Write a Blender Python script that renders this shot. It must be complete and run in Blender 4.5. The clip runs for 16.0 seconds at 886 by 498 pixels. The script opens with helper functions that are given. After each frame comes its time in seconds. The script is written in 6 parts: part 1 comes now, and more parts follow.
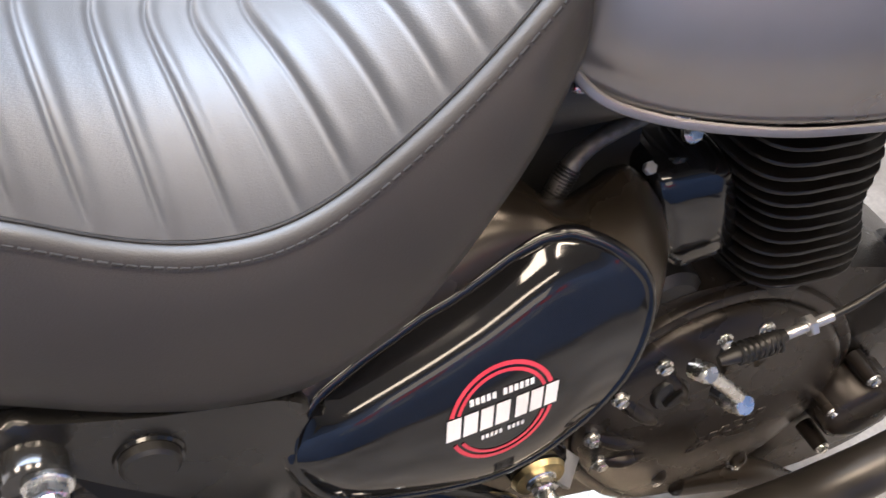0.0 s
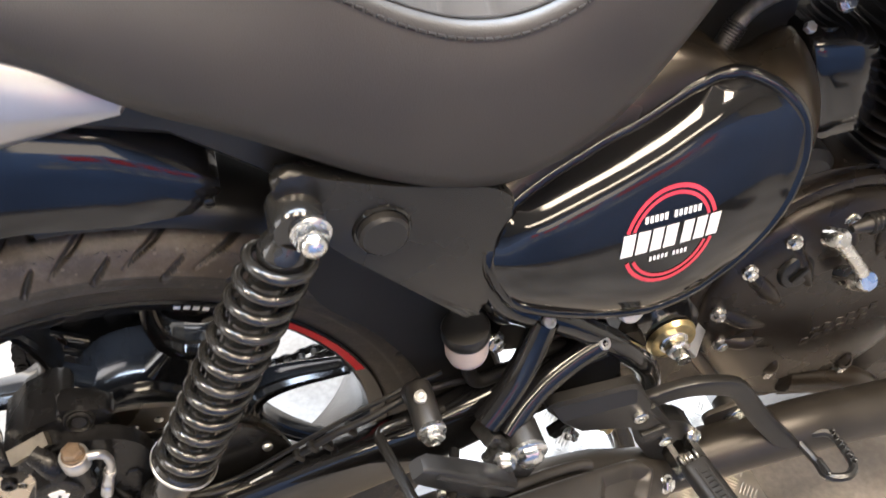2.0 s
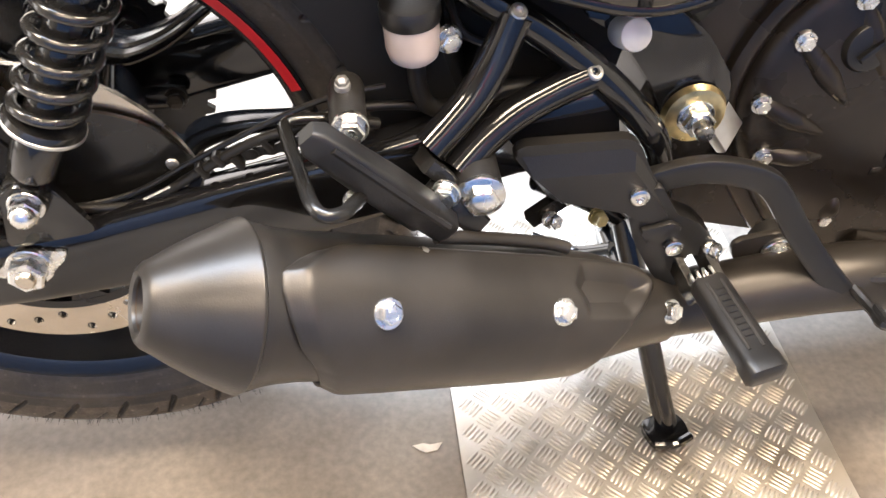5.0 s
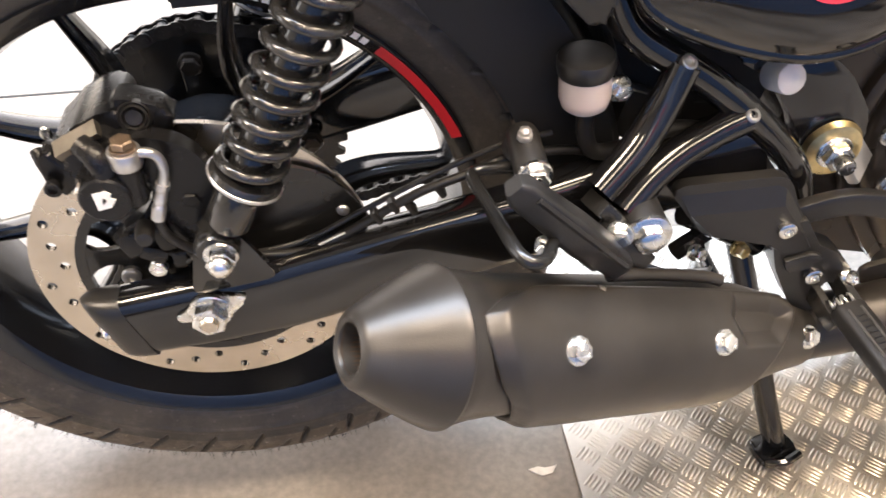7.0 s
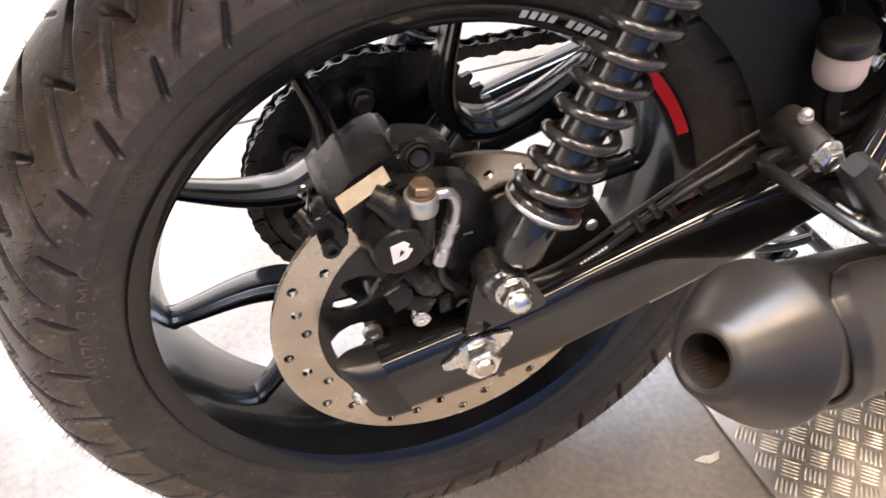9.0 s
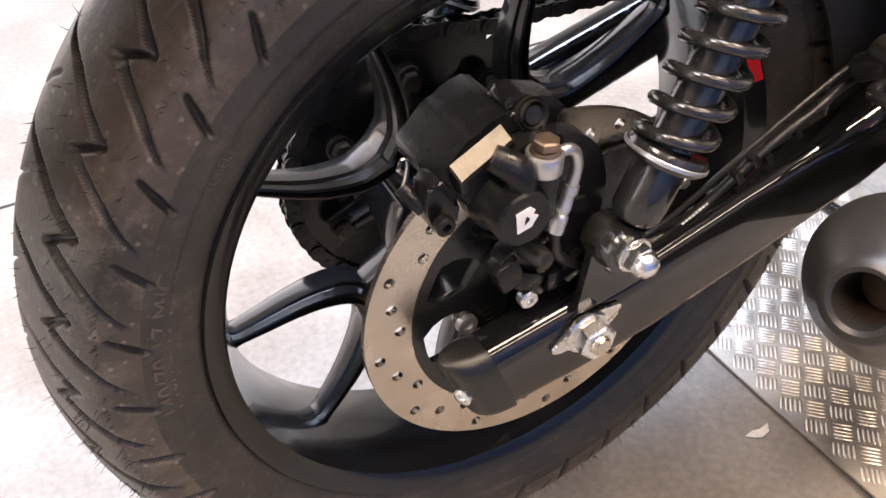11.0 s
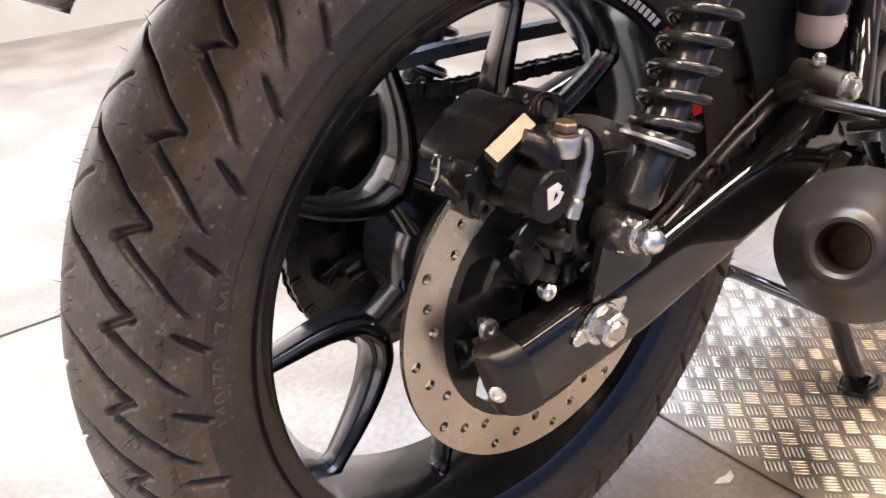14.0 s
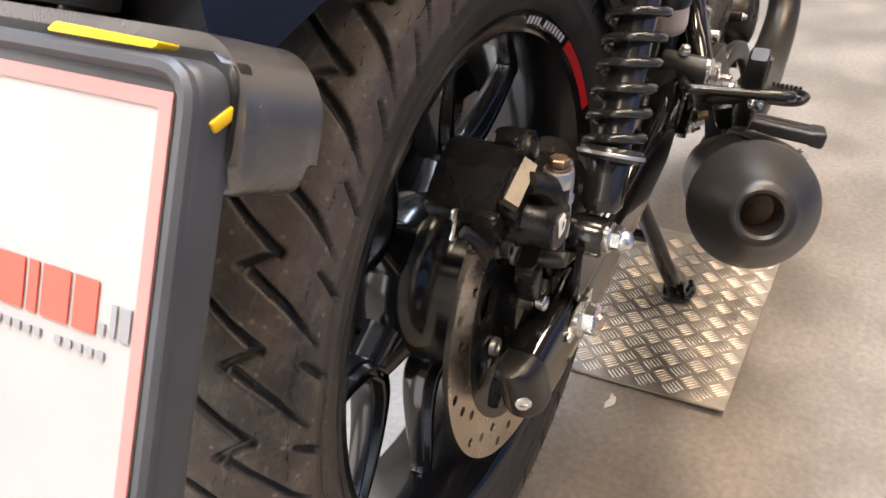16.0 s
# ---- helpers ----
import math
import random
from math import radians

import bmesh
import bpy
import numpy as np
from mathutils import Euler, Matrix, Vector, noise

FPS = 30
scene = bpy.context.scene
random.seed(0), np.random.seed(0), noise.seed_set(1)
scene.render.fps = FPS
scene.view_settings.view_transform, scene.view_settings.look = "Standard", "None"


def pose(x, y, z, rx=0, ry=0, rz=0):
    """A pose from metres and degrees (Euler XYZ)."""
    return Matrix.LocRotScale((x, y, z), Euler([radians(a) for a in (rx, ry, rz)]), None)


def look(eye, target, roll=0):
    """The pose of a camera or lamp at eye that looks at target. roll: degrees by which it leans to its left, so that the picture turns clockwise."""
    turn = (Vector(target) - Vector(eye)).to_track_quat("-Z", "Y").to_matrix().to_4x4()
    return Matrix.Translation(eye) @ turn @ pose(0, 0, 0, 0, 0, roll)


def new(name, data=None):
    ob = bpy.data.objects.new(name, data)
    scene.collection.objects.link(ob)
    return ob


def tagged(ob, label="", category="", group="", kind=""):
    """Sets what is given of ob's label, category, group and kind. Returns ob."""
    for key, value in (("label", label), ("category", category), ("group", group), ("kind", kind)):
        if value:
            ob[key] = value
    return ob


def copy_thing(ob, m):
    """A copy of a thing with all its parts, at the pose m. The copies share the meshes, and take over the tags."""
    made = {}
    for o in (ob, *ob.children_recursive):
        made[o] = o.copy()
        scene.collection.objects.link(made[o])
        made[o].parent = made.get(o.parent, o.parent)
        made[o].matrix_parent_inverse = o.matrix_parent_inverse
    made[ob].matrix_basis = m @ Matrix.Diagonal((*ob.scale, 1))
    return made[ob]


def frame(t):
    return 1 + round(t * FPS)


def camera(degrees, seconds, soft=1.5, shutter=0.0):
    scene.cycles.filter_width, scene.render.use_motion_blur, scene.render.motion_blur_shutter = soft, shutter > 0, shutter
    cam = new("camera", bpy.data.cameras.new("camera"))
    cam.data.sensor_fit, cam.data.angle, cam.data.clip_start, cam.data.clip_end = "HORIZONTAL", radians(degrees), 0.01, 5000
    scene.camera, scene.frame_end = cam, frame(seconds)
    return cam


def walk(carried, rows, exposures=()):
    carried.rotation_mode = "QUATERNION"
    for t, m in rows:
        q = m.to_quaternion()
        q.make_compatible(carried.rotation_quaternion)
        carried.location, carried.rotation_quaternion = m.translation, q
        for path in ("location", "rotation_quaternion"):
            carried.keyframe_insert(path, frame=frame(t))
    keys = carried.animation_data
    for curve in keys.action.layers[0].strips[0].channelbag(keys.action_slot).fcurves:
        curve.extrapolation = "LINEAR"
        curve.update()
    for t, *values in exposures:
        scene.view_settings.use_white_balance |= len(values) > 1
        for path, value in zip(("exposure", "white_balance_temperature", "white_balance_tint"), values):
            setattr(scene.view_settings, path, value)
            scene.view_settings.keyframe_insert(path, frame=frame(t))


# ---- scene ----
cam = camera(53.98, 16.0, soft=1.5, shutter=0.3)
# seconds, eye x y z, turn about x y z
ROWS = [
    (0.0, 0.2855, -0.4287, 1.1341, 44.06, -0.54, -19.79),
    (0.5, 0.2335, -0.4434, 1.1403, 44.11, -0.32, -18.74),
    (1.0, 0.1712, -0.4641, 1.1447, 44.36, -0.17, -18.59),
    (1.5, 0.1427, -0.4942, 1.1278, 44.44, -0.46, -17.59),
    (2.0, 0.1391, -0.5370, 1.0919, 44.78, -0.59, -16.05),
    (2.5, 0.1372, -0.5809, 1.0377, 45.52, -0.67, -14.13),
    (3.0, 0.1580, -0.6168, 0.9759, 45.99, -0.88, -11.54),
    (3.5, 0.1843, -0.6453, 0.9219, 46.36, -1.01, -9.28),
    (6.0, 0.2628, -0.6046, 0.7923, 46.87, -0.45, -6.31),
    (6.5, 0.1974, -0.6093, 0.8168, 47.32, -0.31, -6.55),
    (7.0, 0.1267, -0.6147, 0.8498, 47.46, 0.55, -7.36),
    (7.5, 0.0527, -0.6114, 0.8784, 47.59, 1.25, -9.87),
    (8.0, -0.0167, -0.6001, 0.8942, 47.66, 1.55, -12.86),
    (8.5, -0.0879, -0.5695, 0.8834, 47.99, 1.55, -16.56),
    (9.0, -0.1460, -0.5248, 0.8401, 48.16, 2.09, -19.93),
    (11.5, -0.2643, -0.4508, 0.7577, 51.33, 2.05, -29.54),
    (12.0, -0.2664, -0.4566, 0.7223, 54.97, 1.90, -29.58),
    (12.5, -0.2787, -0.4553, 0.7059, 58.60, 1.85, -29.71),
    (13.0, -0.3129, -0.4620, 0.6886, 61.46, 1.61, -30.59),
    (13.5, -0.3578, -0.4748, 0.6837, 62.40, 1.75, -34.37),
    (14.0, -0.4060, -0.4787, 0.7015, 62.45, 1.98, -39.05),
    (14.5, -0.4417, -0.4684, 0.7156, 62.06, 2.16, -43.01),
    (15.0, -0.4765, -0.4362, 0.7163, 60.62, 2.33, -48.05),
    (15.5, -0.5177, -0.3729, 0.7594, 58.85, 2.49, -55.20),
    (16.0, -0.5371, -0.3176, 0.7958, 57.25, 2.46, -61.78),
]
walk(cam, [(t, pose(x, y, z, a, b, c)) for t, x, y, z, a, b, c in ROWS], exposures=[(0.0, 0.14, 6350, 15), (1.5, 0.25, 6300, 12), (2.5, 0.92, 6700, 13), (7.0, 0.72, 6750, 15), (9.0, 0.55, 6800, 19), (11.5, 0.31, 6650, 21), (14.0, 0.36, 6850, 20), (16.0, 0.08, 6850, 17)])

# ---- light: daylight through the open shop front behind the machine, added overhead fill lamps ----
world = bpy.data.worlds.new("sky")
scene.world = world
world.use_nodes = True
wn = world.node_tree.nodes
sky = wn.new("ShaderNodeTexSky")
sky.sky_type, sky.sun_disc = "NISHITA", False
sky.sun_elevation, sky.sun_rotation = radians(40), radians(-30)
world.node_tree.links.new(sky.outputs[0], wn["Background"].inputs[0])
wn["Background"].inputs[1].default_value = 0.10


def area_lamp(name, where, target, width, height, watts, colour):
    data = bpy.data.lights.new(name, "AREA")
    data.shape, data.size, data.size_y, data.energy, data.color = "RECTANGLE", width, height, watts, colour
    ob = new(name, data)
    ob.matrix_world = look(where, target)
    return ob


DAY = (1.0, 0.965, 0.92)
ZENITH = (0.66, 0.81, 1.0)
WARM = (1.0, 0.84, 0.63)
# no roof opening is known: lamp added to light the seat top from above
area_lamp("cool_overhead_fill", (0.3, 0.65, 2.95), (0.3, 0.60, 0.0), 3.0, 1.5, 350, ZENITH)
area_lamp("shop_front_daylight", (-0.9, 2.70, 1.45), (-0.9, 0.0, 1.0), 3.6, 2.3, 60, DAY)
area_lamp("rear_door_daylight", (-2.75, 0.6, 1.2), (0.0, 0.6, 0.6), 2.2, 2.1, 44, DAY)
area_lamp("side_window_daylight", (0.75, -3.16, 1.65), (0.75, 0.0, 0.9), 1.5, 1.4, 15, (1.0, 0.84, 0.64))
# unseen overhead lamps, added to brighten the near side and its paint highlights
for x, y, wide, deep, watts in ((0.25, -0.60, 0.6, 0.6, 30), (-1.3, -0.45, 0.6, 0.6, 62), (1.5, -0.6, 0.6, 0.6, 66), (0.4, -2.15, 2.4, 0.35, 48)):
    area_lamp("warm_overhead_fill", (x, y, 2.96), (x, y, 0.0), wide, deep, watts, WARM)

# ---- mesh tools ----
V = Vector
UP = V((0, 0, 1))


def aim(where, way, up=(0, 0, 1)):
    """A frame at where whose local z runs along way."""
    z = V(way).normalized()
    x = V(up).cross(z)
    if x.length < 1e-4:
        x = V((1, 0, 0)).cross(z)
    x.normalize()
    m = Matrix((x, z.cross(x), z)).transposed().to_4x4()
    m.translation = V(where)
    return m


RIGHT = V((0, -1, 0))     # the machine's right flank


def side(x, y, z):
    """Local x forward, local y up, local z out of the right flank."""
    return Matrix(((1, 0, 0, x), (0, 0, -1, y), (0, 1, 0, z), (0, 0, 0, 1)))


def part(name, bm, material, parent, label="", sharp=38):
    bmesh.ops.recalc_face_normals(bm, faces=bm.faces)
    me = bpy.data.meshes.new(name)
    for f in bm.faces:
        f.smooth = True
    bm.to_mesh(me)
    bm.free()
    me.set_sharp_from_angle(angle=radians(sharp))
    me.materials.append(material)
    ob = new(name, me)
    ob.parent = parent
    if label:
        ob["label"] = label
    return ob


def rings(bm, rows, ring=True, cap0=True, cap1=True):
    vs = [[bm.verts.new(p) for p in r] for r in rows]
    n = len(rows[0])
    for a, b in zip(vs, vs[1:]):
        for i in range(n if ring else n - 1):
            j = (i + 1) % n
            bm.faces.new((a[i], a[j], b[j], b[i]))
    if ring and cap0:
        bm.faces.new(vs[0])
    if ring and cap1:
        bm.faces.new(vs[-1])
    return bm


def lerp(x, xs, ys):
    return float(np.interp(x, xs, ys))


def curve_points(pts, steps=6, closed=False):
    """Catmull-Rom through the points."""
    pts = [V(p) for p in pts]
    n, out = len(pts), []
    for i in range(n if closed else n - 1):
        if closed:
            a, b, c, d = pts[i - 1], pts[i], pts[(i + 1) % n], pts[(i + 2) % n]
        else:
            a, b, c, d = pts[max(i - 1, 0)], pts[i], pts[i + 1], pts[min(i + 2, n - 1)]
        for k in range(steps):
            t = k / steps
            out.append(0.5 * (2 * b + (c - a) * t + (2 * a - 5 * b + 4 * c - d) * t * t + (3 * b - a - 3 * c + d) * t ** 3))
    if not closed:
        out.append(pts[-1])
    return out


def tube(bm, pts, r, seg=10, steps=6, closed=False, flat=1.0):
    """A round bar along a smooth line; r is one radius or one for each given point."""
    line = curve_points(pts, steps, closed) if steps > 1 else [V(p) for p in pts]
    n = len(line)
    if isinstance(r, (list, tuple)):
        radii = [float(np.interp(i / (n - 1) * (len(r) - 1), range(len(r)), r)) for i in range(n)]
    else:
        radii = [r] * n
    rows, u = [], None
    for i, p in enumerate(line):
        d = (line[(i + 1) % n] - line[i - 1]) if closed else (line[min(i + 1, n - 1)] - line[max(i - 1, 0)])
        d.normalize()
        if u is None:
            u = d.orthogonal().normalized()
        u = (u - d * u.dot(d)).normalized()
        w = d.cross(u)
        rows.append([p + radii[i] * (u * math.cos(a) + flat * w * math.sin(a)) for a in (2 * math.pi * k / seg for k in range(seg))])
    if closed:
        rows.append(rows[0])
        rings(bm, rows, True, False, False)
        bmesh.ops.remove_doubles(bm, verts=bm.verts, dist=1e-6)
        return bm
    return rings(bm, rows)


def lathe(bm, prof, m, seg=32, sx=1.0, sy=1.0, a0=0.0, a1=360.0):
    """prof: rows of (radius, height) turned round the local z of m."""
    full = abs(a1 - a0) > 359.9
    k = seg if full else seg + 1
    rows = []
    for r, h in prof:
        r = max(r, 1e-5)
        rows.append([m @ V((sx * r * math.cos(a), sy * r * math.sin(a), h)) for a in (radians(a0 + (a1 - a0) * i / seg) for i in range(k))])
    return rings(bm, rows, full, prof[0][0] < 1e-4, prof[-1][0] < 1e-4)


def turned(prof, m, seg=32, **kw):
    bm = bmesh.new()
    lathe(bm, prof, m, seg, **kw)
    bmesh.ops.remove_doubles(bm, verts=bm.verts, dist=2e-5)
    return bm


def prism(bm, outline, m, depth, bevel=0.0, seg=2):
    """A flat outline in the local xy of m, pulled along local z by depth, with rounded rims."""
    lo = [bm.verts.new(m @ V((x, y, 0))) for x, y in outline]
    hi = [bm.verts.new(m @ V((x, y, depth))) for x, y in outline]
    n = len(outline)
    fs = [bm.faces.new(lo), bm.faces.new(hi)]
    fs += [bm.faces.new((lo[i], lo[(i + 1) % n], hi[(i + 1) % n], hi[i])) for i in range(n)]
    if bevel:
        rim = [e for e in set(e for f in fs[:2] for e in f.edges)]
        bmesh.ops.bevel(bm, geom=rim, offset=bevel, segments=seg, profile=0.5, affect="EDGES", clamp_overlap=True)
    return bm


def rounded(pts, r=0.01, k=4):
    """A polygon with its corners rounded by r."""
    pts = [V((p[0], p[1], 0)) for p in pts]
    out, n = [], len(pts)
    for i in range(n):
        a, b, c = pts[i - 1], pts[i], pts[(i + 1) % n]
        ra = min(r, (a - b).length * 0.45, (c - b).length * 0.45)
        p, q = b + (a - b).normalized() * ra, b + (c - b).normalized() * ra
        for j in range(k + 1):
            t = j / k
            s = (1 - t) ** 2 * p + 2 * t * (1 - t) * b + t * t * q
            out.append((s.x, s.y))
    return out


def plate(outline, y, depth, bevel=0.002, round_=0.01, seg=2):
    """A plate in the plane of the flank: outline of (x, z), its inner face at y, depth outward."""
    bm = bmesh.new()
    return prism(bm, rounded(outline, round_) if round_ else outline, side(0, y, 0), depth, bevel, seg)


def box(bm, m, sx, sy, sz, bevel=0.0, seg=2):
    return prism(bm, [(-sx / 2, -sy / 2), (sx / 2, -sy / 2), (sx / 2, sy / 2), (-sx / 2, sy / 2)], m @ pose(0, 0, -sz / 2), sz, bevel, seg)


def bolt(where, way=RIGHT, r=0.007, h=0.006, flange=1.35, dome=0.0, turn=0.0):
    """A flanged hexagon head; dome: an acorn cap of that height; r is the hexagon's circle."""
    m = aim(where, way) @ pose(0, 0, 0, 0, 0, turn)
    bm = bmesh.new()
    if flange:
        lathe(bm, [(0, -0.002), (r * flange, -0.002), (r * flange, 0.0012), (r * flange * 0.94, 0.002), (0, 0.002)], m, 20)
    hexa = [(r * math.cos(radians(60 * i)), r * math.sin(radians(60 * i))) for i in range(6)]
    prism(bm, hexa, m @ pose(0, 0, 0.002), h, r * 0.12, 1)
    if dome:
        lathe(bm, [(r * 0.82, h), (r * 0.82, h + dome * 0.35), (r * 0.66, h + dome * 0.75), (r * 0.32, h + dome * 0.97), (0, h + dome)], m, 16)
    else:
        lathe(bm, [(r * 0.5, h + 0.0024), (r * 0.46, h + 0.001), (0, h + 0.001)], m, 14)
    return bm


def socket(where, way=RIGHT, r=0.006, h=0.005):
    """A cap screw with a hollow hexagon."""
    m = aim(where, way)
    bm = bmesh.new()
    lathe(bm, [(r, -0.002), (r, h * 0.8), (r * 0.85, h), (r * 0.5, h), (r * 0.46, h * 0.4), (0, h * 0.4)], m, 18)
    return bm

# ---- materials ----


def surface(name, colour, rough=0.5, metal=0.0, spread=0.12, scale=14.0, fine=220.0, bump=0.0, coat=0.0, second=None, grit=0.0, rough_spread=0.12, spec=0.5, bump_scale=None):
    """Two scales of noise vary colour and gloss; a fine one gives relief."""
    mat = bpy.data.materials.new(name)
    mat.use_nodes = True
    t = mat.node_tree
    n, l = t.nodes, t.links
    b = n["Principled BSDF"]
    co = n.new("ShaderNodeTexCoord")
    big, small = n.new("ShaderNodeTexNoise"), n.new("ShaderNodeTexNoise")
    for tex, s, d in ((big, scale, 5), (small, fine, 3)):
        tex.inputs["Scale"].default_value, tex.inputs["Detail"].default_value = s, d
        l.new(co.outputs["Object"], tex.inputs["Vector"])
    mix = n.new("ShaderNodeMix")
    mix.data_type = "RGBA"
    second = second or tuple(min(1, c * (1 + 2.2 * spread)) for c in colour)
    mix.inputs[6].default_value, mix.inputs[7].default_value = (*[c * (1 - spread) for c in colour], 1), (*second, 1)
    ramp = n.new("ShaderNodeMapRange")
    ramp.inputs["From Min"].default_value, ramp.inputs["From Max"].default_value = 0.36, 0.68
    l.new(big.outputs["Fac"], ramp.inputs["Value"])
    l.new(ramp.outputs[0], mix.inputs[0])
    out = mix.outputs[2]
    if grit:
        g = n.new("ShaderNodeMix")
        g.data_type, g.blend_type = "RGBA", "MULTIPLY"
        g.inputs[0].default_value = grit
        l.new(out, g.inputs[6])
        l.new(small.outputs["Fac"], g.inputs[7])
        out = g.outputs[2]
    l.new(out, b.inputs["Base Color"])
    r = n.new("ShaderNodeMapRange")
    r.inputs["To Min"].default_value, r.inputs["To Max"].default_value = max(0.02, rough - rough_spread / 2), min(1, rough + rough_spread / 2)
    r.inputs["From Min"].default_value, r.inputs["From Max"].default_value = 0.3, 0.7
    l.new(big.outputs["Fac"], r.inputs["Value"])
    l.new(r.outputs[0], b.inputs["Roughness"])
    b.inputs["Metallic"].default_value = metal
    b.inputs["Specular IOR Level"].default_value = spec
    if coat:
        b.inputs["Coat Weight"].default_value, b.inputs["Coat Roughness"].default_value = coat, 0.04
    if bump:
        tex = small
        if bump_scale:
            tex = n.new("ShaderNodeTexVoronoi")
            tex.inputs["Scale"].default_value = bump_scale
            l.new(co.outputs["Object"], tex.inputs["Vector"])
        bu = n.new("ShaderNodeBump")
        bu.inputs["Strength"].default_value, bu.inputs["Distance"].default_value = bump, 0.001
        l.new(tex.outputs[0], bu.inputs["Height"])
        l.new(bu.outputs[0], b.inputs["Normal"])
    return mat


# one vinyl in two tones: shade coloured into the sides, light into the top
M_VINYL_SHADED = surface("seat_vinyl_shaded_side", (0.026, 0.023, 0.020), 0.50, 0, 0.12, 9, 500, 0.14, bump_scale=1100, spec=0.58)
M_VINYL_LIT = surface("seat_vinyl_lit_top", (0.044, 0.043, 0.043), 0.50, 0, 0.12, 9, 500, 0.14, bump_scale=1100, spec=0.65)
M_THREAD = surface("seat_thread", (0.022, 0.020, 0.019), 0.9, 0, 0.2, 60, 900, 0.3, spec=0.2)
M_TANK = surface("tank_paint", (0.22, 0.21, 0.21), 0.30, 0.6, 0.1, 6, 900, 0.0, coat=0.35)
M_GLOSS = surface("gloss_black_paint", (0.006, 0.006, 0.0065), 0.08, 0, 0.2, 8, 300, 0.0, coat=0.25, rough_spread=0.06)
M_SATIN = surface("satin_black_paint", (0.010, 0.0097, 0.0093), 0.24, 0, 0.15, 12, 600, 0.05)
M_PLASTIC = surface("black_plastic", (0.0105, 0.0102, 0.010), 0.34, 0, 0.15, 16, 900, 0.18)
M_COVERPAINT = surface("dark_bronze_satin_cover", (0.040, 0.032, 0.023), 0.27, 0.4, 0.12, 10, 800, 0.05)
M_ENGINE = surface("engine_black_coat", (0.027, 0.022, 0.018), 0.27, 0.4, 0.15, 14, 900, 0.15)
M_FIN = surface("fin_black_coat", (0.010, 0.009, 0.0085), 0.34, 0.2, 0.2, 18, 700, 0.2)
M_ZINC = surface("zinc_plated_steel", (0.72, 0.72, 0.70), 0.26, 1.0, 0.12, 90, 600, 0.05)
M_YELLOWZINC = surface("yellow_passivated_steel", (0.62, 0.50, 0.26), 0.32, 1.0, 0.2, 60, 600, 0.05)
M_STEEL = surface("ground_steel_disc", (0.56, 0.50, 0.42), 0.25, 1.0, 0.1, 20, 900, 0.12)
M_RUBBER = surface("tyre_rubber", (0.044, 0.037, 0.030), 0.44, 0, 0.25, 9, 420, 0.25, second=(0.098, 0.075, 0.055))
M_SIDEWALL_GROOVE = surface("sidewall_rubber_and_groove_shade", (0.026, 0.0235, 0.0215), 0.46, 0, 0.2, 16, 400, 0.3, second=(0.044, 0.038, 0.031))


def weathered(mat, dust, mottle, fleck, scuff):
    """Dust lies on a surface in fine mottles, small flecks and long faint scuffs."""
    t = mat.node_tree
    n, l = t.nodes, t.links
    b = n["Principled BSDF"]
    co = n.new("ShaderNodeTexCoord")

    def ranged(socket, low, high, top):
        m = n.new("ShaderNodeMapRange")
        m.inputs["From Min"].default_value, m.inputs["From Max"].default_value, m.inputs["To Max"].default_value = low, high, top
        l.new(socket, m.inputs["Value"])
        return m.outputs[0]

    fine = n.new("ShaderNodeTexNoise")
    fine.inputs["Scale"].default_value, fine.inputs["Detail"].default_value, fine.inputs["Roughness"].default_value = 55, 9, 0.75
    l.new(co.outputs["Object"], fine.inputs["Vector"])
    cells = n.new("ShaderNodeTexVoronoi")
    cells.inputs["Scale"].default_value = 95
    l.new(co.outputs["Object"], cells.inputs["Vector"])
    turn = n.new("ShaderNodeMapping")
    turn.inputs["Rotation"].default_value, turn.inputs["Scale"].default_value = (0.5, 0.7, 0.3), (9, 260, 60)
    l.new(co.outputs["Object"], turn.inputs["Vector"])
    long = n.new("ShaderNodeTexNoise")
    long.inputs["Scale"].default_value, long.inputs["Detail"].default_value = 1.0, 4
    l.new(turn.outputs[0], long.inputs["Vector"])
    total = None
    for out in (ranged(fine.outputs["Fac"], 0.48, 0.74, mottle), ranged(cells.outputs["Distance"], 0.17, 0.09, fleck), ranged(long.outputs["Fac"], 0.60, 0.78, scuff)):
        if total is None:
            total = out
            continue
        add = n.new("ShaderNodeMath")
        add.operation, add.use_clamp = "ADD", True
        l.new(total, add.inputs[0])
        l.new(out, add.inputs[1])
        total = add.outputs[0]
    mix = n.new("ShaderNodeMix")
    mix.data_type = "RGBA"
    mix.inputs[7].default_value = (*dust, 1)
    l.new(total, mix.inputs[0])
    l.new(b.inputs["Base Color"].links[0].from_socket, mix.inputs[6])
    l.new(mix.outputs[2], b.inputs["Base Color"])


weathered(M_RUBBER, (0.21, 0.175, 0.14), 0.55, 0.6, 0.45)
weathered(M_SIDEWALL_GROOVE, (0.14, 0.12, 0.10), 0.3, 0.3, 0.35)
M_SOFTRUBBER = surface("soft_rubber", (0.0105, 0.010, 0.0097), 0.42, 0, 0.2, 30, 600, 0.15)
M_WHEEL = surface("wheel_black_paint", (0.009, 0.0095, 0.011), 0.19, 0.1, 0.15, 15, 500, 0.05, coat=0.25)
M_SPRING = surface("spring_black_powder", (0.016, 0.016, 0.016), 0.18, 0, 0.2, 40, 500, 0.05, coat=0.3)
M_CALIPER = surface("caliper_black_anodised", (0.0075, 0.0075, 0.0082), 0.27, 0.0, 0.2, 40, 800, 0.15, spec=0.28)
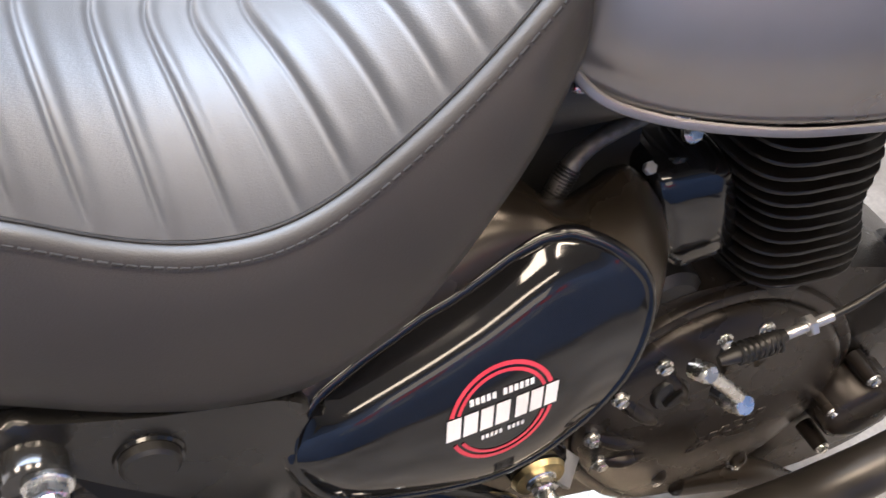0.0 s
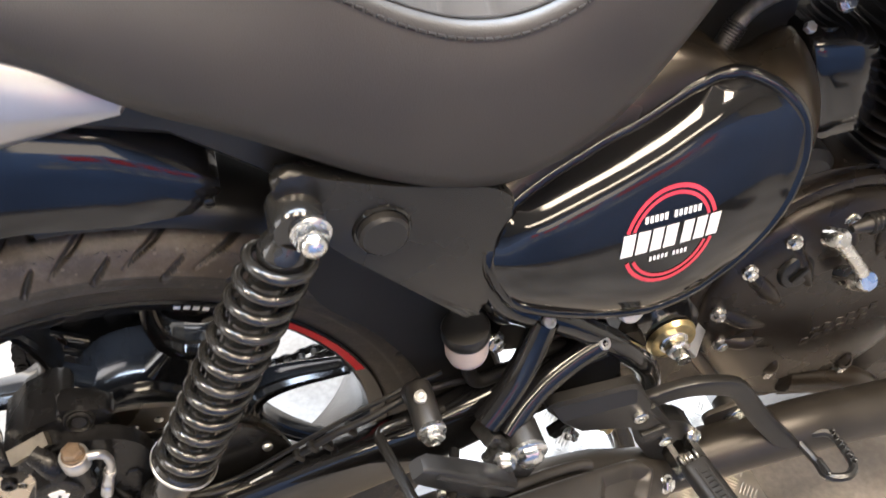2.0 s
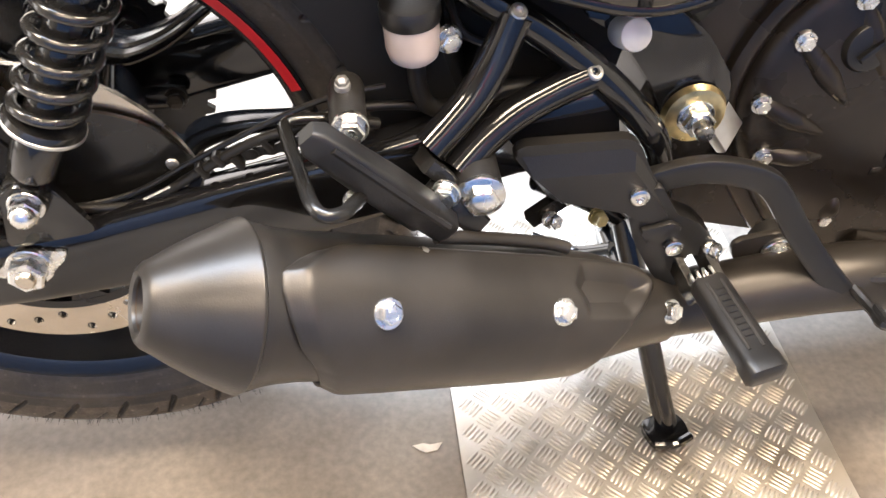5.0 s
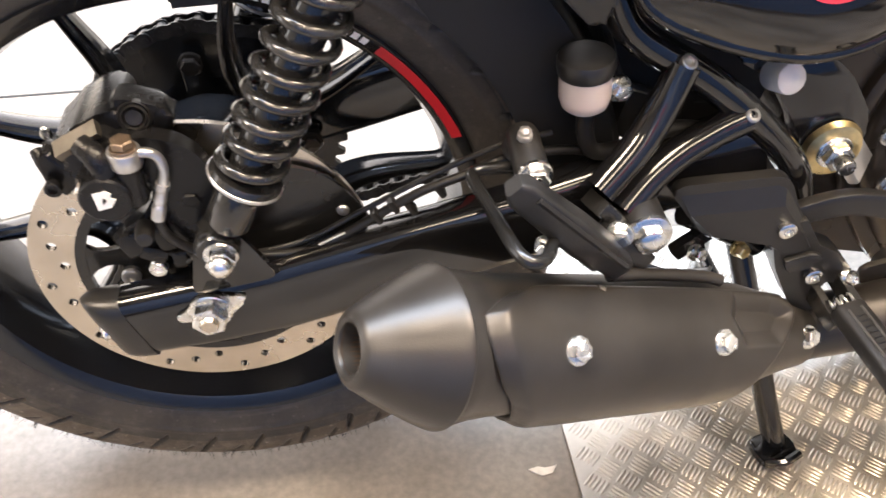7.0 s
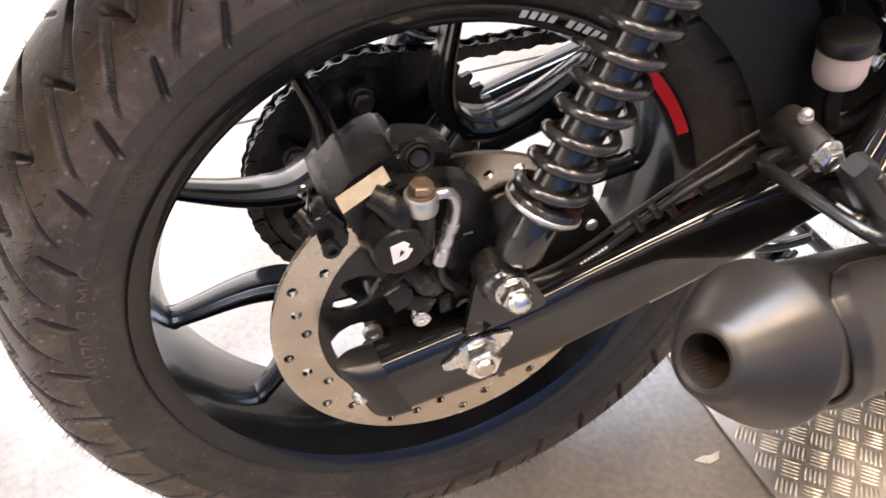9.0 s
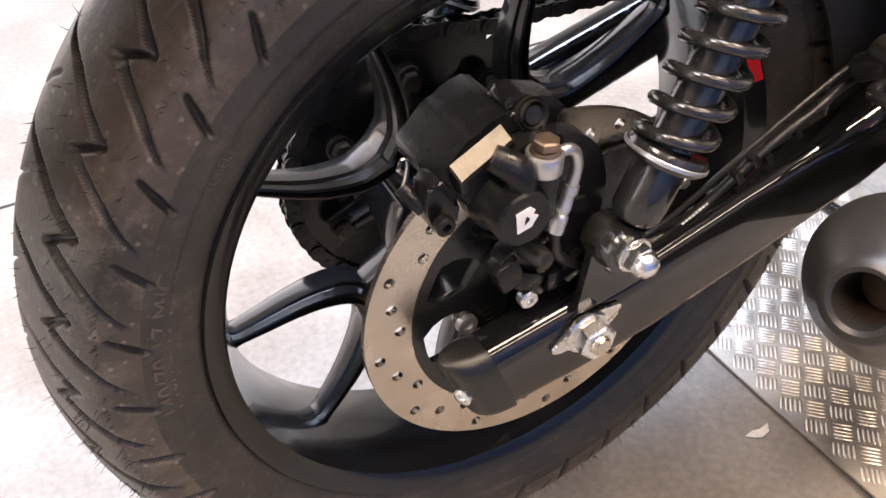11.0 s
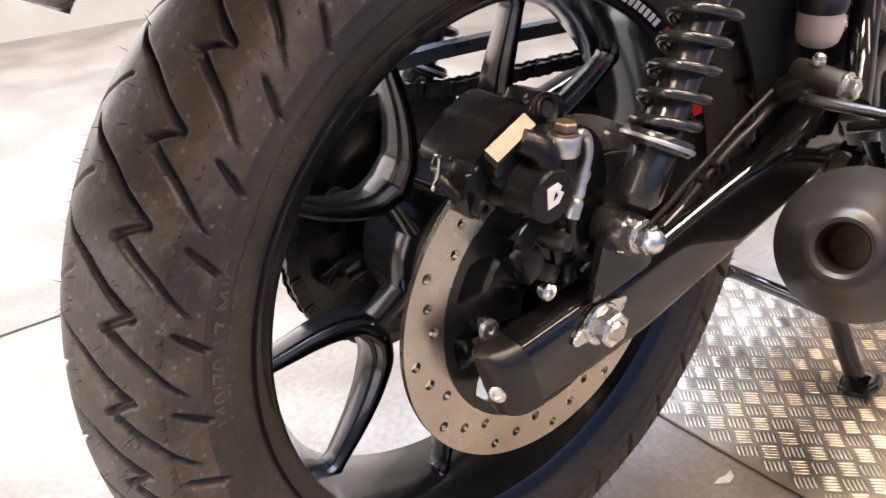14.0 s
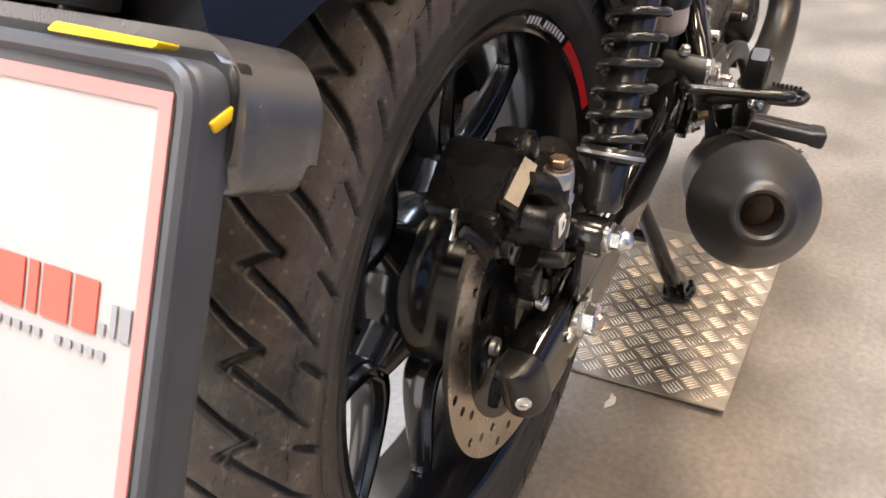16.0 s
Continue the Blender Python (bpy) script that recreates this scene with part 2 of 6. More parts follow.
M_CHAIN = surface("chain_dark_steel", (0.05, 0.048, 0.046), 0.35, 0.8, 0.3, 60, 500, 0.1)
M_RED = surface("red_sticker", (0.52, 0.012, 0.02), 0.4, 0, 0.06, 30, 500, 0.0)
M_PINK = surface("red_ring_print", (0.62, 0.045, 0.075), 0.4, 0, 0.06, 30, 500, 0.0)
M_WHITE = surface("white_print", (0.8, 0.8, 0.79), 0.4, 0, 0.04, 30, 500, 0.0)
M_GREYPRINT = surface("grey_print", (0.25, 0.25, 0.26), 0.5, 0, 0.05, 30, 500, 0.0)
M_YELLOW = surface("yellow_print", (0.8, 0.5, 0.01), 0.4, 0, 0.06, 30, 500, 0.0)
M_ALU = surface("cast_aluminium", (0.55, 0.55, 0.55), 0.38, 0.9, 0.12, 40, 700, 0.15)
M_FLUID = surface("cloudy_reservoir_plastic", (0.62, 0.52, 0.46), 0.35, 0, 0.06, 25, 500, 0.03)
M_MUFFLER = surface("muffler_black_heat_paint", (0.040, 0.036, 0.032), 0.36, 0.5, 0.14, 12, 900, 0.1)
M_RUST = surface("heat_browned_steel", (0.07, 0.045, 0.03), 0.55, 0.6, 0.3, 60, 500, 0.2)
M_DARK = surface("hollow_black", (0.006, 0.006, 0.006), 0.7, 0, 0.2, 30, 500, 0.0)
M_CHROME = surface("bright_tube", (0.62, 0.63, 0.66), 0.16, 1.0, 0.08, 40, 500, 0.0)

# ---- the room ----


def slab(name, x0, x1, y0, y1, z0, z1, material, label, category, sharp=30):
    bm = bmesh.new()
    box(bm, pose((x0 + x1) / 2, (y0 + y1) / 2, (z0 + z1) / 2), x1 - x0, y1 - y0, z1 - z0)
    ob = part(name, bm, material, None, "", sharp)
    return tagged(ob, label, category, "", "structure")


M_FLOOR = surface("worn_concrete_floor", (0.225, 0.193, 0.160), 0.42, 0, 0.16, 5.0, 110, 0.20, second=(0.325, 0.285, 0.242), grit=0.55, rough_spread=0.25)
M_WALL = surface("painted_plaster", (0.36, 0.33, 0.28), 0.8, 0, 0.06, 3, 80, 0.15)
M_CEIL = surface("ceiling_white", (0.45, 0.44, 0.42), 0.85, 0, 0.04, 3, 80, 0.1)
slab("floor", -2.8, 3.6, -3.2, 2.8, -0.15, 0.0, M_FLOOR, "worn pale concrete showroom floor with faint stains", "floor")
M_NAVY = surface("navy_painted_wall", (0.10, 0.19, 0.40), 0.6, 0, 0.08, 3, 80, 0.1)
slab("wall_south", -2.8, -0.05, -3.3, -3.2, 0, 3.0, M_NAVY, "plain navy painted wall beside the side window", "wall")
slab("wall_south_end", 1.55, 3.6, -3.3, -3.2, 0, 3.0, M_NAVY, "plain navy painted wall beside the side window", "wall")
slab("wall_south_sill", -0.05, 1.55, -3.3, -3.2, 0, 0.9, M_NAVY, "navy painted wall under the side window", "wall")
slab("wall_south_lintel", -0.05, 1.55, -3.3, -3.2, 2.4, 3.0, M_NAVY, "navy painted wall over the side window", "wall")
slab("wall_east", 3.6, 3.7, -3.3, 2.9, 0, 3.0, M_WALL, "plain cream painted wall of the showroom", "wall")
slab("ceiling", -2.9, 3.7, -3.3, 2.9, 3.0, 3.1, M_CEIL, "plain off-white showroom ceiling", "ceiling")
# the wall with the shop front, open from knee height to the lintel
slab("wall_north", 1.0, 3.6, 2.8, 2.9, 0, 3.0, M_WALL, "plain cream wall beside the shop front", "wall")
slab("wall_north_lintel", -2.8, 1.0, 2.8, 2.9, 2.65, 3.0, M_WALL, "plain cream lintel over the shop front", "wall")
slab("wall_north_sill", -2.8, 1.0, 2.8, 2.9, 0, 0.25, M_WALL, "low cream wall under the shop front", "wall")
slab("wall_west", -2.9, -2.8, -3.3, -0.6, 0, 3.0, M_WALL, "plain cream wall beside the rear door", "wall")
slab("wall_west_end", -2.9, -2.8, 1.8, 2.9, 0, 3.0, M_WALL, "plain cream wall beside the rear door", "wall")
slab("wall_west_lintel", -2.9, -2.8, -0.6, 1.8, 2.3, 3.0, M_WALL, "plain cream lintel over the rear door", "wall")

# navy display banner opposite the machine, mirrored in its gloss paint
M_BANNER = surface("navy_banner_print", (0.05, 0.10, 0.21), 0.5, 0, 0.1, 3, 200, 0.05)
bm = bmesh.new()
box(bm, pose(0.55, -1.10, 0.53), 2.3, 0.03, 0.94, 0.006)
banner = tagged(part("display_banner", bm, M_BANNER, None), "navy display banner with red and white print on two feet", "banner")
for x in (-0.35, 1.45):
    bm = bmesh.new()
    box(bm, pose(x, -1.10, 0.02), 0.06, 0.40, 0.04, 0.008)
    box(bm, pose(x, -1.10, 0.06), 0.05, 0.028, 0.05, 0.004)
    part("banner_foot", bm, M_SATIN, banner, "black banner foot")
for z, h, x0, n, step, mat in ((0.90, 0.10, 0.15, 5, 0.20, M_RED), (0.78, 0.03, 0.05, 16, 0.075, M_GREYPRINT), (0.69, 0.08, 0.0, 9, 0.13, M_GREYPRINT)):
    for k in range(n):
        bm = bmesh.new()
        box(bm, pose(x0 + (k + 0.4) * step, -1.083, z), step * 0.72, 0.004, h)
        part("print_bar", bm, mat, banner)

# ---- the motorcycle: one thing, its parts below ----
bike = tagged(new("motorcycle"), "black roadster motorcycle with ribbed grey seat on its centre stand", "motorcycle")
AX = V((0, 0, 0.369))      # rear axle
WHEEL = aim(AX, (0, 1, 0), (0, 0, 1))     # local z to the machine's left


def polar(r, deg, y):
    return V((r * math.cos(radians(deg)), y, AX.z + r * math.sin(radians(deg))))


# rim with its drop centre, then hub
bm = turned([(0.2275, -0.0585), (0.2292, -0.0560), (0.2275, -0.0500), (0.2190, -0.045), (0.2115, -0.020), (0.2115, 0.020), (0.2190, 0.045), (0.2275, 0.050),
             (0.2292, 0.056), (0.2275, 0.0585), (0.2165, 0.0545), (0.2125, 0.051), (0.2090, 0.040), (0.2040, 0.024), (0.2015, 0.0), (0.2040, -0.024),
             (0.2090, -0.040), (0.2125, -0.051), (0.2165, -0.0545), (0.2275, -0.0585)], WHEEL, 144)
rear_wheel = part("rear_wheel", bm, M_WHEEL, bike, "gloss black cast alloy wheel with paired spokes", 30)
bm = turned([(0.020, -0.072), (0.046, -0.072), (0.050, -0.066), (0.050, -0.030), (0.060, -0.018), (0.072, -0.012), (0.074, 0.010), (0.070, 0.030), (0.062, 0.055), (0.062, 0.070), (0.020, 0.070)], WHEEL, 56)
part("hub", bm, M_WHEEL, rear_wheel, "black cast wheel hub", 80)

# tyre with cut tread
TYRE_Y = 0.003      # the tyre sits a little to the left of the disc's datum
PROFILE = [(0.2240, -0.0530), (0.2270, -0.0565), (0.2310, -0.0600), (0.2400, -0.0640), (0.2550, -0.0682), (0.2700, -0.0700), (0.2830, -0.0690), (0.2925, -0.0640), (0.3005, -0.0545),
           (0.3085, -0.0400), (0.3150, -0.0240), (0.3190, -0.0100), (0.3205, 0.0)]
PROFILE += [(r, -y) for r, y in PROFILE[-2::-1]]


def tread_cut(s, w, period):
    """Depth of the grooves at arc s round the tyre and w across it, both in millimetres."""
    def groove(line, wide, depth, mirror):
        k = period / 2 if mirror else 0.0
        ww = -w if mirror else w
        best = np.zeros_like(s)
        for shift in (-2, -1, 0, 1, 2):
            ss = np.mod(s - k, period) + shift * period
            for (s0, w0, g0), (s1, w1, g1) in zip(line, line[1:]):
                t = np.clip(((ss - s0) * (s1 - s0) + (ww - w0) * (w1 - w0)) / ((s1 - s0) ** 2 + (w1 - w0) ** 2), 0, 1)
                d = np.hypot(ss - s0 - t * (s1 - s0), ww - w0 - t * (w1 - w0))
                half = (g0 + t * (g1 - g0)) * wide
                best = np.maximum(best, depth * np.clip((half + 0.8 - d) / 1.7, 0, 1))
        return best
    long_cut = [(0, 8, 0.12), (10.5, -6, 0.5), (19, -21, 0.85), (31.6, -38, 1.1), (43.1, -56, 1.45)]
    notch = [(43.3, -56, 0.5), (48, -47, 1.1), (54.3, -37.5, 1.3)]
    tail = [(56.5, -44, 1.5), (71.8, -67, 1.1), (93.6, -90, 0.25)]
    sipe = [(49, -80.5, 0.6), (56, -91.5, 1.2), (63.5, -102, 1.0)]
    cut = np.zeros_like(s)
    for mirror in (False, True):
        for line, wide, depth in ((long_cut, 2.0, 6.0), (notch, 2.0, 5.6), (tail, 2.0, 5.6), (sipe, 2.0, 5.0)):
            cut = np.maximum(cut, groove(line, wide, depth, mirror))
    return cut


def build_tyre():
    fine, tell = [], [0.0]
    pts = curve_points([(r, y, 0) for r, y in PROFILE], 5)
    for a, b in zip(pts, pts[1:]):
        tell.append(tell[-1] + (b - a).length)
    arc = np.array(tell)
    across = np.linspace(0, arc[-1], 170)
    rr, yy = np.interp(across, arc, [p.x for p in pts]), np.interp(across, arc, [p.y for p in pts])
    nr, ny = np.gradient(yy), -np.gradient(rr)
    ln = np.hypot(nr, ny)
    nr, ny = nr / ln, ny / ln
    n, per = 35 * 44, 2 * math.pi * 305 / 35
    th = np.arange(n) * 2 * math.pi / n
    w = (across - arc[-1] / 2) * 1000
    s_grid, w_grid = np.meshgrid((th - radians(1.7)) * 305, w, indexing="ij")
    cut = tread_cut(s_grid, w_grid, per) / 1000
    cut = cut * (np.abs(w_grid) < 106)
    # a raised rib beside the bead and faint moulding rings
    lift = 0.0008 * (np.abs(np.abs(w_grid) - 113) < 2) + 0.0006 * (np.abs(np.abs(w_grid) - 101) < 1.3)
    r = rr[None] - (cut - lift) * nr[None]
    y = TYRE_Y + yy[None] - (cut - lift) * ny[None]
    co = np.stack([r * np.cos(th)[:, None], y, AX.z + r * np.sin(th)[:, None]], -1).reshape(-1, 3)
    k = len(across)
    i, j = np.meshgrid(np.arange(n), np.arange(k - 1), indexing="ij")
    a, b = (i * k + j).ravel(), (((i + 1) % n) * k + j).ravel()
    me = bpy.data.meshes.new("tyre")
    me.from_pydata(co.tolist(), [], np.stack([a, b, b + 1, a + 1], 1).tolist())
    me.polygons.foreach_set("use_smooth", np.ones(len(me.polygons), bool))
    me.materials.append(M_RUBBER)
    me.materials.append(M_SIDEWALL_GROOVE)
    # groove floors share the darker rubber, their shade put into the colour
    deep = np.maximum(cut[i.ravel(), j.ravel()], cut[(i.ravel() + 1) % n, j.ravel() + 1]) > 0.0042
    dark_ix = ((np.abs(w[j.ravel()]) > 99) | deep).astype(np.int32)
    me.polygons.foreach_set("material_index", dark_ix)
    ob = new("tyre", me)
    ob.parent = rear_wheel
    ob["label"] = "dusty black rubber tyre with zigzag tread grooves"
    return ob


tyre = build_tyre()

# moulding hairs left on the tread's shoulder and crown
rng = random.Random(5)
vs, fs = [], []
for i in range(1500):
    th, y = rng.uniform(0, 360), rng.choice((rng.uniform(-0.068, -0.03), rng.uniform(-0.06, 0.06), -0.066, 0.066))
    r = float(np.interp(abs(y), [0, 0.01, 0.024, 0.040, 0.0545, 0.064, 0.069], [0.3205, 0.319, 0.315, 0.3085, 0.3005, 0.2925, 0.283]))
    p, q = polar(r - 0.0005, th, y + TYRE_Y), polar(r + rng.uniform(0.003, 0.008), th + rng.uniform(-0.7, 0.7), y * 1.07 + TYRE_Y + rng.uniform(-0.002, 0.002))
    u = (q - p).orthogonal().normalized() * 0.00035
    w = (q - p).normalized().cross(u)
    k = len(vs)
    vs += [p + u, p - 0.5 * u + w, p - 0.5 * u - w, q]
    fs += [(k, k + 1, k + 3), (k + 1, k + 2, k + 3), (k + 2, k, k + 3)]
me = bpy.data.meshes.new("moulding_hair")
me.from_pydata(vs, [], fs)
me.materials.append(M_SOFTRUBBER)
hair = new("moulding_hair", me)
hair.parent = rear_wheel
tagged(hair, "short black rubber moulding hairs on the tyre", kind="stuff")

# ten spokes in five wishbones
for k in range(5):
    mid = 131.5 + 72 * k
    for s in (-1, 1):
        c, d = V((math.cos(radians(mid)), 0, math.sin(radians(mid)))), V((-math.sin(radians(mid)), 0, math.cos(radians(mid)))) * s
        line = curve_points([AX + c * u + d * v + V((0, y, 0)) for u, v, y in ((0.196, 0.0645, 0.000), (0.172, 0.0555, 0.003), (0.148, 0.0460, 0.007), (0.127, 0.0345, 0.011), (0.110, 0.0195, 0.014), (0.103, 0.0, 0.015))], 7)
        bm = bmesh.new()
        rows = []
        n = len(line)
        for i, p in enumerate(line):
            e = line[min(i + 1, n - 1)] - line[max(i - 1, 0)]
            e.normalize()
            if i == n - 1:
                e = -d
            side_ = e.cross(V((0, 1, 0))).normalized()
            t = i / (n - 1)
            hw, hd = 0.0046 + 0.0058 * t + 0.006 * max(0, 0.08 - t) / 0.08, 0.010 + 0.010 * t
            sec = [(-1, 0.0), (-0.97, 0.42), (-0.66, 0.50), (-0.55, 0.95), (-0.30, 1.0), (-0.20, 0.72), (0.20, 0.72), (0.30, 1.0), (0.55, 0.95), (0.66, 0.50), (0.97, 0.42), (1, 0.0), (0.9, -0.8), (0.5, -1), (-0.5, -1), (-0.9, -0.8)]
            rows.append([p + side_ * hw * a - V((0, 1, 0)) * hd * b for a, b in sec])
        rings(bm, rows)
        part("spoke", bm, M_WHEEL, rear_wheel, sharp=50)
    # the web that ties each wishbone to the hub
    bm = bmesh.new()
    c = V((math.cos(radians(mid)), 0, math.sin(radians(mid))))
    d = V((-math.sin(radians(mid)), 0, math.cos(radians(mid))))
    rows = []
    for u, v, y, h in [[lerp(t, [0, 0.3, 0.65, 1], q) for q in ((0.050, 0.068, 0.086, 0.104), (0.034, 0.024, 0.0185, 0.013), (0.010, 0.011, 0.013, 0.015), (0.023, 0.020, 0.018, 0.015))] for t in np.linspace(0, 1, 10)]:
        oval = [(math.cos(g), math.sin(g)) for g in (2 * math.pi * k / 24 for k in range(24))]
        rows.append([AX + c * u + d * v * math.copysign(abs(a) ** 0.6, a) + V((0, y + h * math.copysign(abs(b) ** 0.6, b), 0)) for a, b in oval])
    rings(bm, rows)
    part("spoke_root", bm, M_WHEEL, rear_wheel, sharp=80)

# red stripe and a printed word (bars) on the rim's face
def rim_patch(a0, a1, r0, r1, name, material, label):
    bm = bmesh.new()
    def face_y(r):
        return -0.0545 - (r - 0.2165) / 0.0110 * 0.0040 - 0.0006
    rows = [[polar(r, a0 + (a1 - a0) * i / 24, face_y(r)) for i in range(25)] for r in (r0, (r0 + r1) / 2, r1)]
    rings(bm, rows, ring=False)
    return part(name, bm, material, rear_wheel, label)


rim_patch(22, 48, 0.2178, 0.2262, "stripe", M_RED, "red rim stripe")
for i in range(12):
    if i != 7:
        rim_patch(50.5 + i * 1.9, 51.8 + i * 1.9, 0.2190, 0.2250, "mark", M_WHITE, "white printed mark")

# brake disc with three rings of holes
DISC_Y = -0.083


def disc_mesh():
    bm = bmesh.new()
    r_in, r_out, half = 0.1005, 0.135, 0.0023
    for k in range(36):
        rh = (0.1095, 0.1178, 0.1255)[(k + 2) % 3]
        a = 154 - 10 * k
        loops = []
        for y in (DISC_Y - half, DISC_Y + half):
            hole, rim = [], []
            for i in range(16):
                f = radians(22.5 * i + 11.25)
                hole.append(bm.verts.new(polar(rh, a, y) + V((math.cos(f), 0, math.sin(f))) * 0.0040))
            c = polar(rh, a, y)
            line = [polar(r_out, a - 5 + 10 * i / 4, y) for i in range(5)] + [polar(r_out + (r_in - r_out) * i / 4, a + 5, y) for i in range(1, 4)]
            line += [polar(r_in, a + 5 - 10 * i / 4, y) for i in range(5)] + [polar(r_in + (r_out - r_in) * i / 4, a - 5, y) for i in range(1, 4)]
            order = sorted(line, key=lambda p: math.atan2(p.z - c.z, p.x - c.x) % (2 * math.pi))
            rim = [bm.verts.new(p) for p in order]
            first = min(range(16), key=lambda i: (hole[i].co - rim[0].co).length)
            hole = hole[first:] + hole[:first]
            for i in range(16):
                j = (i + 1) % 16
                bm.faces.new((rim[i], rim[j], hole[j], hole[i]))
            loops.append(hole)
        for i in range(16):
            j = (i + 1) % 16
            bm.faces.new((loops[0][i], loops[0][j], loops[1][j], loops[1][i]))
    for r in (r_in, r_out):
        rows = [[polar(r, 2.5 * i - 1, y) for i in range(144)] for y in (DISC_Y - half, DISC_Y + half)]
        rings(bm, rows, True, False, False)
    bmesh.ops.remove_doubles(bm, verts=bm.verts, dist=1e-5)
    return bm


brake_disc = part("brake_disc", disc_mesh(), M_STEEL, rear_wheel, "ground steel brake disc drilled with small holes", 25)
bm = turned([(0.093, -0.0028), (0.1012, -0.0028), (0.1012, 0.0028), (0.093, 0.0028), (0.093, -0.0028)], aim(AX + V((0, DISC_Y, 0)), (0, 1, 0)), 96)
part("carrier_ring", bm, M_SATIN, rear_wheel, "black outer ring of the disc carrier")
for k in range(10):
    a = 20 + 36 * k
    edge = [(r, w) for r, w in ((0.060, 13.0), (0.064, 9.0), (0.070, 6.2), (0.078, 5.2), (0.086, 6.2), (0.091, 8.5), (0.0955, 12.0))]
    out_ = [(r * math.cos(radians(a + f * w + (r - 0.06) * 250)), r * math.sin(radians(a + f * w + (r - 0.06) * 250))) for f, rows_ in ((-1, edge), (1, edge[::-1])) for r, w in rows_]
    bm = bmesh.new()
    prism(bm, out_, side(AX.x, DISC_Y + 0.0025, AX.z), 0.0050, 0.0008, 1)
    part("carrier_arm", bm, M_SATIN, rear_wheel)
bm = bmesh.new()
lathe(bm, [(0.036, -0.003), (0.066, -0.003), (0.066, 0.003), (0.036, 0.003), (0.036, -0.003)], aim(AX + V((0, DISC_Y, 0)), (0, 1, 0)), 64)
part("disc_carrier", bm, M_SATIN, rear_wheel, "black slotted disc carrier")
bm = bmesh.new()
for k in range(48):
    p = polar(0.043, 7.5 * k, DISC_Y - 0.0075)
    box(bm, aim(p, p - (AX + V((0, DISC_Y - 0.0075, 0)))), 0.0016, 0.002, 0.013)
lathe(bm, [(0.034, -0.009), (0.0365, -0.009), (0.0365, -0.004), (0.034, -0.004), (0.034, -0.009)], aim(AX + V((0, DISC_Y, 0)), (0, 1, 0)), 48)
part("sensor_ring", bm, M_SATIN, rear_wheel, "dark slotted sensor ring")
for k in range(5):
    part("disc_bolt", socket(polar(0.0615, 184 + 72 * k, DISC_Y - 0.004), RIGHT, 0.0075, 0.003), M_ALU, rear_wheel, "dull steel button bolt")

# axle through the swing arm
part("axle", turned([(0.0001, -0.128), (0.0085, -0.128), (0.0085, 0.128), (0.0001, 0.128)], WHEEL, 20), M_STEEL, bike, "steel wheel axle")

# sprocket behind the wheel and its carrier bolts
SPY = 0.100


def toothed(teeth, r_tip, r_root, y, thick):
    bm = bmesh.new()
    out = []
    for k in range(teeth):
        a = 360 / teeth * k
        st = 360 / teeth
        for f, r in ((-0.5, r_root), (-0.33, r_root), (-0.12, r_tip), (0.12, r_tip), (0.33, r_root)):
            out.append((r * math.cos(radians(a + f * st)), r * math.sin(radians(a + f * st))))
    rows = [[V((x, yy, AX.z + z)) for x, z in out] for yy in (y - thick / 2, y + thick / 2)]
    inner = [[polar(0.060, 360 * i / len(out), yy) for i in range(len(out))] for yy in (y + thick / 2, y - thick / 2)]
    vs = [[bm.verts.new(p) for p in r] for r in rows + inner]
    n = len(out)
    for a, b in ((0, 1), (1, 2), (2, 3), (3, 0)):
        for i in range(n):
            j = (i + 1) % n
            bm.faces.new((vs[a][i], vs[a][j], vs[b][j], vs[b][i]))
    return bm


sprocket = part("sprocket", toothed(44, 0.1205, 0.1125, SPY, 0.006), M_SATIN, bike, "black toothed rear sprocket", 20)
for k in range(7):
    p, q = polar(0.055, 149 - 360 / 7 * k, SPY - 0.010), polar(0.093, 149 - 360 / 7 * k, SPY - 0.008)
    bm = bmesh.new()
    tube(bm, [p, q], [0.016, 0.013], 10, 4, flat=0.6)
    part("carrier_arm", bm, M_WHEEL, sprocket)
bm = bmesh.new()
lathe(bm, [(0.03, -0.012), (0.066, -0.010), (0.066, 0.010), (0.03, 0.012)], aim(AX + V((0, SPY, 0)), (0, 1, 0)), 40)
part("sprocket_carrier", bm, M_WHEEL, sprocket, "black sprocket carrier")
for k in range(7):
    part("carrier_bolt", bolt(polar(0.0855, 149 - 360 / 7 * k, SPY - 0.016), RIGHT, 0.0085, 0.007, 1.3), M_ENGINE, sprocket, "dark steel hexagon bolt")

# drive chain: one plate pair and a roller for each link
FRONT = V((0.58, SPY, 0.424))


def chain_line():
    r0, r1 = 0.1165, 0.040
    top0, top1 = AX + V((0, SPY, r0)), FRONT + V((0, 0, r1))
    bot0, bot1 = AX + V((0, SPY, -r0)), FRONT + V((0, 0, -r1))
    pts = []
    n = int((top1 - top0).length / 0.01587)
    for i in range(n):
        p = top1 + (top0 - top1) * i / n
        pts.append(p - V((0, 0, 0.010 * min(1.0, p.x / 0.06) * min(1.0, (0.58 - p.x) / 0.15 + 0.1))))
    m = int(math.pi * r0 / 0.01587)
    pts += [polar(r0, 90 + 180 * i / m, SPY) for i in range(m)]
    pts += [bot0 + (bot1 - bot0) * i / n for i in range(n)]
    k = int(math.pi * r1 / 0.01587)
    pts += [FRONT + V((r1 * math.sin(math.pi * i / k), 0, -r1 * math.cos(math.pi * i / k))) for i in range(k)]
    return pts


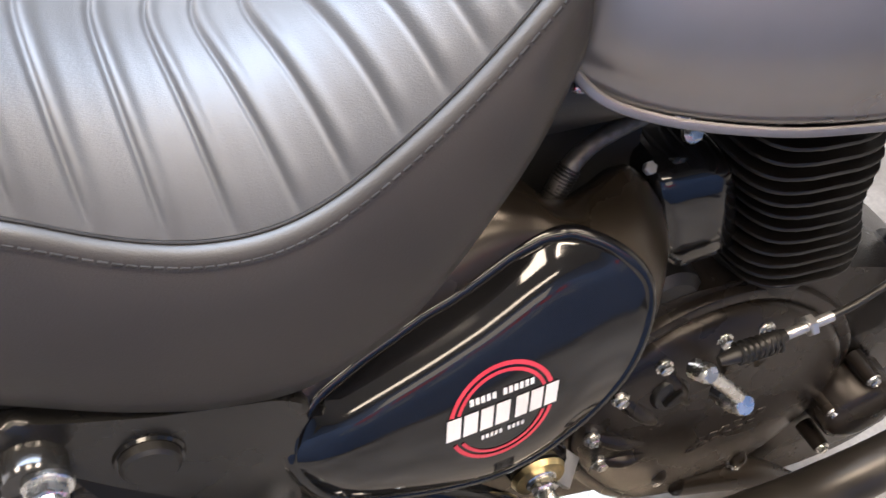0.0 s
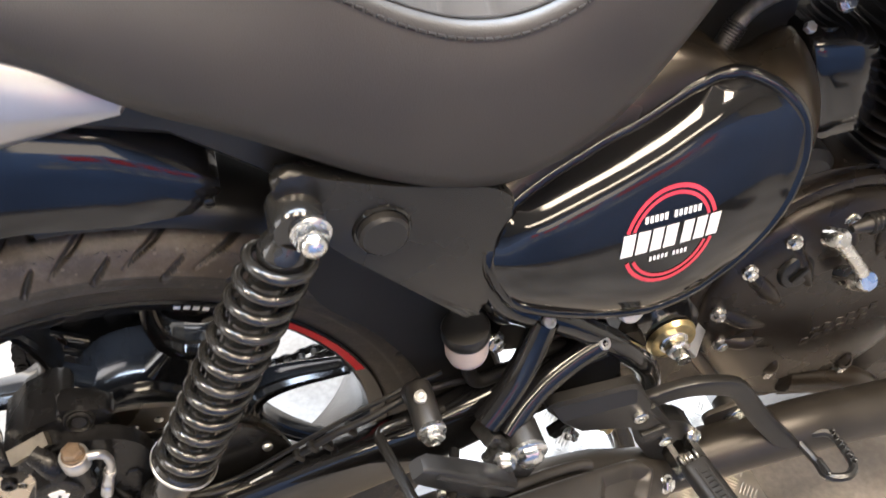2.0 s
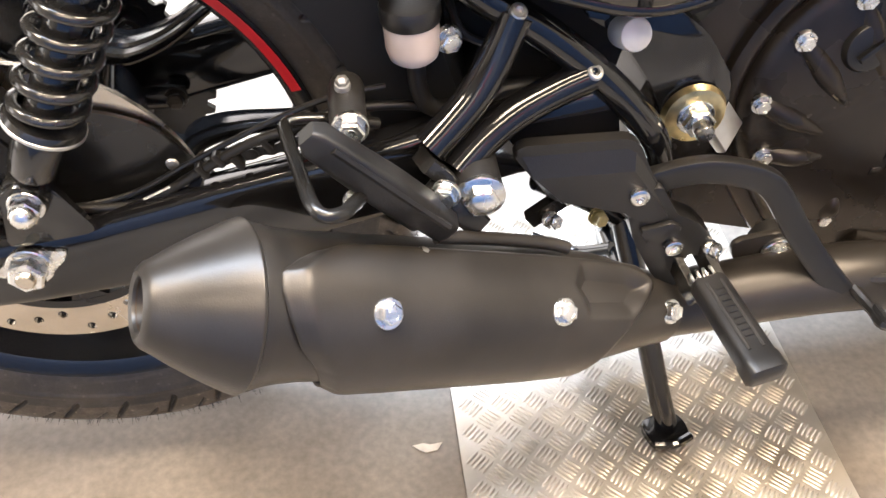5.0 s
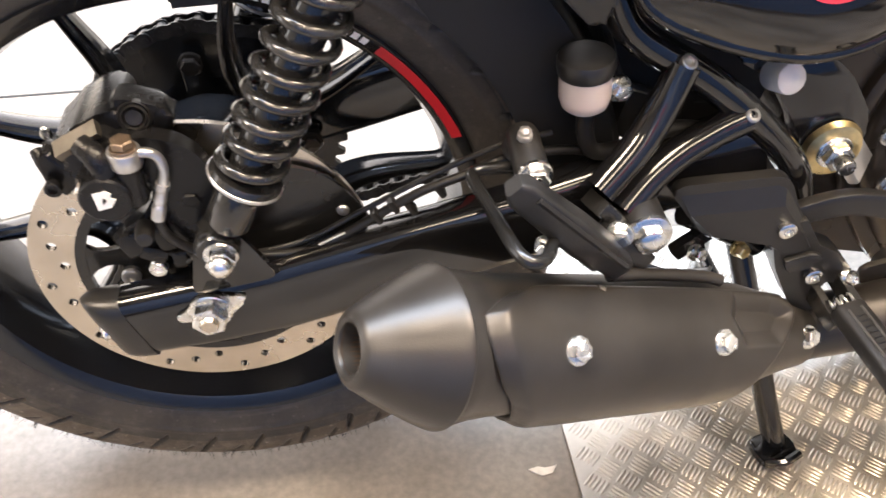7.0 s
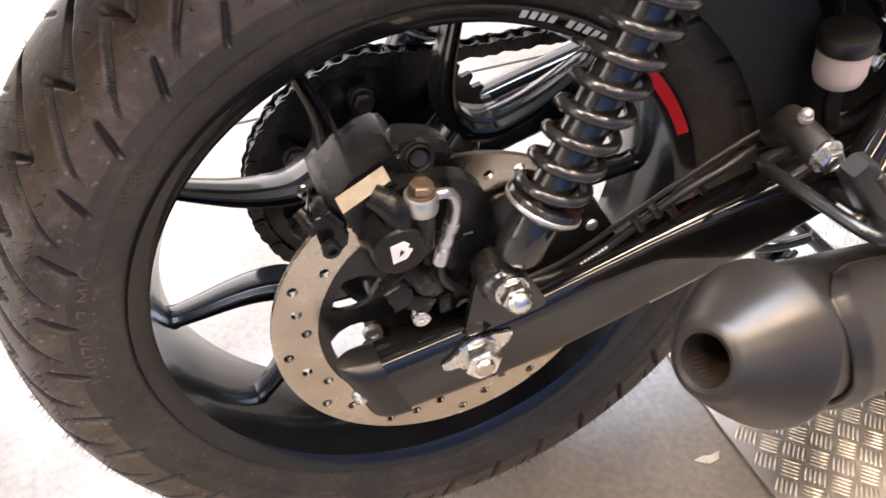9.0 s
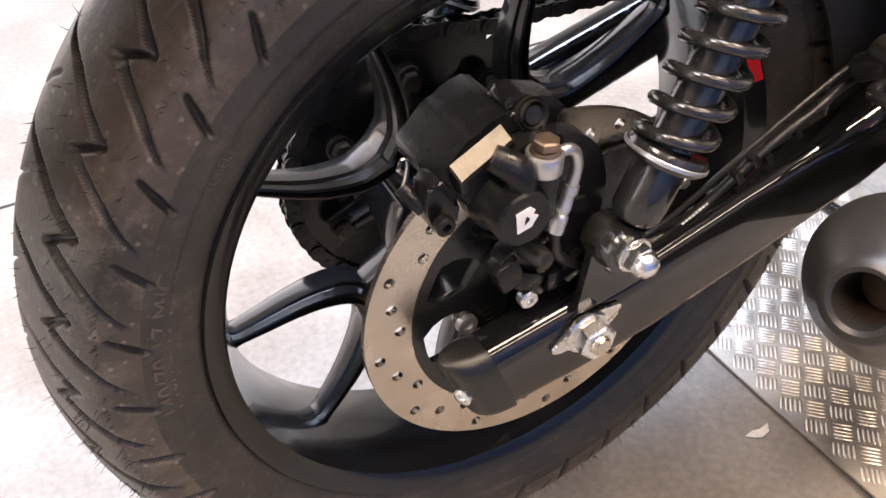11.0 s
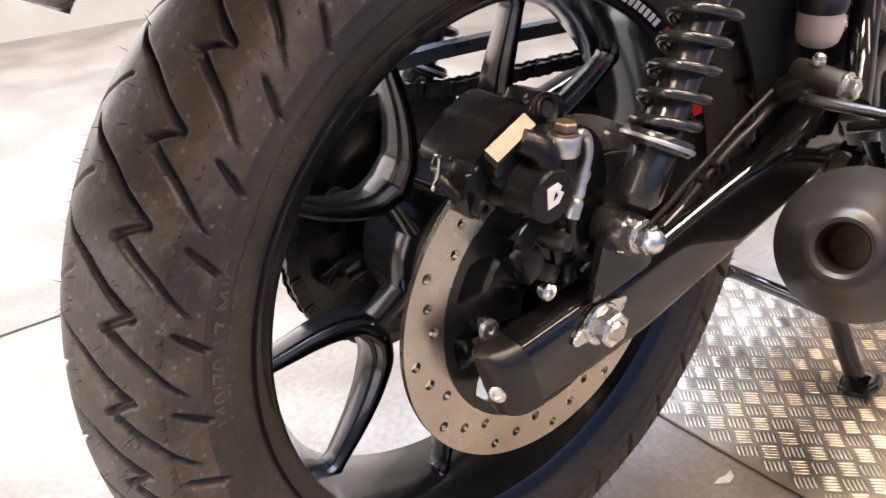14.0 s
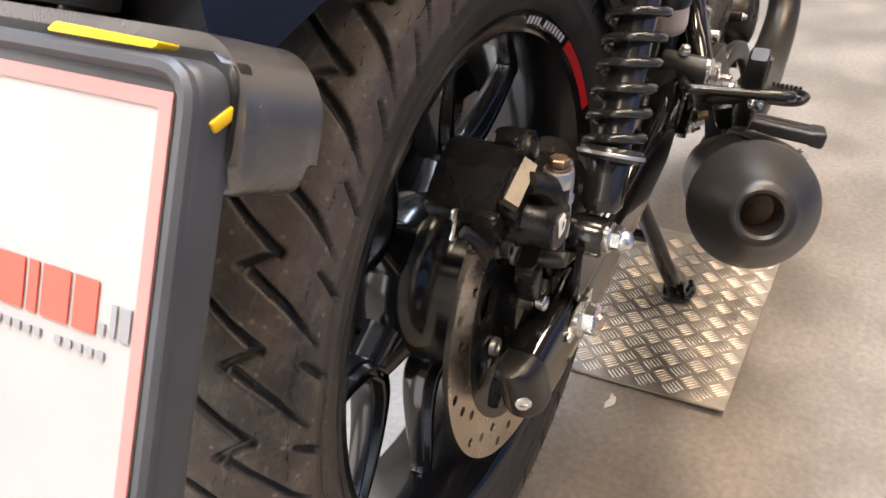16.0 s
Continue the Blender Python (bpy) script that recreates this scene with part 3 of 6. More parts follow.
links = chain_line()
drive_chain = None
meshes = []
for wide in (0.0055, 0.0078):
    bm = bmesh.new()
    shape = []
    for i in range(20):
        a = 2 * math.pi * i / 20
        x = math.copysign(abs(math.cos(a)) ** 0.8, math.cos(a)) * 0.0135
        waist = 0.0072 - 0.0018 * math.exp(-(x / 0.004) ** 2)
        shape.append((x, math.sin(a) * waist / max(0.35, abs(math.sin(a)) ** 0.25)))
    for s in (-1, 1):
        prism(bm, shape, Matrix(((1, 0, 0, 0), (0, 0, -1, s * wide + 0.0008), (0, 1, 0, 0), (0, 0, 0, 1))), 0.0016)
    for x in (-0.0079, 0.0079):
        lathe(bm, [(0, -wide - 0.0018), (0.0024, -wide - 0.0018), (0.0024, wide + 0.0018), (0, wide + 0.0018)], Matrix(((1, 0, 0, x), (0, 0, 1, 0), (0, -1, 0, 0), (0, 0, 0, 1))), 8)
        lathe(bm, [(0, -0.004), (0.0048, -0.004), (0.0048, 0.004), (0, 0.004)], Matrix(((1, 0, 0, x), (0, 0, 1, 0), (0, -1, 0, 0), (0, 0, 0, 1))), 10)
    me = bpy.data.meshes.new("chain_link")
    bmesh.ops.recalc_face_normals(bm, faces=bm.faces)
    bm.to_mesh(me)
    bm.free()
    me.materials.append(M_CHAIN)
    meshes.append(me)
drive_chain = tagged(new("drive_chain"), "dark steel roller chain")
drive_chain.parent = bike
for i, p in enumerate(links):
    q = links[(i + 1) % len(links)]
    d = (q - p).normalized()
    ob = new("chain_link", meshes[i % 2])
    ob.parent = drive_chain
    ob.matrix_local = Matrix.Translation((p + q) / 2) @ Matrix(((d.x, 0, -d.z, 0), (0, 1, 0, 0), (d.z, 0, d.x, 0), (0, 0, 0, 1)))


# raised size marking on the sidewall
def sidewall_text(words, middle, r_base, height, flip=False):
    cu = bpy.data.curves.new("size_marking", "FONT")
    cu.body, cu.size, cu.align_x, cu.extrude = words, height * 1.38, "CENTER", 0.0
    tmp = new("size_marking", cu)
    bpy.context.view_layer.update()
    me = bpy.data.meshes.new_from_object(tmp.evaluated_get(bpy.context.evaluated_depsgraph_get()))
    bpy.data.objects.remove(tmp)
    bm = bmesh.new()
    bm.from_mesh(me)
    bmesh.ops.subdivide_edges(bm, edges=[e for e in bm.edges if e.calc_length() > 0.004], cuts=2)
    for v in bm.verts:
        r = r_base + v.co.y
        a = middle - math.degrees(v.co.x / (r_base + height / 2))
        y = TYRE_Y - float(np.interp(r, [p[0] for p in PROFILE[:9]], [-p[1] for p in PROFILE[:9]]))
        v.co = polar(r, a, y - 0.0009)
    ob = part("size_marking", bm, M_DUST, rear_wheel, "raised dusty size marking on the tyre")
    return ob


M_DUST = surface("dusty_raised_rubber", (0.085, 0.070, 0.054), 0.7, 0, 0.2, 40, 500, 0.2)
sidewall_text("140/70-17 M/C", 168, 0.2480, 0.0130)
sidewall_text("TUBELESS", 140, 0.2440, 0.0062)

# ---- swing arm, shock absorber, brake ----


ARM_SECTION = [(-0.96, -0.9), (-0.88, -0.97), (-0.7, -1), (0.7, -1), (0.88, -0.97), (0.96, -0.9), (1, -0.75), (1, 0.45), (0.95, 0.68), (0.82, 0.86), (0.58, 0.97), (0.3, 1), (-0.3, 1), (-0.58, 0.97), (-0.82, 0.86), (-0.95, 0.68), (-1, 0.45), (-1, -0.75)]


def swing_arm(sgn):
    """Box-section arm: oval flank, open end plugged by a cap."""
    bm = bmesh.new()
    rows = []
    for x, z, h, w in ((-0.060, 0.3445, 0.029, 0.017), (0.0, 0.352, 0.031, 0.017), (0.06, 0.362, 0.032, 0.017), (0.15, 0.386, 0.032, 0.017), (0.25, 0.412, 0.030, 0.017), (0.36, 0.436, 0.030, 0.018), (0.44, 0.445, 0.034, 0.020)):
        up = V((-0.2, 0, 1)).normalized()
        y = -0.113 if x < 0.25 else -0.113 + (x - 0.25) * 0.12
        ring_ = []
        for a, b in ARM_SECTION:
            ring_.append(V((x, sgn * (y + a * w), z)) + up * h * b)
        rows.append(ring_)
    rings(bm, rows)
    return bm


arm = part("swing_arm", swing_arm(1), M_GLOSS, bike, "gloss black box-section swing arm", 40)
arm_left = part("swing_arm", swing_arm(-1), M_GLOSS, bike, "gloss black box-section swing arm", 40)
arm_left.location.z += 0.012
for s, a in ((1, arm), (-1, arm_left)):
    bm = bmesh.new()
    rows = []
    for x, k, h in ((-0.056, 1.04, 1.03), (-0.0665, 1.04, 1.03), (-0.0735, 0.99, 1.03), (-0.079, 0.86, 1.02), (-0.083, 0.66, 1.01), (-0.0858, 0.38, 0.98), (-0.087, 0.12, 0.95)):
        rows.append([V((x - 0.004 * w, s * (-0.113 + u * 0.017 * k), 0.3425)) + V((-0.2, 0, 1)).normalized() * 0.029 * h * w for u, w in ARM_SECTION])
    rings(bm, rows)
    part("end_cap", bm, M_PLASTIC, a, "black plastic end cap")
part("cap_screw", socket((-0.0835, -0.1210, 0.3385), (-0.85, -0.5, 0), 0.0065, 0.003), M_ZINC, arm, "zinc cap screw")
# axle nut over its adjuster washer
bm = bmesh.new()
adj = [(-0.036, -0.006), (-0.020, -0.010), (-0.012, -0.017), (0.014, -0.017), (0.024, -0.010), (0.036, -0.002), (0.040, 0.006), (0.030, 0.010), (0.014, 0.017), (-0.012, 0.017), (-0.026, 0.006), (-0.037, 0.003)]
prism(bm, rounded([(x * 0.76, z * 0.72) for x, z in adj], 0.004, 3), side(0.004, -0.1305, 0.364) @ pose(0, 0, 0, 0, 0, 14), 0.003, 0.0008)
part("adjuster", bm, M_ZINC, arm, "zinc chain adjuster plate")
part("axle_nut", bolt((0.004, -0.1345, 0.364), RIGHT, 0.0142, 0.012, 1.18, 0.0, 12), M_ZINC, arm, "zinc axle nut")
bm = turned([(0.0001, 0.0175), (0.006, 0.0175), (0.0072, 0.016), (0.0085, 0.010)], aim((0.004, -0.1345, 0.364), RIGHT), 20)
part("axle_end", bm, M_STEEL, arm, "steel axle end")
# lug that carries the shock absorber's foot
bm = plate([(-0.006, 0.381), (0.060, 0.392), (0.046, 0.420), (0.034, 0.442), (0.014, 0.446), (0.004, 0.434)], -0.127, 0.006, 0.001, 0.008)
part("lug", bm, M_GLOSS, arm, "black welded shock lug")

LO, HI = V((0.0215, -0.135, 0.431)), V((0.164, -0.133, 0.716))
shock = tagged(new("rear_shock_absorber"), "black coil-over rear shock absorber")
shock.parent = bike
along = (HI - LO).normalized()


def spring(a, b, r, wire, turns, seg=9):
    bm = bmesh.new()
    m = aim(a, b - a)
    ln = (b - a).length
    n = int(turns * 26)
    pts = []
    for i in range(n + 1):
        f = i / n
        g = 2 * math.pi * turns * f
        pts.append(m @ V((r * math.cos(g), r * math.sin(g), ln * f)))
    tube(bm, pts, wire, seg, 1)
    return bm


LEN = (HI - LO).length
part("spring", spring(LO + along * 0.071, HI - along * 0.021, 0.0212, 0.0040, 12), M_SPRING, shock, "gloss black coil spring", 60)
m = aim(LO, along)
part("damper_body", turned([(0.0001, 0.020), (0.0125, 0.020), (0.0165, 0.026), (0.0165, 0.060), (0.0142, 0.064), (0.0142, LEN - 0.036), (0.0145, LEN - 0.034), (0.0001, LEN - 0.034)], m, 32), M_SPRING, shock, "black damper body")
part("spring_seat", turned([(0.0140, 0.059), (0.0235, 0.060), (0.0258, 0.063), (0.0258, 0.067), (0.0240, 0.070), (0.0140, 0.071)], m, 40), M_SPRING, shock, "black lower spring seat")
part("seat_ring", turned([(0.0260, 0.063), (0.0266, 0.0635), (0.0266, 0.0655), (0.0260, 0.066)], m, 40), M_ALU, shock, "bare metal spring seat rim")
part("rod", turned([(0.0001, LEN - 0.04), (0.0062, LEN - 0.04), (0.0062, LEN - 0.02), (0.0001, LEN - 0.02)], m, 20), M_CHROME, shock, "bright damper rod")
part("top_cup", turned([(0.0001, LEN - 0.030), (0.0165, LEN - 0.030), (0.0172, LEN - 0.028), (0.0172, LEN - 0.022), (0.0160, LEN - 0.018), (0.013, LEN - 0.012), (0.0001, LEN - 0.011)], m, 36), M_SPRING, shock, "black upper spring cup")
for p, r, nm in ((LO, 0.0165, "lower_eye"), (HI, 0.018, "upper_eye")):
    mm = aim(p, RIGHT)
    part(nm, turned([(0.0001, -0.022), (r * 0.8, -0.022), (r, -0.018), (r, 0.006), (r * 0.86, 0.010), (0.0001, 0.010)], mm, 28), M_SPRING, shock, "black shock eye with rubber bush")
part("acorn_nut", bolt(LO + V((0.003, -0.0115, 0.0)), RIGHT, 0.0108, 0.009, 1.15, 0.0095, 8), M_ZINC, shock, "zinc acorn nut")
part("acorn_nut", bolt(HI + V((0.007, -0.0115, 0.0)), RIGHT, 0.0112, 0.009, 1.2, 0.0095, 20), M_ZINC, shock, "zinc acorn nut")
left = copy_thing(shock, Matrix.Identity(4))
left.matrix_local = Matrix.Translation((0, 0.264, 0))

# ---- silencer ----
TIP = V((0.1092, -0.2448, 0.4292))
RUN = V((0.8919, 0.2516, -0.3759)).normalized()
SL = 0.40
FOR = TIP + RUN * SL
sil = aim(TIP, RUN)
OUT = V((0, -0.85, 0.55))
OUT = (OUT - RUN * OUT.dot(RUN)).normalized()
RISE = RUN.cross(OUT)
if RISE.z < 0:
    RISE = -RISE
silencer = part("silencer", turned([(0.0160, 0.050), (0.0162, 0.004), (0.0175, 0.0010), (0.0205, -0.0005), (0.0240, 0.0008), (0.0268, 0.0035), (0.0285, 0.0070), (0.0360, 0.0190), (0.0445, 0.0340), (0.0510, 0.0470), (0.0548, 0.0550),
                                    (0.0564, 0.0590), (0.0566, 0.0605), (0.0560, 0.0622), (0.0546, 0.0632), (0.0546, 0.0645), (0.0530, 0.0720), (0.0510, 0.084), (0.0500, 0.100), (0.0500, 0.22), (0.0490, 0.29), (0.0445, 0.35), (0.0345, 0.40), (0.0300, 0.43), (0.0001, 0.43)], sil, 72), M_MUFFLER, bike, "matt black upswept silencer", 24)
part("tail_pipe_bore", turned([(0.0163, 0.003), (0.0159, 0.05), (0.0001, 0.052)], sil, 32), M_RUST, silencer, "heat-browned tail pipe bore")
BOSS = [(0.296, 33), (0.309, 52), (0.357, 52), (0.380, 40), (0.375, 27), (0.354, 8), (0.309, 8)]      # along the silencer, angle round it


def shield_radius(z):
    return lerp(z, [0.0, 0.16, 0.28, 0.35, 0.42], [0.0600, 0.0598, 0.0575, 0.0535, 0.0450])


def sunk(z, a):
    """Depth of the pressed hexagonal pocket near the shield's front end."""
    inside = 1.0
    n = len(BOSS)
    k = radians(1) * 0.050
    for (z0, a0), (z1, a1) in zip(BOSS, BOSS[1:] + BOSS[:1]):
        ex, ey = z1 - z0, (a1 - a0) * k
        inside = min(inside, (ey * (z - z0) - ex * (a - a0) * k) / math.hypot(ex, ey))
    t = max(0.0, min(1.0, (inside + 0.001) / 0.0125))
    return 0.0095 * t


def shield_point(z, a, drop=0.0):
    r = shield_radius(z) - drop
    return TIP + RUN * z + (OUT * math.cos(radians(a)) + RISE * math.sin(radians(a))) * r


def shield():
    """The outer heat shield: a shell over the outward half, with a bevelled slanting rear edge."""
    bm = bmesh.new()
    rows = []
    for i in range(86):
        a = -98 + 160 * i / 85
        z0 = lerp(a, [-98, -60, -32, -14, 6, 24, 38, 48, 55, 62], [0.122, 0.115, 0.101, 0.087, 0.0775, 0.0720, 0.0725, 0.085, 0.098, 0.112])
        z1 = lerp(a, [-98, -40, -15, 4, 25, 41, 57, 62], [0.318, 0.338, 0.349, 0.362, 0.378, 0.389, 0.378, 0.370])
        row = []
        steps = [0, 0.0025, 0.005, 0.009, 0.0125, 0.0145, 0.017]
        steps += [0.017 + (z1 - z0 - 0.020) * k / 120 for k in range(1, 121)] + [z1 - z0 - 0.0012, z1 - z0]
        for d in steps:
            near = min(d, 1.4 * (z1 - z0 - d) + 0.004)
            drop = lerp(near, [0, 0.0025, 0.0125, 0.0150, 0.0175], [0.0062, 0.0056, 0.0008, 0.0002, 0.0]) + lerp(62 - a, [0, 2, 5, 8], [0.006, 0.003, 0.0007, 0])
            row.append(shield_point(z0 + d, a, drop + sunk(z0 + d, a)))
        rows.append(row)
    rings(bm, rows, ring=False)
    return bm


sh = part("heat_shield", shield(), M_MUFFLER, silencer, "matt black heat shield with a pressed pocket", 50)
md = sh.modifiers.new("thick", "SOLIDIFY")
md.thickness, md.offset = 0.0040, -1 if sh.data.polygons[len(sh.data.polygons) // 2].normal.dot(OUT) > 0 else 1
for z, a, drop in ((0.1395, 11.0, 0.001), (0.2826, 12.0, 0.001), (0.4150, 10.0, 0.0145)):
    way = OUT * math.cos(radians(a)) + RISE * math.sin(radians(a))
    part("shield_bolt", bolt(shield_point(z, a, drop), way, 0.0075, 0.006, 1.4), M_ZINC, silencer, "zinc flange bolt")
bm = bmesh.new()
tube(bm, [FOR + RUN * 0.02, FOR + V((0.06, 0.012, -0.010)), (0.66, -0.138, 0.290), (0.85, -0.125, 0.262), (1.0, -0.12, 0.32), (1.04, -0.1, 0.46)], [0.027, 0.029, 0.030, 0.030, 0.026, 0.024], 24, 8)
part("exhaust_pipe", bm, M_MUFFLER, bike, "matt black exhaust pipe with shroud")

# ---- seat, tank, side panel ----


SX = [-0.30, -0.20, -0.10, 0.0, 0.056, 0.092, 0.128, 0.164, 0.198, 0.233, 0.272, 0.307, 0.335, 0.359, 0.403, 0.430, 0.461, 0.478, 0.490]
SZ = [0.950, 0.935, 0.925, 0.917, 0.909, 0.904, 0.893, 0.882, 0.868, 0.845, 0.828, 0.824, 0.831, 0.842, 0.872, 0.892, 0.920, 0.935, 0.945]      # seam height
BX = [-0.30, 0.0, 0.040, 0.085, 0.134, 0.213, 0.270, 0.309, 0.347, 0.381, 0.401, 0.420, 0.440, 0.460, 0.475, 0.490]
BZ = [0.880, 0.855, 0.842, 0.806, 0.782, 0.733, 0.709, 0.705, 0.716, 0.733, 0.756, 0.779, 0.807, 0.836, 0.854, 0.874]      # lower rim
WX = [-0.30, -0.1, 0.1, 0.25, 0.33, 0.40, 0.46, 0.49]
WS = [0.070, 0.090, 0.102, 0.110, 0.110, 0.104, 0.094, 0.086]     # half width at the seam
WB = [0.095, 0.115, 0.126, 0.130, 0.128, 0.120, 0.111, 0.090]     # half width at the bulge


def smooth(vals, k):
    v = np.array(vals)
    for _ in range(k):
        v[1:-1] = (v[:-2] + 2 * v[1:-1] + v[2:]) / 4
    return v


XS = np.linspace(-0.30, 0.49, 159)
seam_z, base_z = smooth([lerp(x, SX, SZ) for x in XS], 10), smooth([lerp(x, BX, BZ) for x in XS], 10)
seam_w, base_w = smooth([lerp(x, WX, WS) for x in XS], 12), smooth([lerp(x, WX, WB) for x in XS], 12)


def at_x(vals, x):
    return float(np.interp(x, XS, vals))


bm = bmesh.new()
rows = []
for i, x in enumerate(XS):
    zs, zb, ws, wb = seam_z[i], base_z[i], seam_w[i], base_w[i]
    h = zs - zb
    half = [(0.86 * wb, zb - 0.004), (wb * 0.97, zb + 0.003), (wb, zb + 0.018), (wb * 1.005, zb + 0.3 * h), (wb * 0.985, zb + 0.55 * h), ((ws + 0.008 + wb) / 2, zb + 0.70 * h), (ws + 0.0086, zs - 0.0125), (ws + 0.0070, zs - 0.0092), (ws + 0.0068, zs - 0.0078), (ws + 0.0050, zs - 0.0036), (ws + 0.0018, zs - 0.0004), (ws - 0.003, zs - 0.0006), (ws - 0.006, zs - 0.003)]
    rows.append([V((x, -w, z)) for w, z in half] + [V((x, w, z)) for w, z in half[::-1]])
rings(bm, rows)
seat = part("seat", bm, M_VINYL_SHADED, bike, "brown-grey vinyl seat with stitched pleats, shade coloured into its sides", 60)


def crown(x, v):
    """Height of the upholstered top over the seam line; v from -1 to 1 across."""
    bulge = lerp(x, [-0.3, 0.1, 0.2, 0.3, 0.4, 0.49], [0.045, 0.052, 0.058, 0.060, 0.052, 0.040])
    return bulge * (1 - abs(v) ** 2.4)


RIB_AT = [0.172, 0.203, 0.231, 0.263, 0.295, 0.328, 0.356, 0.385, 0.410, 0.432, 0.451, 0.468, 0.485]


def sweep(u):
    """How far a pleat runs back towards the seat's middle."""
    return lerp(u, [0.20, 0.263, 0.295, 0.328, 0.40, 0.46], [0.012, 0.012, 0.018, 0.027, 0.029, 0.029])


def inward(v):
    """0 at the seat's edge, 1 along its middle, with no kink there."""
    return 1 - (math.sqrt(v * v + 0.06) - 0.245) / 0.7846


def pleat(u, x, v):
    """Flat pleats with a rolled ridge beside each sunken line; u follows the lines."""
    past = x - (RIB_AT[1] - 0.004 - 0.05 * inward(v))
    if past < 0:
        # the flat doubled band of the cross seam
        return 0.0014 * min(1.0, max(0.0, (past + 0.012) / 0.002)) * min(1.0, -past / 0.0015)
    h = 0.0020
    for a in RIB_AT:
        d = u - a
        if abs(d) < 0.03:
            h += 0.0019 * math.exp(-((d - 0.0050) / 0.0042) ** 2) - 0.0026 * math.exp(-(d / 0.0020) ** 2) - 0.0006 * math.exp(-((d + 0.005) / 0.006) ** 2)
    return h * min(1.0, past / 0.005)


bm = bmesh.new()
rows = []
for u in np.arange(-0.287, 0.489, 0.0009):
    row = []
    for j in range(61):
        v = -1 + j / 30
        x = max(-0.299, u - sweep(u) * inward(v))
        zs, ws = at_x(seam_z, x), at_x(seam_w, x) - 0.004
        fade = min(1.0, (1 - abs(v)) / 0.11)
        row.append(V((x, ws * v, zs + 0.0005 + crown(x, v) + pleat(u, x, v) * fade ** 0.7)))
    rows.append(row)
rings(bm, rows, ring=False)
part("seat_top", bm, M_VINYL_LIT, seat, "pleated grey-brown vinyl seat top, light coloured into it", 70)
# piping and stitches along the seam
for s in (-1, 1):
    bm = bmesh.new()
    tube(bm, [V((x, s * (at_x(seam_w, x) - 0.0025), at_x(seam_z, x) + 0.0002)) for x in np.arange(-0.29, 0.485, 0.01)], 0.0009, 6, 2)
    part("seam", bm, M_THREAD, seat, "dark sunken seam along the seat's edge")
bm = bmesh.new()
x = -0.10
while x < 0.48:
    for drop, dw in ((0.0084, 0.0073),):
        w, z = at_x(seam_w, x) + dw, at_x(seam_z, x) - drop
        w2, z2 = at_x(seam_w, x + 0.0042) + dw, at_x(seam_z, x + 0.0042) - drop
        tube(bm, [(x, -w, z), (x + 0.0042, -w2, z2)], 0.0011, 5, 1)
    x += 0.0058
for i in range(40):
    v = 1 - i * 0.045
    if abs(v) < 1:
        for off in (0.0065, 0.0135):
            xx = RIB_AT[1] - off - 0.050 * inward(v)
            xy = RIB_AT[1] - off - 0.050 * inward(v - 0.028)
            z0 = at_x(seam_z, xx) + crown(xx, v) + 0.0020
            z1 = at_x(seam_z, xy) + crown(xy, v - 0.028) + 0.0020
            tube(bm, [(xx, -v * (at_x(seam_w, xx) - 0.004), z0), (xy, -(v - 0.028) * (at_x(seam_w, xy) - 0.004), z1)], 0.0006, 5, 1)
st = part("stitching", bm, M_THREAD, seat, "grey thread stitches")
tagged(st, kind="stuff")

# fuel tank
bm = bmesh.new()
rows = []
for x, zb, zt, w in ((0.478, 0.868, 0.94, 0.055), (0.486, 0.856, 0.960, 0.078), (0.51, 0.843, 0.985, 0.100), (0.56, 0.831, 1.01, 0.122), (0.64, 0.820, 1.04, 0.142), (0.74, 0.815, 1.06, 0.150), (0.85, 0.825, 1.06, 0.148), (0.95, 0.86, 1.04, 0.125), (1.02, 0.90, 1.0, 0.09)):
    h = zt - zb
    half = [(0.55 * w, zb - 0.004), (0.84 * w, zb - 0.003), (0.90 * w, zb), (0.915 * w, zb + 0.008), (0.93 * w, zb + 0.02), (0.985 * w, zb + 0.2 * h), (1.0 * w, zb + 0.42 * h), (0.93 * w, zb + 0.66 * h), (0.72 * w, zb + 0.86 * h), (0.38 * w, zb + 0.97 * h)]
    rows.append([V((x, -a, z)) for a, z in half] + [V((x, 0, zt))] + [V((x, a, z)) for a, z in half[::-1]])
rings(bm, rows)
tank = part("fuel_tank", bm, M_TANK, bike, "dark grey metallic fuel tank", 50)
md = tank.modifiers.new("round", "SUBSURF")
md.levels = md.render_levels = 2
for s in (-1, 1):
    bm = bmesh.new()
    tube(bm, [V((x, s * w, z)) for x, z, w in ((0.484, 0.872, 0.060), (0.50, 0.850, 0.086), (0.53, 0.8375, 0.102), (0.58, 0.8275, 0.118), (0.64, 0.8205, 0.130), (0.74, 0.8155, 0.138), (0.85, 0.825, 0.136), (0.95, 0.860, 0.115))], 0.0034, 8, 6, flat=0.6)
    part("tank_lip", bm, M_TANK, tank, "rolled lower edge of the tank")

# side panel with its raised dome
PANEL = [(0.299, 0.632), (0.304, 0.654), (0.321, 0.670), (0.356, 0.684), (0.398, 0.698), (0.430, 0.709), (0.463, 0.724), (0.485, 0.731), (0.506, 0.731), (0.530, 0.721), (0.549, 0.701), (0.557, 0.678), (0.556, 0.652), (0.542, 0.610), (0.512, 0.571), (0.484, 0.553),
         (0.450, 0.546), (0.414, 0.550), (0.362, 0.567), (0.318, 0.592)]
PC = V((0.435, 0.640, 0))
LOOP = curve_points([(a, b, 0) for a, b in PANEL], 4, True)


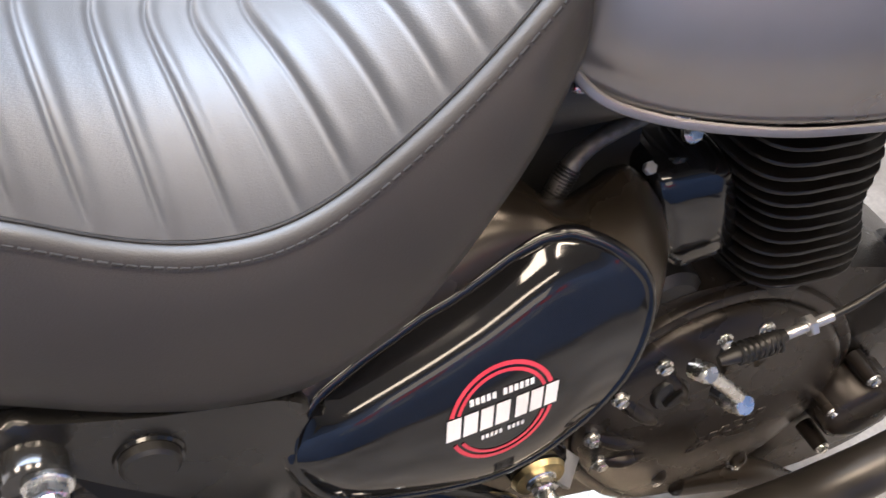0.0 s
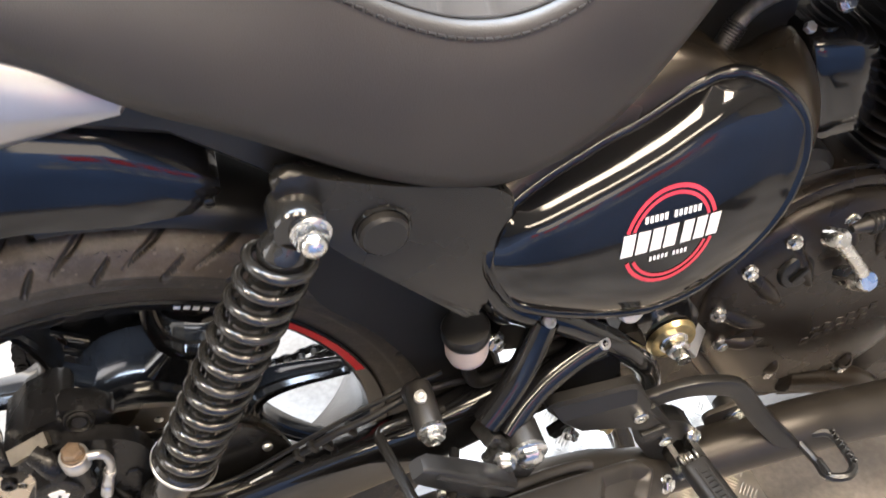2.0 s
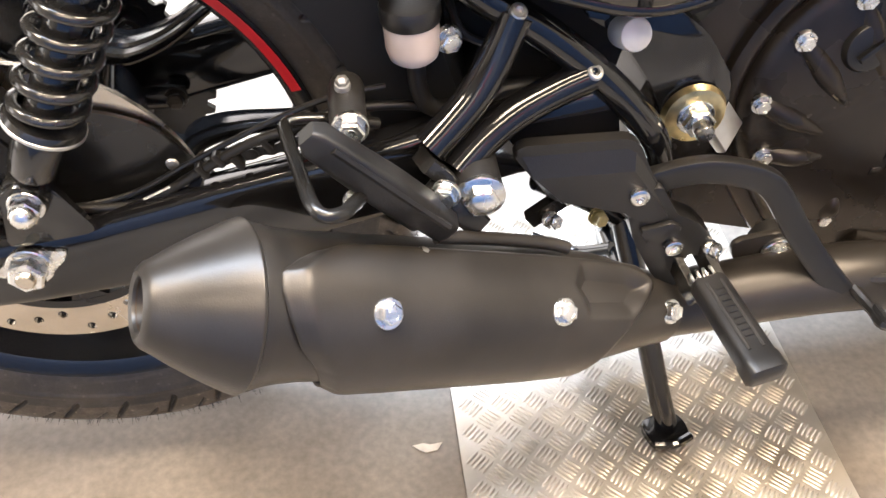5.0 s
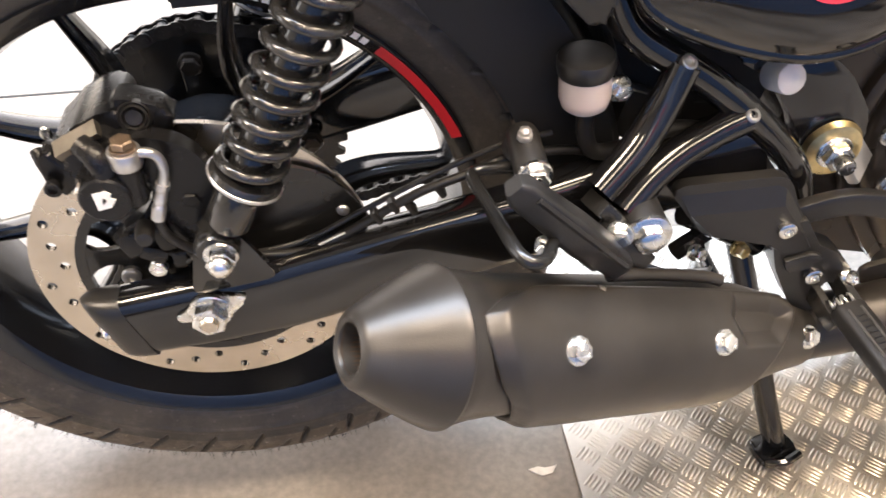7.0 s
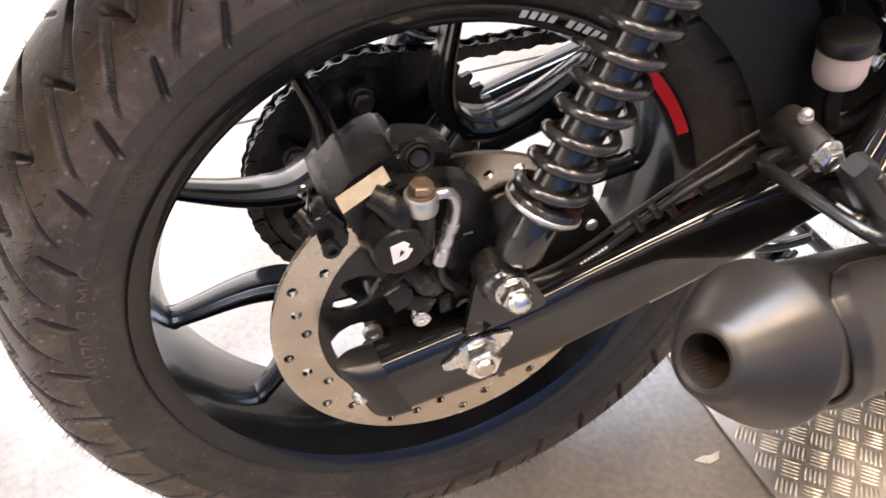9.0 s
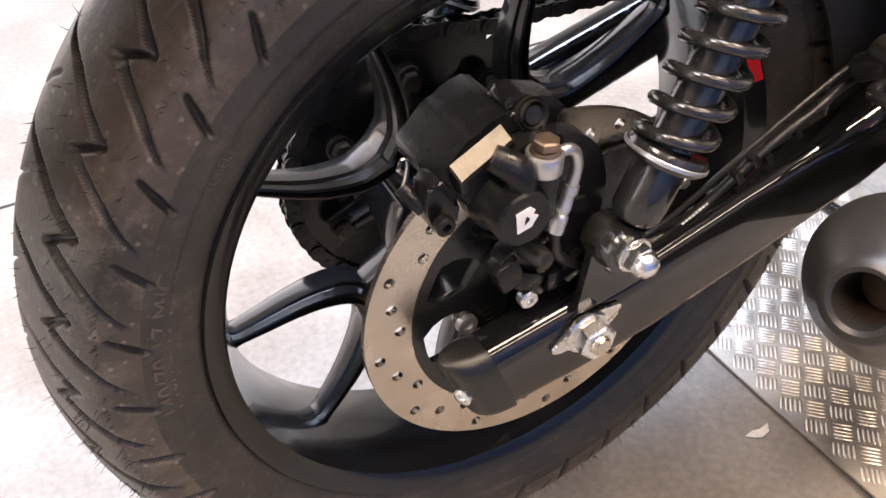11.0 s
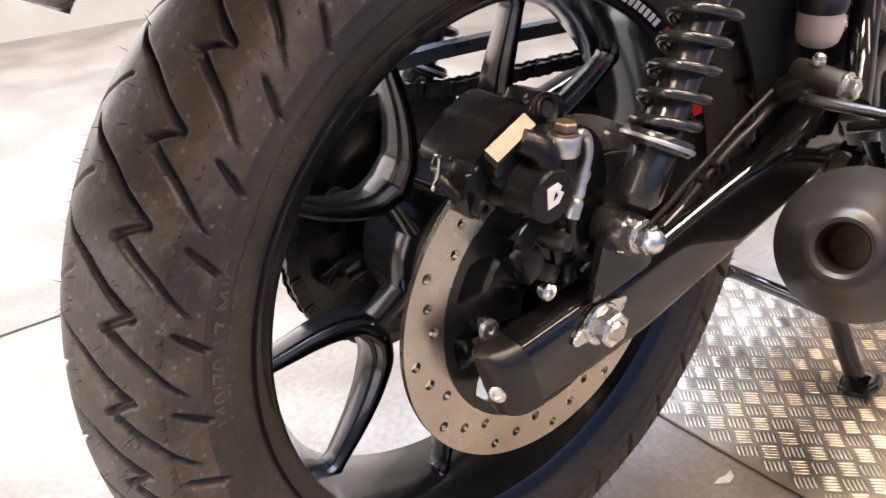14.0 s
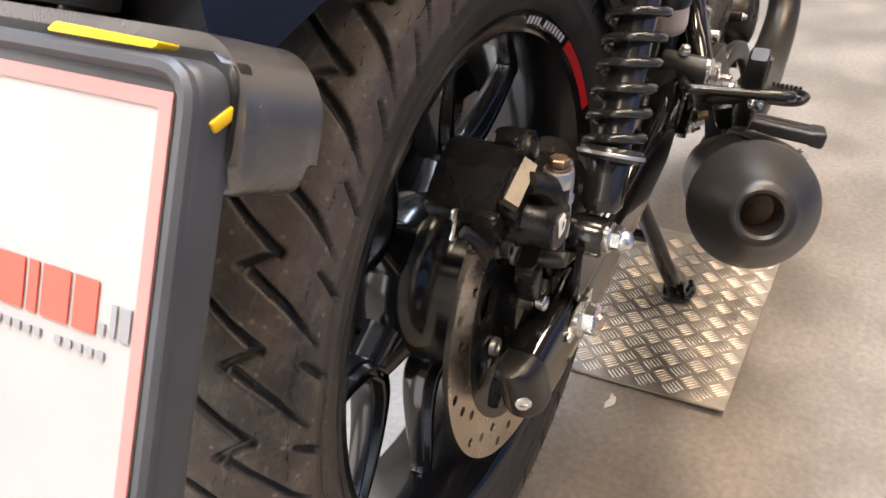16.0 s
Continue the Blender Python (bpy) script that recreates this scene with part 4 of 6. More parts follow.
def reach(x, z):
    """How far (x, z) lies from the panel's middle towards its rim: 0 to 1."""
    d = V((x, z, 0)) - PC
    if d.length < 1e-6:
        return 0.0
    best = 1e9
    for a, b in zip(LOOP, LOOP[1:] + LOOP[:1]):
        e, f = b - a, a - PC
        den = d.x * e.y - d.y * e.x
        if abs(den) < 1e-12:
            continue
        t, u = (f.x * e.y - f.y * e.x) / den, (f.x * d.y - f.y * d.x) / den
        if t > 0 and -0.001 <= u <= 1.001:
            best = min(best, t)
    return min(1.0, 1 / best)


UPPER_EDGE = [V((a, b, 0)) for a, b in PANEL[1:11]]


def edge_gap(x, z):
    """Distance of (x, z) from the panel's upper edge."""
    p, best = V((x, z, 0)), 1.0
    for a, b in zip(UPPER_EDGE, UPPER_EDGE[1:]):
        e = b - a
        t = min(1.0, max(0.0, (p - a).dot(e) / e.length_squared))
        best = min(best, (p - a - e * t).length)
    return best


def panel_y(x, z, s=None):
    s = reach(x, z) if s is None else s
    shoulder = lerp(x, [0.30, 0.33, 0.40, 0.47, 0.51, 0.54], [0.004, 0.014, 0.018, 0.014, 0.008, 0.0]) * max(0.0, 1 - edge_gap(x, z) / 0.017) ** 2
    turn_in = 0.010 * s ** 6 * lerp(x, [0.50, 0.55], [1.0, 0.1])
    return shoulder - 0.1350 + 0.075 * (x - 0.42) + 0.15 * (z - 0.62) + 0.7 * max(0.0, z - 0.62) ** 2 + 0.004 * s ** 2 + turn_in


bm = bmesh.new()
rows = []
for s in (1.0, 0.995, 0.975, 0.94, 0.89, 0.82, 0.72, 0.6, 0.45, 0.3, 0.15, 0.02):
    rows.append([V((q.x, panel_y(q.x, q.y, s) + (0.012 if s == 1.0 else 0), q.y)) for q in (PC + (p - PC) * s for p in LOOP)])
rings(bm, rows, True, False, True)
panel = part("side_panel", bm, M_GLOSS, bike, "gloss black domed side panel with a round badge", 60)
# badge: double red ring, white bars for its lettering
BC = (0.4405, 0.632)


def on_panel(x, z, lift=0.0005):
    return V((x, panel_y(x, z) - lift, z))


def ring_print(r0, r1, a0, a1, name, material, label, parent):
    bm = bmesh.new()
    n = 40
    rows = [[on_panel(BC[0] + r * math.cos(radians(a0 + (a1 - a0) * i / n)), BC[1] + r * 1.09 * math.sin(radians(a0 + (a1 - a0) * i / n))) for i in range(n + 1)] for r in (r0, r1)]
    rings(bm, rows, ring=False)
    return part(name, bm, material, parent, label)


ring_print(0.0372, 0.0404, 16, 164, "badge", M_PINK, "red ring badge with white lettering bars", panel)
ring_print(0.0325, 0.0352, 18, 162, "badge_ring", M_PINK, "red ring", panel)
ring_print(0.0372, 0.0404, 203, 344, "badge_ring", M_PINK, "red ring", panel)
ring_print(0.0325, 0.0352, 207, 340, "badge_ring", M_PINK, "red ring", panel)
# lettering bars of the badge
def bar(x0, x1, z0, z1, name="badge_bar", material=M_WHITE, lean=0.0, parent=None):
    bm = bmesh.new()
    n = 4
    rows = [[on_panel(x0 + (x1 - x0) * i / n + lean * (z - z0), z, 0.0009) for i in range(n + 1)] for z in (z0, (z0 + z1) / 2, z1)]
    rings(bm, rows, ring=False)
    return part(name, bm, material, parent or panel)


for a, w in ((0.000, 0.0105), (0.0125, 0.0105), (0.025, 0.0095), (0.0365, 0.0105), (0.0515, 0.0095), (0.063, 0.0095), (0.0745, 0.0100)):
    x0 = BC[0] - 0.0425 + a
    bar(x0, x0 + w, 0.6225, 0.6425, lean=0.08)
for i in range(12):
    if i != 5:
        bar(BC[0] - 0.024 + i * 0.0041, BC[0] - 0.021 + i * 0.0041, 0.6485, 0.6545)
for i in range(10):
    if i != 5:
        bar(BC[0] - 0.0165 + i * 0.0034, BC[0] - 0.0142 + i * 0.0034, 0.6125, 0.6168)

# satin cover above the panel: it leans in under the seat and dips round the hose
COVER_IN = [(0.296, 0.640), (0.304, 0.654), (0.321, 0.670), (0.356, 0.684), (0.398, 0.698), (0.430, 0.709), (0.463, 0.724), (0.485, 0.731), (0.506, 0.731), (0.519, 0.727), (0.534, 0.718), (0.549, 0.701), (0.555, 0.685), (0.557, 0.668), (0.554, 0.645), (0.548, 0.625)]
COVER_OUT = [(0.262, -0.100, 0.662), (0.280, -0.098, 0.678), (0.312, -0.092, 0.692), (0.350, -0.086, 0.706), (0.388, -0.070, 0.730), (0.420, -0.058, 0.750), (0.450, -0.042, 0.760), (0.480, -0.028, 0.752), (0.503, -0.042, 0.734), (0.522, -0.046, 0.730), (0.546, -0.042, 0.734), (0.574, -0.032, 0.734),
             (0.596, -0.040, 0.708), (0.606, -0.050, 0.682), (0.600, -0.064, 0.655), (0.588, -0.076, 0.634)]
inner_line = curve_points([(a, panel_y(a, b, 1.0) + 0.002, b) for a, b in COVER_IN], 6)
outer_line = curve_points(COVER_OUT, 6)
bm = bmesh.new()
rows = []
for f, lift_ in ((-0.06, -0.007), (0.0, -0.001), (0.05, 0.0022), (0.12, 0.0040), (0.25, 0.0052), (0.4, 0.0056), (0.55, 0.0050), (0.7, 0.0036), (0.85, 0.0016), (0.95, 0.0), (1.0, -0.0018), (1.02, -0.005), (1.0, -0.014)):
    row = []
    for a, b in zip(inner_line, outer_line):
        d = b - a
        out_way = V((0.15, -0.75, 0.65)).normalized()
        row.append(a + d * f + out_way * lift_ * min(1.6, d.length / 0.030))
    rows.append(row)
rings(bm, rows, False, False, False)
cover = part("side_cover", bm, M_COVERPAINT, bike, "satin bronze-black side cover round the panel", 60)
md = cover.modifiers.new("thickness", "SOLIDIFY")
md.thickness = 0.002
# gloss rim round the panel
bm = bmesh.new()
tube(bm, [V((PC.x + (p.x - PC.x) * 1.012, panel_y(p.x, p.y, 1.0) + 0.004, PC.y + (p.y - PC.y) * 1.015)) for p in LOOP[::2]], 0.0058, 10, 2, True)
part("panel_rim", bm, M_GLOSS, panel, "gloss black rim round the panel")

# mount plate with round plug, from the seat rail to the frame tube
MOUNT = [(0.150, 0.745), (0.165, 0.752), (0.182, 0.742), (0.232, 0.724), (0.300, 0.708), (0.318, 0.690), (0.300, 0.660), (0.298, 0.585), (0.286, 0.574), (0.240, 0.622), (0.196, 0.668), (0.178, 0.690), (0.158, 0.716)]
bm = plate(MOUNT, -0.112, 0.014, 0.005, 0.012, 3)
# satin black, not the cover's bronze: its upright face's shade is in the colour
mount = part("mount_plate", bm, M_SATIN, bike, "satin black shock mount plate, darkened for its shaded face", 45)
part("round_plug", turned([(0.0001, 0.009), (0.0150, 0.009), (0.0172, 0.007), (0.0178, 0.0), (0.0001, 0.0)], aim((0.2195, -0.1265, 0.690), RIGHT), 32), M_PLASTIC, mount, "round black plastic plug")
bm = bmesh.new()
tube(bm, [polar_ for polar_ in (V((0.2195 + 0.0185 * math.cos(a), -0.1265, 0.690 + 0.0185 * math.sin(a))) for a in np.linspace(0, 2 * math.pi, 24, endpoint=False))], 0.0022, 6, 1, True)
part("plug_rim", bm, M_GLOSS, mount)

# frame tubes
def pipe(name, pts, r, material=M_GLOSS, label="", parent=bike, seg=14, steps=6):
    bm = bmesh.new()
    tube(bm, pts, r, seg, steps)
    return part(name, bm, material, parent, label)


pipe("frame_tube", [(0.302, -0.100, 0.70), (0.300, -0.104, 0.640), (0.304, -0.105, 0.590), (0.322, -0.105, 0.558), (0.378, -0.105, 0.519), (0.426, -0.105, 0.478), (0.462, -0.104, 0.438), (0.480, -0.100, 0.405), (0.49, -0.095, 0.36)], 0.0125, label="gloss black frame tube")
pipe("frame_tube", [(0.302, 0.100, 0.70), (0.300, 0.104, 0.640), (0.304, 0.105, 0.590), (0.322, 0.105, 0.558), (0.378, 0.105, 0.519), (0.426, 0.105, 0.478), (0.462, 0.104, 0.438), (0.480, 0.100, 0.405), (0.49, 0.095, 0.36)], 0.0125, label="gloss black frame tube")
pipe("frame_tube", [(0.10, -0.085, 0.80), (0.20, -0.088, 0.745), (0.30, -0.080, 0.690), (0.42, -0.040, 0.735), (0.52, -0.020, 0.80), (0.70, -0.015, 0.83)], 0.012, label="black upper frame tube")
pipe("frame_tube", [(0.10, 0.085, 0.80), (0.20, 0.088, 0.745), (0.30, 0.080, 0.690), (0.42, 0.040, 0.735), (0.52, 0.020, 0.80), (0.70, 0.015, 0.83)], 0.012, label="black upper frame tube")
# flattened pillion-peg hanger of two bent tubes
pipe("hanger_tube", [(0.356, -0.112, 0.537), (0.346, -0.118, 0.514), (0.332, -0.127, 0.492), (0.315, -0.137, 0.475), (0.296, -0.147, 0.459)], 0.0125, label="gloss black peg hanger tube")
pipe("hanger_tube", [(0.414, -0.110, 0.487), (0.390, -0.114, 0.479), (0.360, -0.123, 0.468), (0.337, -0.134, 0.456), (0.315, -0.148, 0.439)], 0.0125, label="gloss black peg hanger tube")
for p in ((0.356, -0.117, 0.540), (0.413, -0.116, 0.491)):
    part("hanger_bolt", socket(p, (0.2, -0.6, 0.8), 0.006, 0.005), M_ALU, bike, "small steel cap screw")

# ---- rear mudguards and tail ----
bm = bmesh.new()
rows = []
for i in range(31):
    a = 8 + i * 82 / 30
    sec = [(-0.078, -0.012), (-0.078, 0.0), (-0.070, 0.008), (-0.03, 0.012), (0.03, 0.012), (0.070, 0.008), (0.078, 0.0), (0.078, -0.012), (0.072, -0.006), (0.03, 0.007), (-0.03, 0.007), (-0.072, -0.006)]
    rows.append([polar(0.335 + dr, a, y) for y, dr in sec])
rings(bm, rows)
inner = part("inner_mudguard", bm, M_PLASTIC, bike, "black plastic inner mudguard", 50)
# added dark sheets over the tyre's front flanks, in place of its shade
for s in (-1, 1):
    bm = bmesh.new()
    rows = []
    for i in range(19):
        a = 8 + i * 54 / 18
        low = 0.270 + 0.058 * max(0.0, (a - 46) / 16) ** 2
        rows.append([polar(r, a, s * y) for r, y in ((0.336, 0.078), (0.336, 0.081), (low, 0.0815), (low, 0.0785))])
    rings(bm, rows)
    part("tyre_shade_sheet", bm, M_DARK, inner, "dark sheet that stands in for shade on the tyre")
bm = bmesh.new()
rows = []
for x, zc, zt, w in ((0.122, 0.714, 0.722, 0.088), (0.100, 0.704, 0.745, 0.094), (0.06, 0.706, 0.772, 0.097), (0.0, 0.716, 0.790, 0.099), (-0.08, 0.716, 0.800, 0.099), (-0.16, 0.704, 0.795, 0.097), (-0.24, 0.684, 0.775, 0.092), (-0.30, 0.664, 0.745, 0.085)):
    half = [(w * 0.95, zc + 0.004), (w, zc), (w * 1.01, zc + 0.2 * (zt - zc)), (w * 0.985, zc + 0.6 * (zt - zc)), (w * 0.93, zc + 0.92 * (zt - zc)), (w * 0.80, zt + 0.006), (w * 0.4, zt + 0.016)]
    rows.append([V((x, -a, z)) for a, z in half] + [V((x, a, z)) for a, z in half[::-1]])
rings(bm, rows, True)
fender = part("rear_mudguard", bm, M_GLOSS, bike, "gloss black rear mudguard", 50)
part("mudguard_screw", socket((0.113, -0.0945, 0.712), RIGHT, 0.004, 0.002), M_SATIN, fender)
# dark tray between seat and mudguard
bm = bmesh.new()
rows = []
for x, z0, z1, w in ((0.30, 0.690, 0.735, 0.098), (0.22, 0.706, 0.752, 0.102), (0.16, 0.722, 0.785, 0.104), (0.10, 0.770, 0.815, 0.104), (0.0, 0.80, 0.860, 0.106), (-0.15, 0.81, 0.88, 0.10), (-0.30, 0.82, 0.89, 0.08)):
    rows.append([V((x, a * w, z)) for a, z in ((-0.9, z0), (-1, z0 + 0.01), (-1, z1), (1, z1), (1, z0 + 0.01), (0.9, z0))])
rings(bm, rows)
part("seat_tray", bm, M_PLASTIC, bike, "black plastic tray under the seat", 40)
bm = bmesh.new()
rows = []
for x, z0, z1, w in ((0.086, 0.808, 0.816, 0.112), (0.080, 0.803, 0.824, 0.120), (0.05, 0.799, 0.843, 0.124), (0.01, 0.793, 0.860, 0.126), (-0.08, 0.786, 0.884, 0.124), (-0.18, 0.790, 0.895, 0.112), (-0.30, 0.80, 0.900, 0.09)):
    h = z1 - z0
    half = [(0.80, z0), (0.95, z0 + 0.03 * h), (1.0, z0 + 0.15 * h), (1.01, z0 + 0.4 * h), (0.975, z0 + 0.7 * h), (0.92, z0 + 0.93 * h), (0.85, z1)]
    rows.append([V((x, -a * w, z)) for a, z in half] + [V((x, a * w, z)) for a, z in half[::-1]])
rings(bm, rows)
M_SILVER = surface("tail_silver_paint", (0.36, 0.36, 0.37), 0.34, 0.7, 0.06, 8, 900, 0.03, coat=0.3)
part("tail_cowl", bm, M_SILVER, bike, "satin silver tail cowl", 45)

# dark inside: airbox, battery case, gearbox flank
for nm, pts, y0, d in (("airbox", [(0.315, 0.50), (0.40, 0.47), (0.53, 0.52), (0.55, 0.66), (0.51, 0.692), (0.44, 0.685), (0.36, 0.665), (0.31, 0.64)], 0.07, 0.14),
                       ("battery_case", [(0.33, 0.44), (0.44, 0.42), (0.46, 0.52), (0.36, 0.56)], 0.06, 0.12)):
    part(nm, plate(pts, y0, d, 0.004, 0.015), M_DARK, bike, "black plastic case inside the frame")

# ---- engine ----
EC = (0.700, 0.405)
bm = plate([(0.47, 0.33), (0.50, 0.29), (0.66, 0.25), (0.90, 0.20), (1.02, 0.26), (1.02, 0.44), (0.90, 0.52), (0.79, 0.56), (0.66, 0.575), (0.58, 0.56), (0.53, 0.50), (0.48, 0.44)], 0.11, 0.15, 0.012, 0.03, 3)
engine = part("engine", bm, M_ENGINE, bike, "black air-cooled single-cylinder engine", 45)
m = side(EC[0], -0.040, EC[1])
ring_out = []
for i in range(72):
    a = radians(5 * i)
    r = 0.150 + 0.012 * math.cos(a - radians(118)) + (0.05 * max(0, math.cos(a - radians(-20))) ** 3) + (0.055 * max(0, math.cos(a - radians(-84))) ** 4)
    ring_out.append((r, a))


def disc_body(levels, name, material, label, parent):
    bm = bmesh.new()
    rows = [[m @ V(((r + dr) * k * math.cos(a), (r + dr) * k * math.sin(a), h)) for r, a in ring_out] for dr, k, h in levels]
    rings(bm, rows)
    return part(name, bm, material, parent, label, 40)


disc_body([(0, 1, -0.01), (0, 1, 0.004), (-0.002, 1, 0.008), (-0.010, 1, 0.0105), (-0.016, 1, 0.0085), (-0.02, 1, 0.002)], "crankcase_rim", M_ENGINE, "black crankcase rim", engine)
clutch = disc_body([(-0.016, 1, 0.0), (-0.016, 1, 0.010), (-0.020, 1, 0.016), (-0.028, 1, 0.0205), (-0.04, 0.95, 0.025), (-0.055, 0.86, 0.029), (-0.06, 0.5, 0.0315), (-0.06, 0.05, 0.032)], "clutch_cover", M_ENGINE, "satin black clutch cover", engine)
for x, z, dx, dz in ((0.594, 0.476, 0.052, -0.060), (0.632, 0.509, 0.040, -0.075), (0.574, 0.420, 0.060, -0.030), (0.590, 0.367, 0.05, 0.0), (0.690, 0.522, 0.012, -0.05), (0.735, 0.519, 0.0, -0.05), (0.668, 0.290, 0.0, 0.03), (0.775, 0.262, 0.0, 0.03)):
    # ribs that run from the screws into the dome
    bm = bmesh.new()
    tube(bm, [(x, -0.052, z), (x + dx * 0.5, -0.0655, z + dz * 0.5), (x + dx, -0.0665, z + dz)], [0.0105, 0.0100, 0.003], 12, 5)
    part("rib", bm, M_ENGINE, clutch)
    part("cover_screw", bolt((x, -0.0625, z), RIGHT, 0.0066, 0.005, 1.35), M_ZINC, clutch, "small zinc flange screw")
part("filler_cap", turned([(0.0001, 0.013), (0.015, 0.013), (0.0185, 0.012), (0.0205, 0.009), (0.0205, 0.0), (0.0001, 0.0)], aim((0.643, -0.060, 0.470), (0.05, -1, 0.15)), 28), M_PLASTIC, clutch, "round black oil filler cap")
bm = bmesh.new()
box(bm, aim((0.643, -0.075, 0.4715), (0.05, -1, 0.15)) @ pose(0, 0, 0, 0, 0, 40), 0.022, 0.005, 0.006, 0.0015)
part("filler_grip", bm, M_PLASTIC, clutch)
# embossed maker's mark as low bars
for k in range(2):
    for i in range(6):
        bm = bmesh.new()
        box(bm, side(0.700 + i * 0.013 - k * 0.008, -0.0718, 0.365 - k * 0.016 + i * 0.0042), 0.009, 0.009, 0.002, 0.0006)
        part("raised_mark", bm, M_ENGINE, clutch)
# round cover ahead and its screws
part("filter_cover", turned([(0.0001, 0.046), (0.030, 0.046), (0.040, 0.043), (0.046, 0.036), (0.048, 0.0), (0.0001, 0.0)], aim((0.905, -0.045, 0.33), RIGHT), 40), M_ENGINE, engine, "round black filter cover")
for x, z in ((0.866, 0.342), (0.933, 0.326), (0.882, 0.262), (0.90, 0.385)):
    bm = turned([(0.0001, 0.0), (0.011, 0.0), (0.0095, 0.034), (0.0001, 0.034)], aim((x, -0.045, z), RIGHT), 16)
    part("screw_boss", bm, M_ENGINE, engine)
    part("cover_screw", bolt((x, -0.079, z), RIGHT, 0.006, 0.004, 1.35), M_ZINC, engine, "small zinc flange screw")
bm = bmesh.new()
tube(bm, [(0.70, -0.058, 0.262), (0.80, -0.062, 0.225), (0.873, -0.070, 0.165)], [0.018, 0.020, 0.019], 16, 6)
part("lower_arm", bm, M_ENGINE, engine, "black lower engine bracket")
part("arm_bolt", bolt((0.873, -0.0895, 0.165), RIGHT, 0.0085, 0.006, 1.4), M_ZINC, engine, "zinc flange bolt")
bm = plate([(0.66, 0.27), (0.70, 0.20), (0.79, 0.172), (0.90, 0.142), (0.985, 0.150), (1.06, 0.20), (1.06, 0.46), (0.92, 0.50), (0.80, 0.42)], 0.03, 0.070, 0.010, 0.03, 3)
part("sump", bm, M_ENGINE, engine, "black engine sump casting", 45)
# clutch release lever and cable
lever = pipe("clutch_lever", [(0.638, -0.100, 0.549), (0.660, -0.101, 0.524), (0.688, -0.102, 0.490)], 0.0068, M_ZINC, "bright zinc clutch lever", seg=12)
part("lever_boss", turned([(0.0001, 0.012), (0.009, 0.012), (0.0115, 0.008), (0.0115, 0.0), (0.0125, -0.002), (0.0125, -0.010), (0.010, -0.03), (0.0001, -0.03)], aim((0.692, -0.101, 0.478), (0, -0.8, 0.6)), 20), M_ZINC, lever, "zinc lever boss")
part("lever_clevis", turned([(0.0001, 0.011), (0.007, 0.011), (0.009, 0.008), (0.009, -0.009), (0.0001, -0.009)], aim((0.637, -0.101, 0.549), (0.2, -0.8, 0.5)), 16), M_ZINC, lever, "zinc cable clevis")
pipe("cable_boot", [(0.652, -0.100, 0.555), (0.672, -0.100, 0.557), (0.700, -0.099, 0.559), (0.716, -0.098, 0.560)], [0.004, 0.0085, 0.0085, 0.006], M_SOFTRUBBER, "ribbed black cable boot")
bm = bmesh.new()
for i in range(8):
    tube(bm, [V((0.670 + i * 0.0055, -0.0995, 0.557)) + 0.009 * V((0, math.cos(a), math.sin(a))) for a in np.linspace(0, 2 * math.pi, 14, endpoint=False)], 0.0015, 5, 1, True)
part("boot_ribs", bm, M_SOFTRUBBER, lever)
pipe("cable_adjuster", [(0.715, -0.098, 0.560), (0.762, -0.097, 0.566)], 0.0048, M_ALU, "silver cable adjuster", steps=2)
part("adjuster_nut", bolt((0.735, -0.0975, 0.5625), (1, 0, 0.12), 0.010, 0.007, 0), M_ALU, bike, "silver lock nut")
pipe("clutch_cable", [(0.762, -0.097, 0.566), (0.80, -0.095, 0.578), (0.85, -0.09, 0.61), (0.90, -0.08, 0.70)], 0.0035, M_SOFTRUBBER, "black clutch cable")

# cylinder: stacked fins
bm = bmesh.new()
lathe(bm, [(0.0001, 0.55), (0.052, 0.55), (0.052, 0.80), (0.0001, 0.80)], pose(0.752, 0.0, 0.0), 40)
cylinder = part("cylinder", bm, M_FIN, engine, "black finned cylinder")
for i in range(13):
    z = 0.588 + i * 0.0142
    w, d = 0.062 + 0.004 * math.sin(i * 0.9), 0.074
    out_ = rounded([(-w, -d), (w, -d), (w, d), (-w, d)], 0.045, 7)
    bm = bmesh.new()
    prism(bm, out_, pose(0.750 - 0.003 * i, 0.0, z, 0, 4, 0), 0.0036, 0.0012, 2)
    part("fin", bm, M_FIN, cylinder)
bm = bmesh.new()
box(bm, pose(0.725, 0, 0.80), 0.15, 0.15, 0.05, 0.01)
part("cylinder_head", bm, M_FIN, engine, "black cylinder head")
# throttle body cover beside the head, with its rubber round cap below
bm = bmesh.new()
rows = []
for y, k, dz in ((0.030, 1.0, 0.0), (-0.016, 1.0, 0.0), (-0.028, 0.985, -0.001), (-0.036, 0.95, -0.003), (-0.041, 0.86, -0.006), (-0.0435, 0.6, -0.010), (-0.044, 0.25, -0.012)):
    c = V((0.640, 0.668, 0))
    rows.append([V((q.x, y, q.y + dz)) for q in (c + (p - c) * k for p in curve_points([(0.596, 0.718, 0), (0.624, 0.722, 0), (0.655, 0.718, 0), (0.668, 0.705, 0), (0.681, 0.665, 0), (0.690, 0.630, 0), (0.682, 0.619, 0), (0.655, 0.616, 0), (0.632, 0.616, 0), (0.612, 0.640, 0), (0.600, 0.680, 0)], 4, True))])
rings(bm, rows)
part("intake_cover", bm, M_GLOSS, bike, "gloss black intake cover", 50)
part("intake_clip", bolt((0.584, -0.037, 0.731), (0, -0.6, 0.8), 0.005, 0.006, 0), M_ALU, bike, "small steel clamp screw")
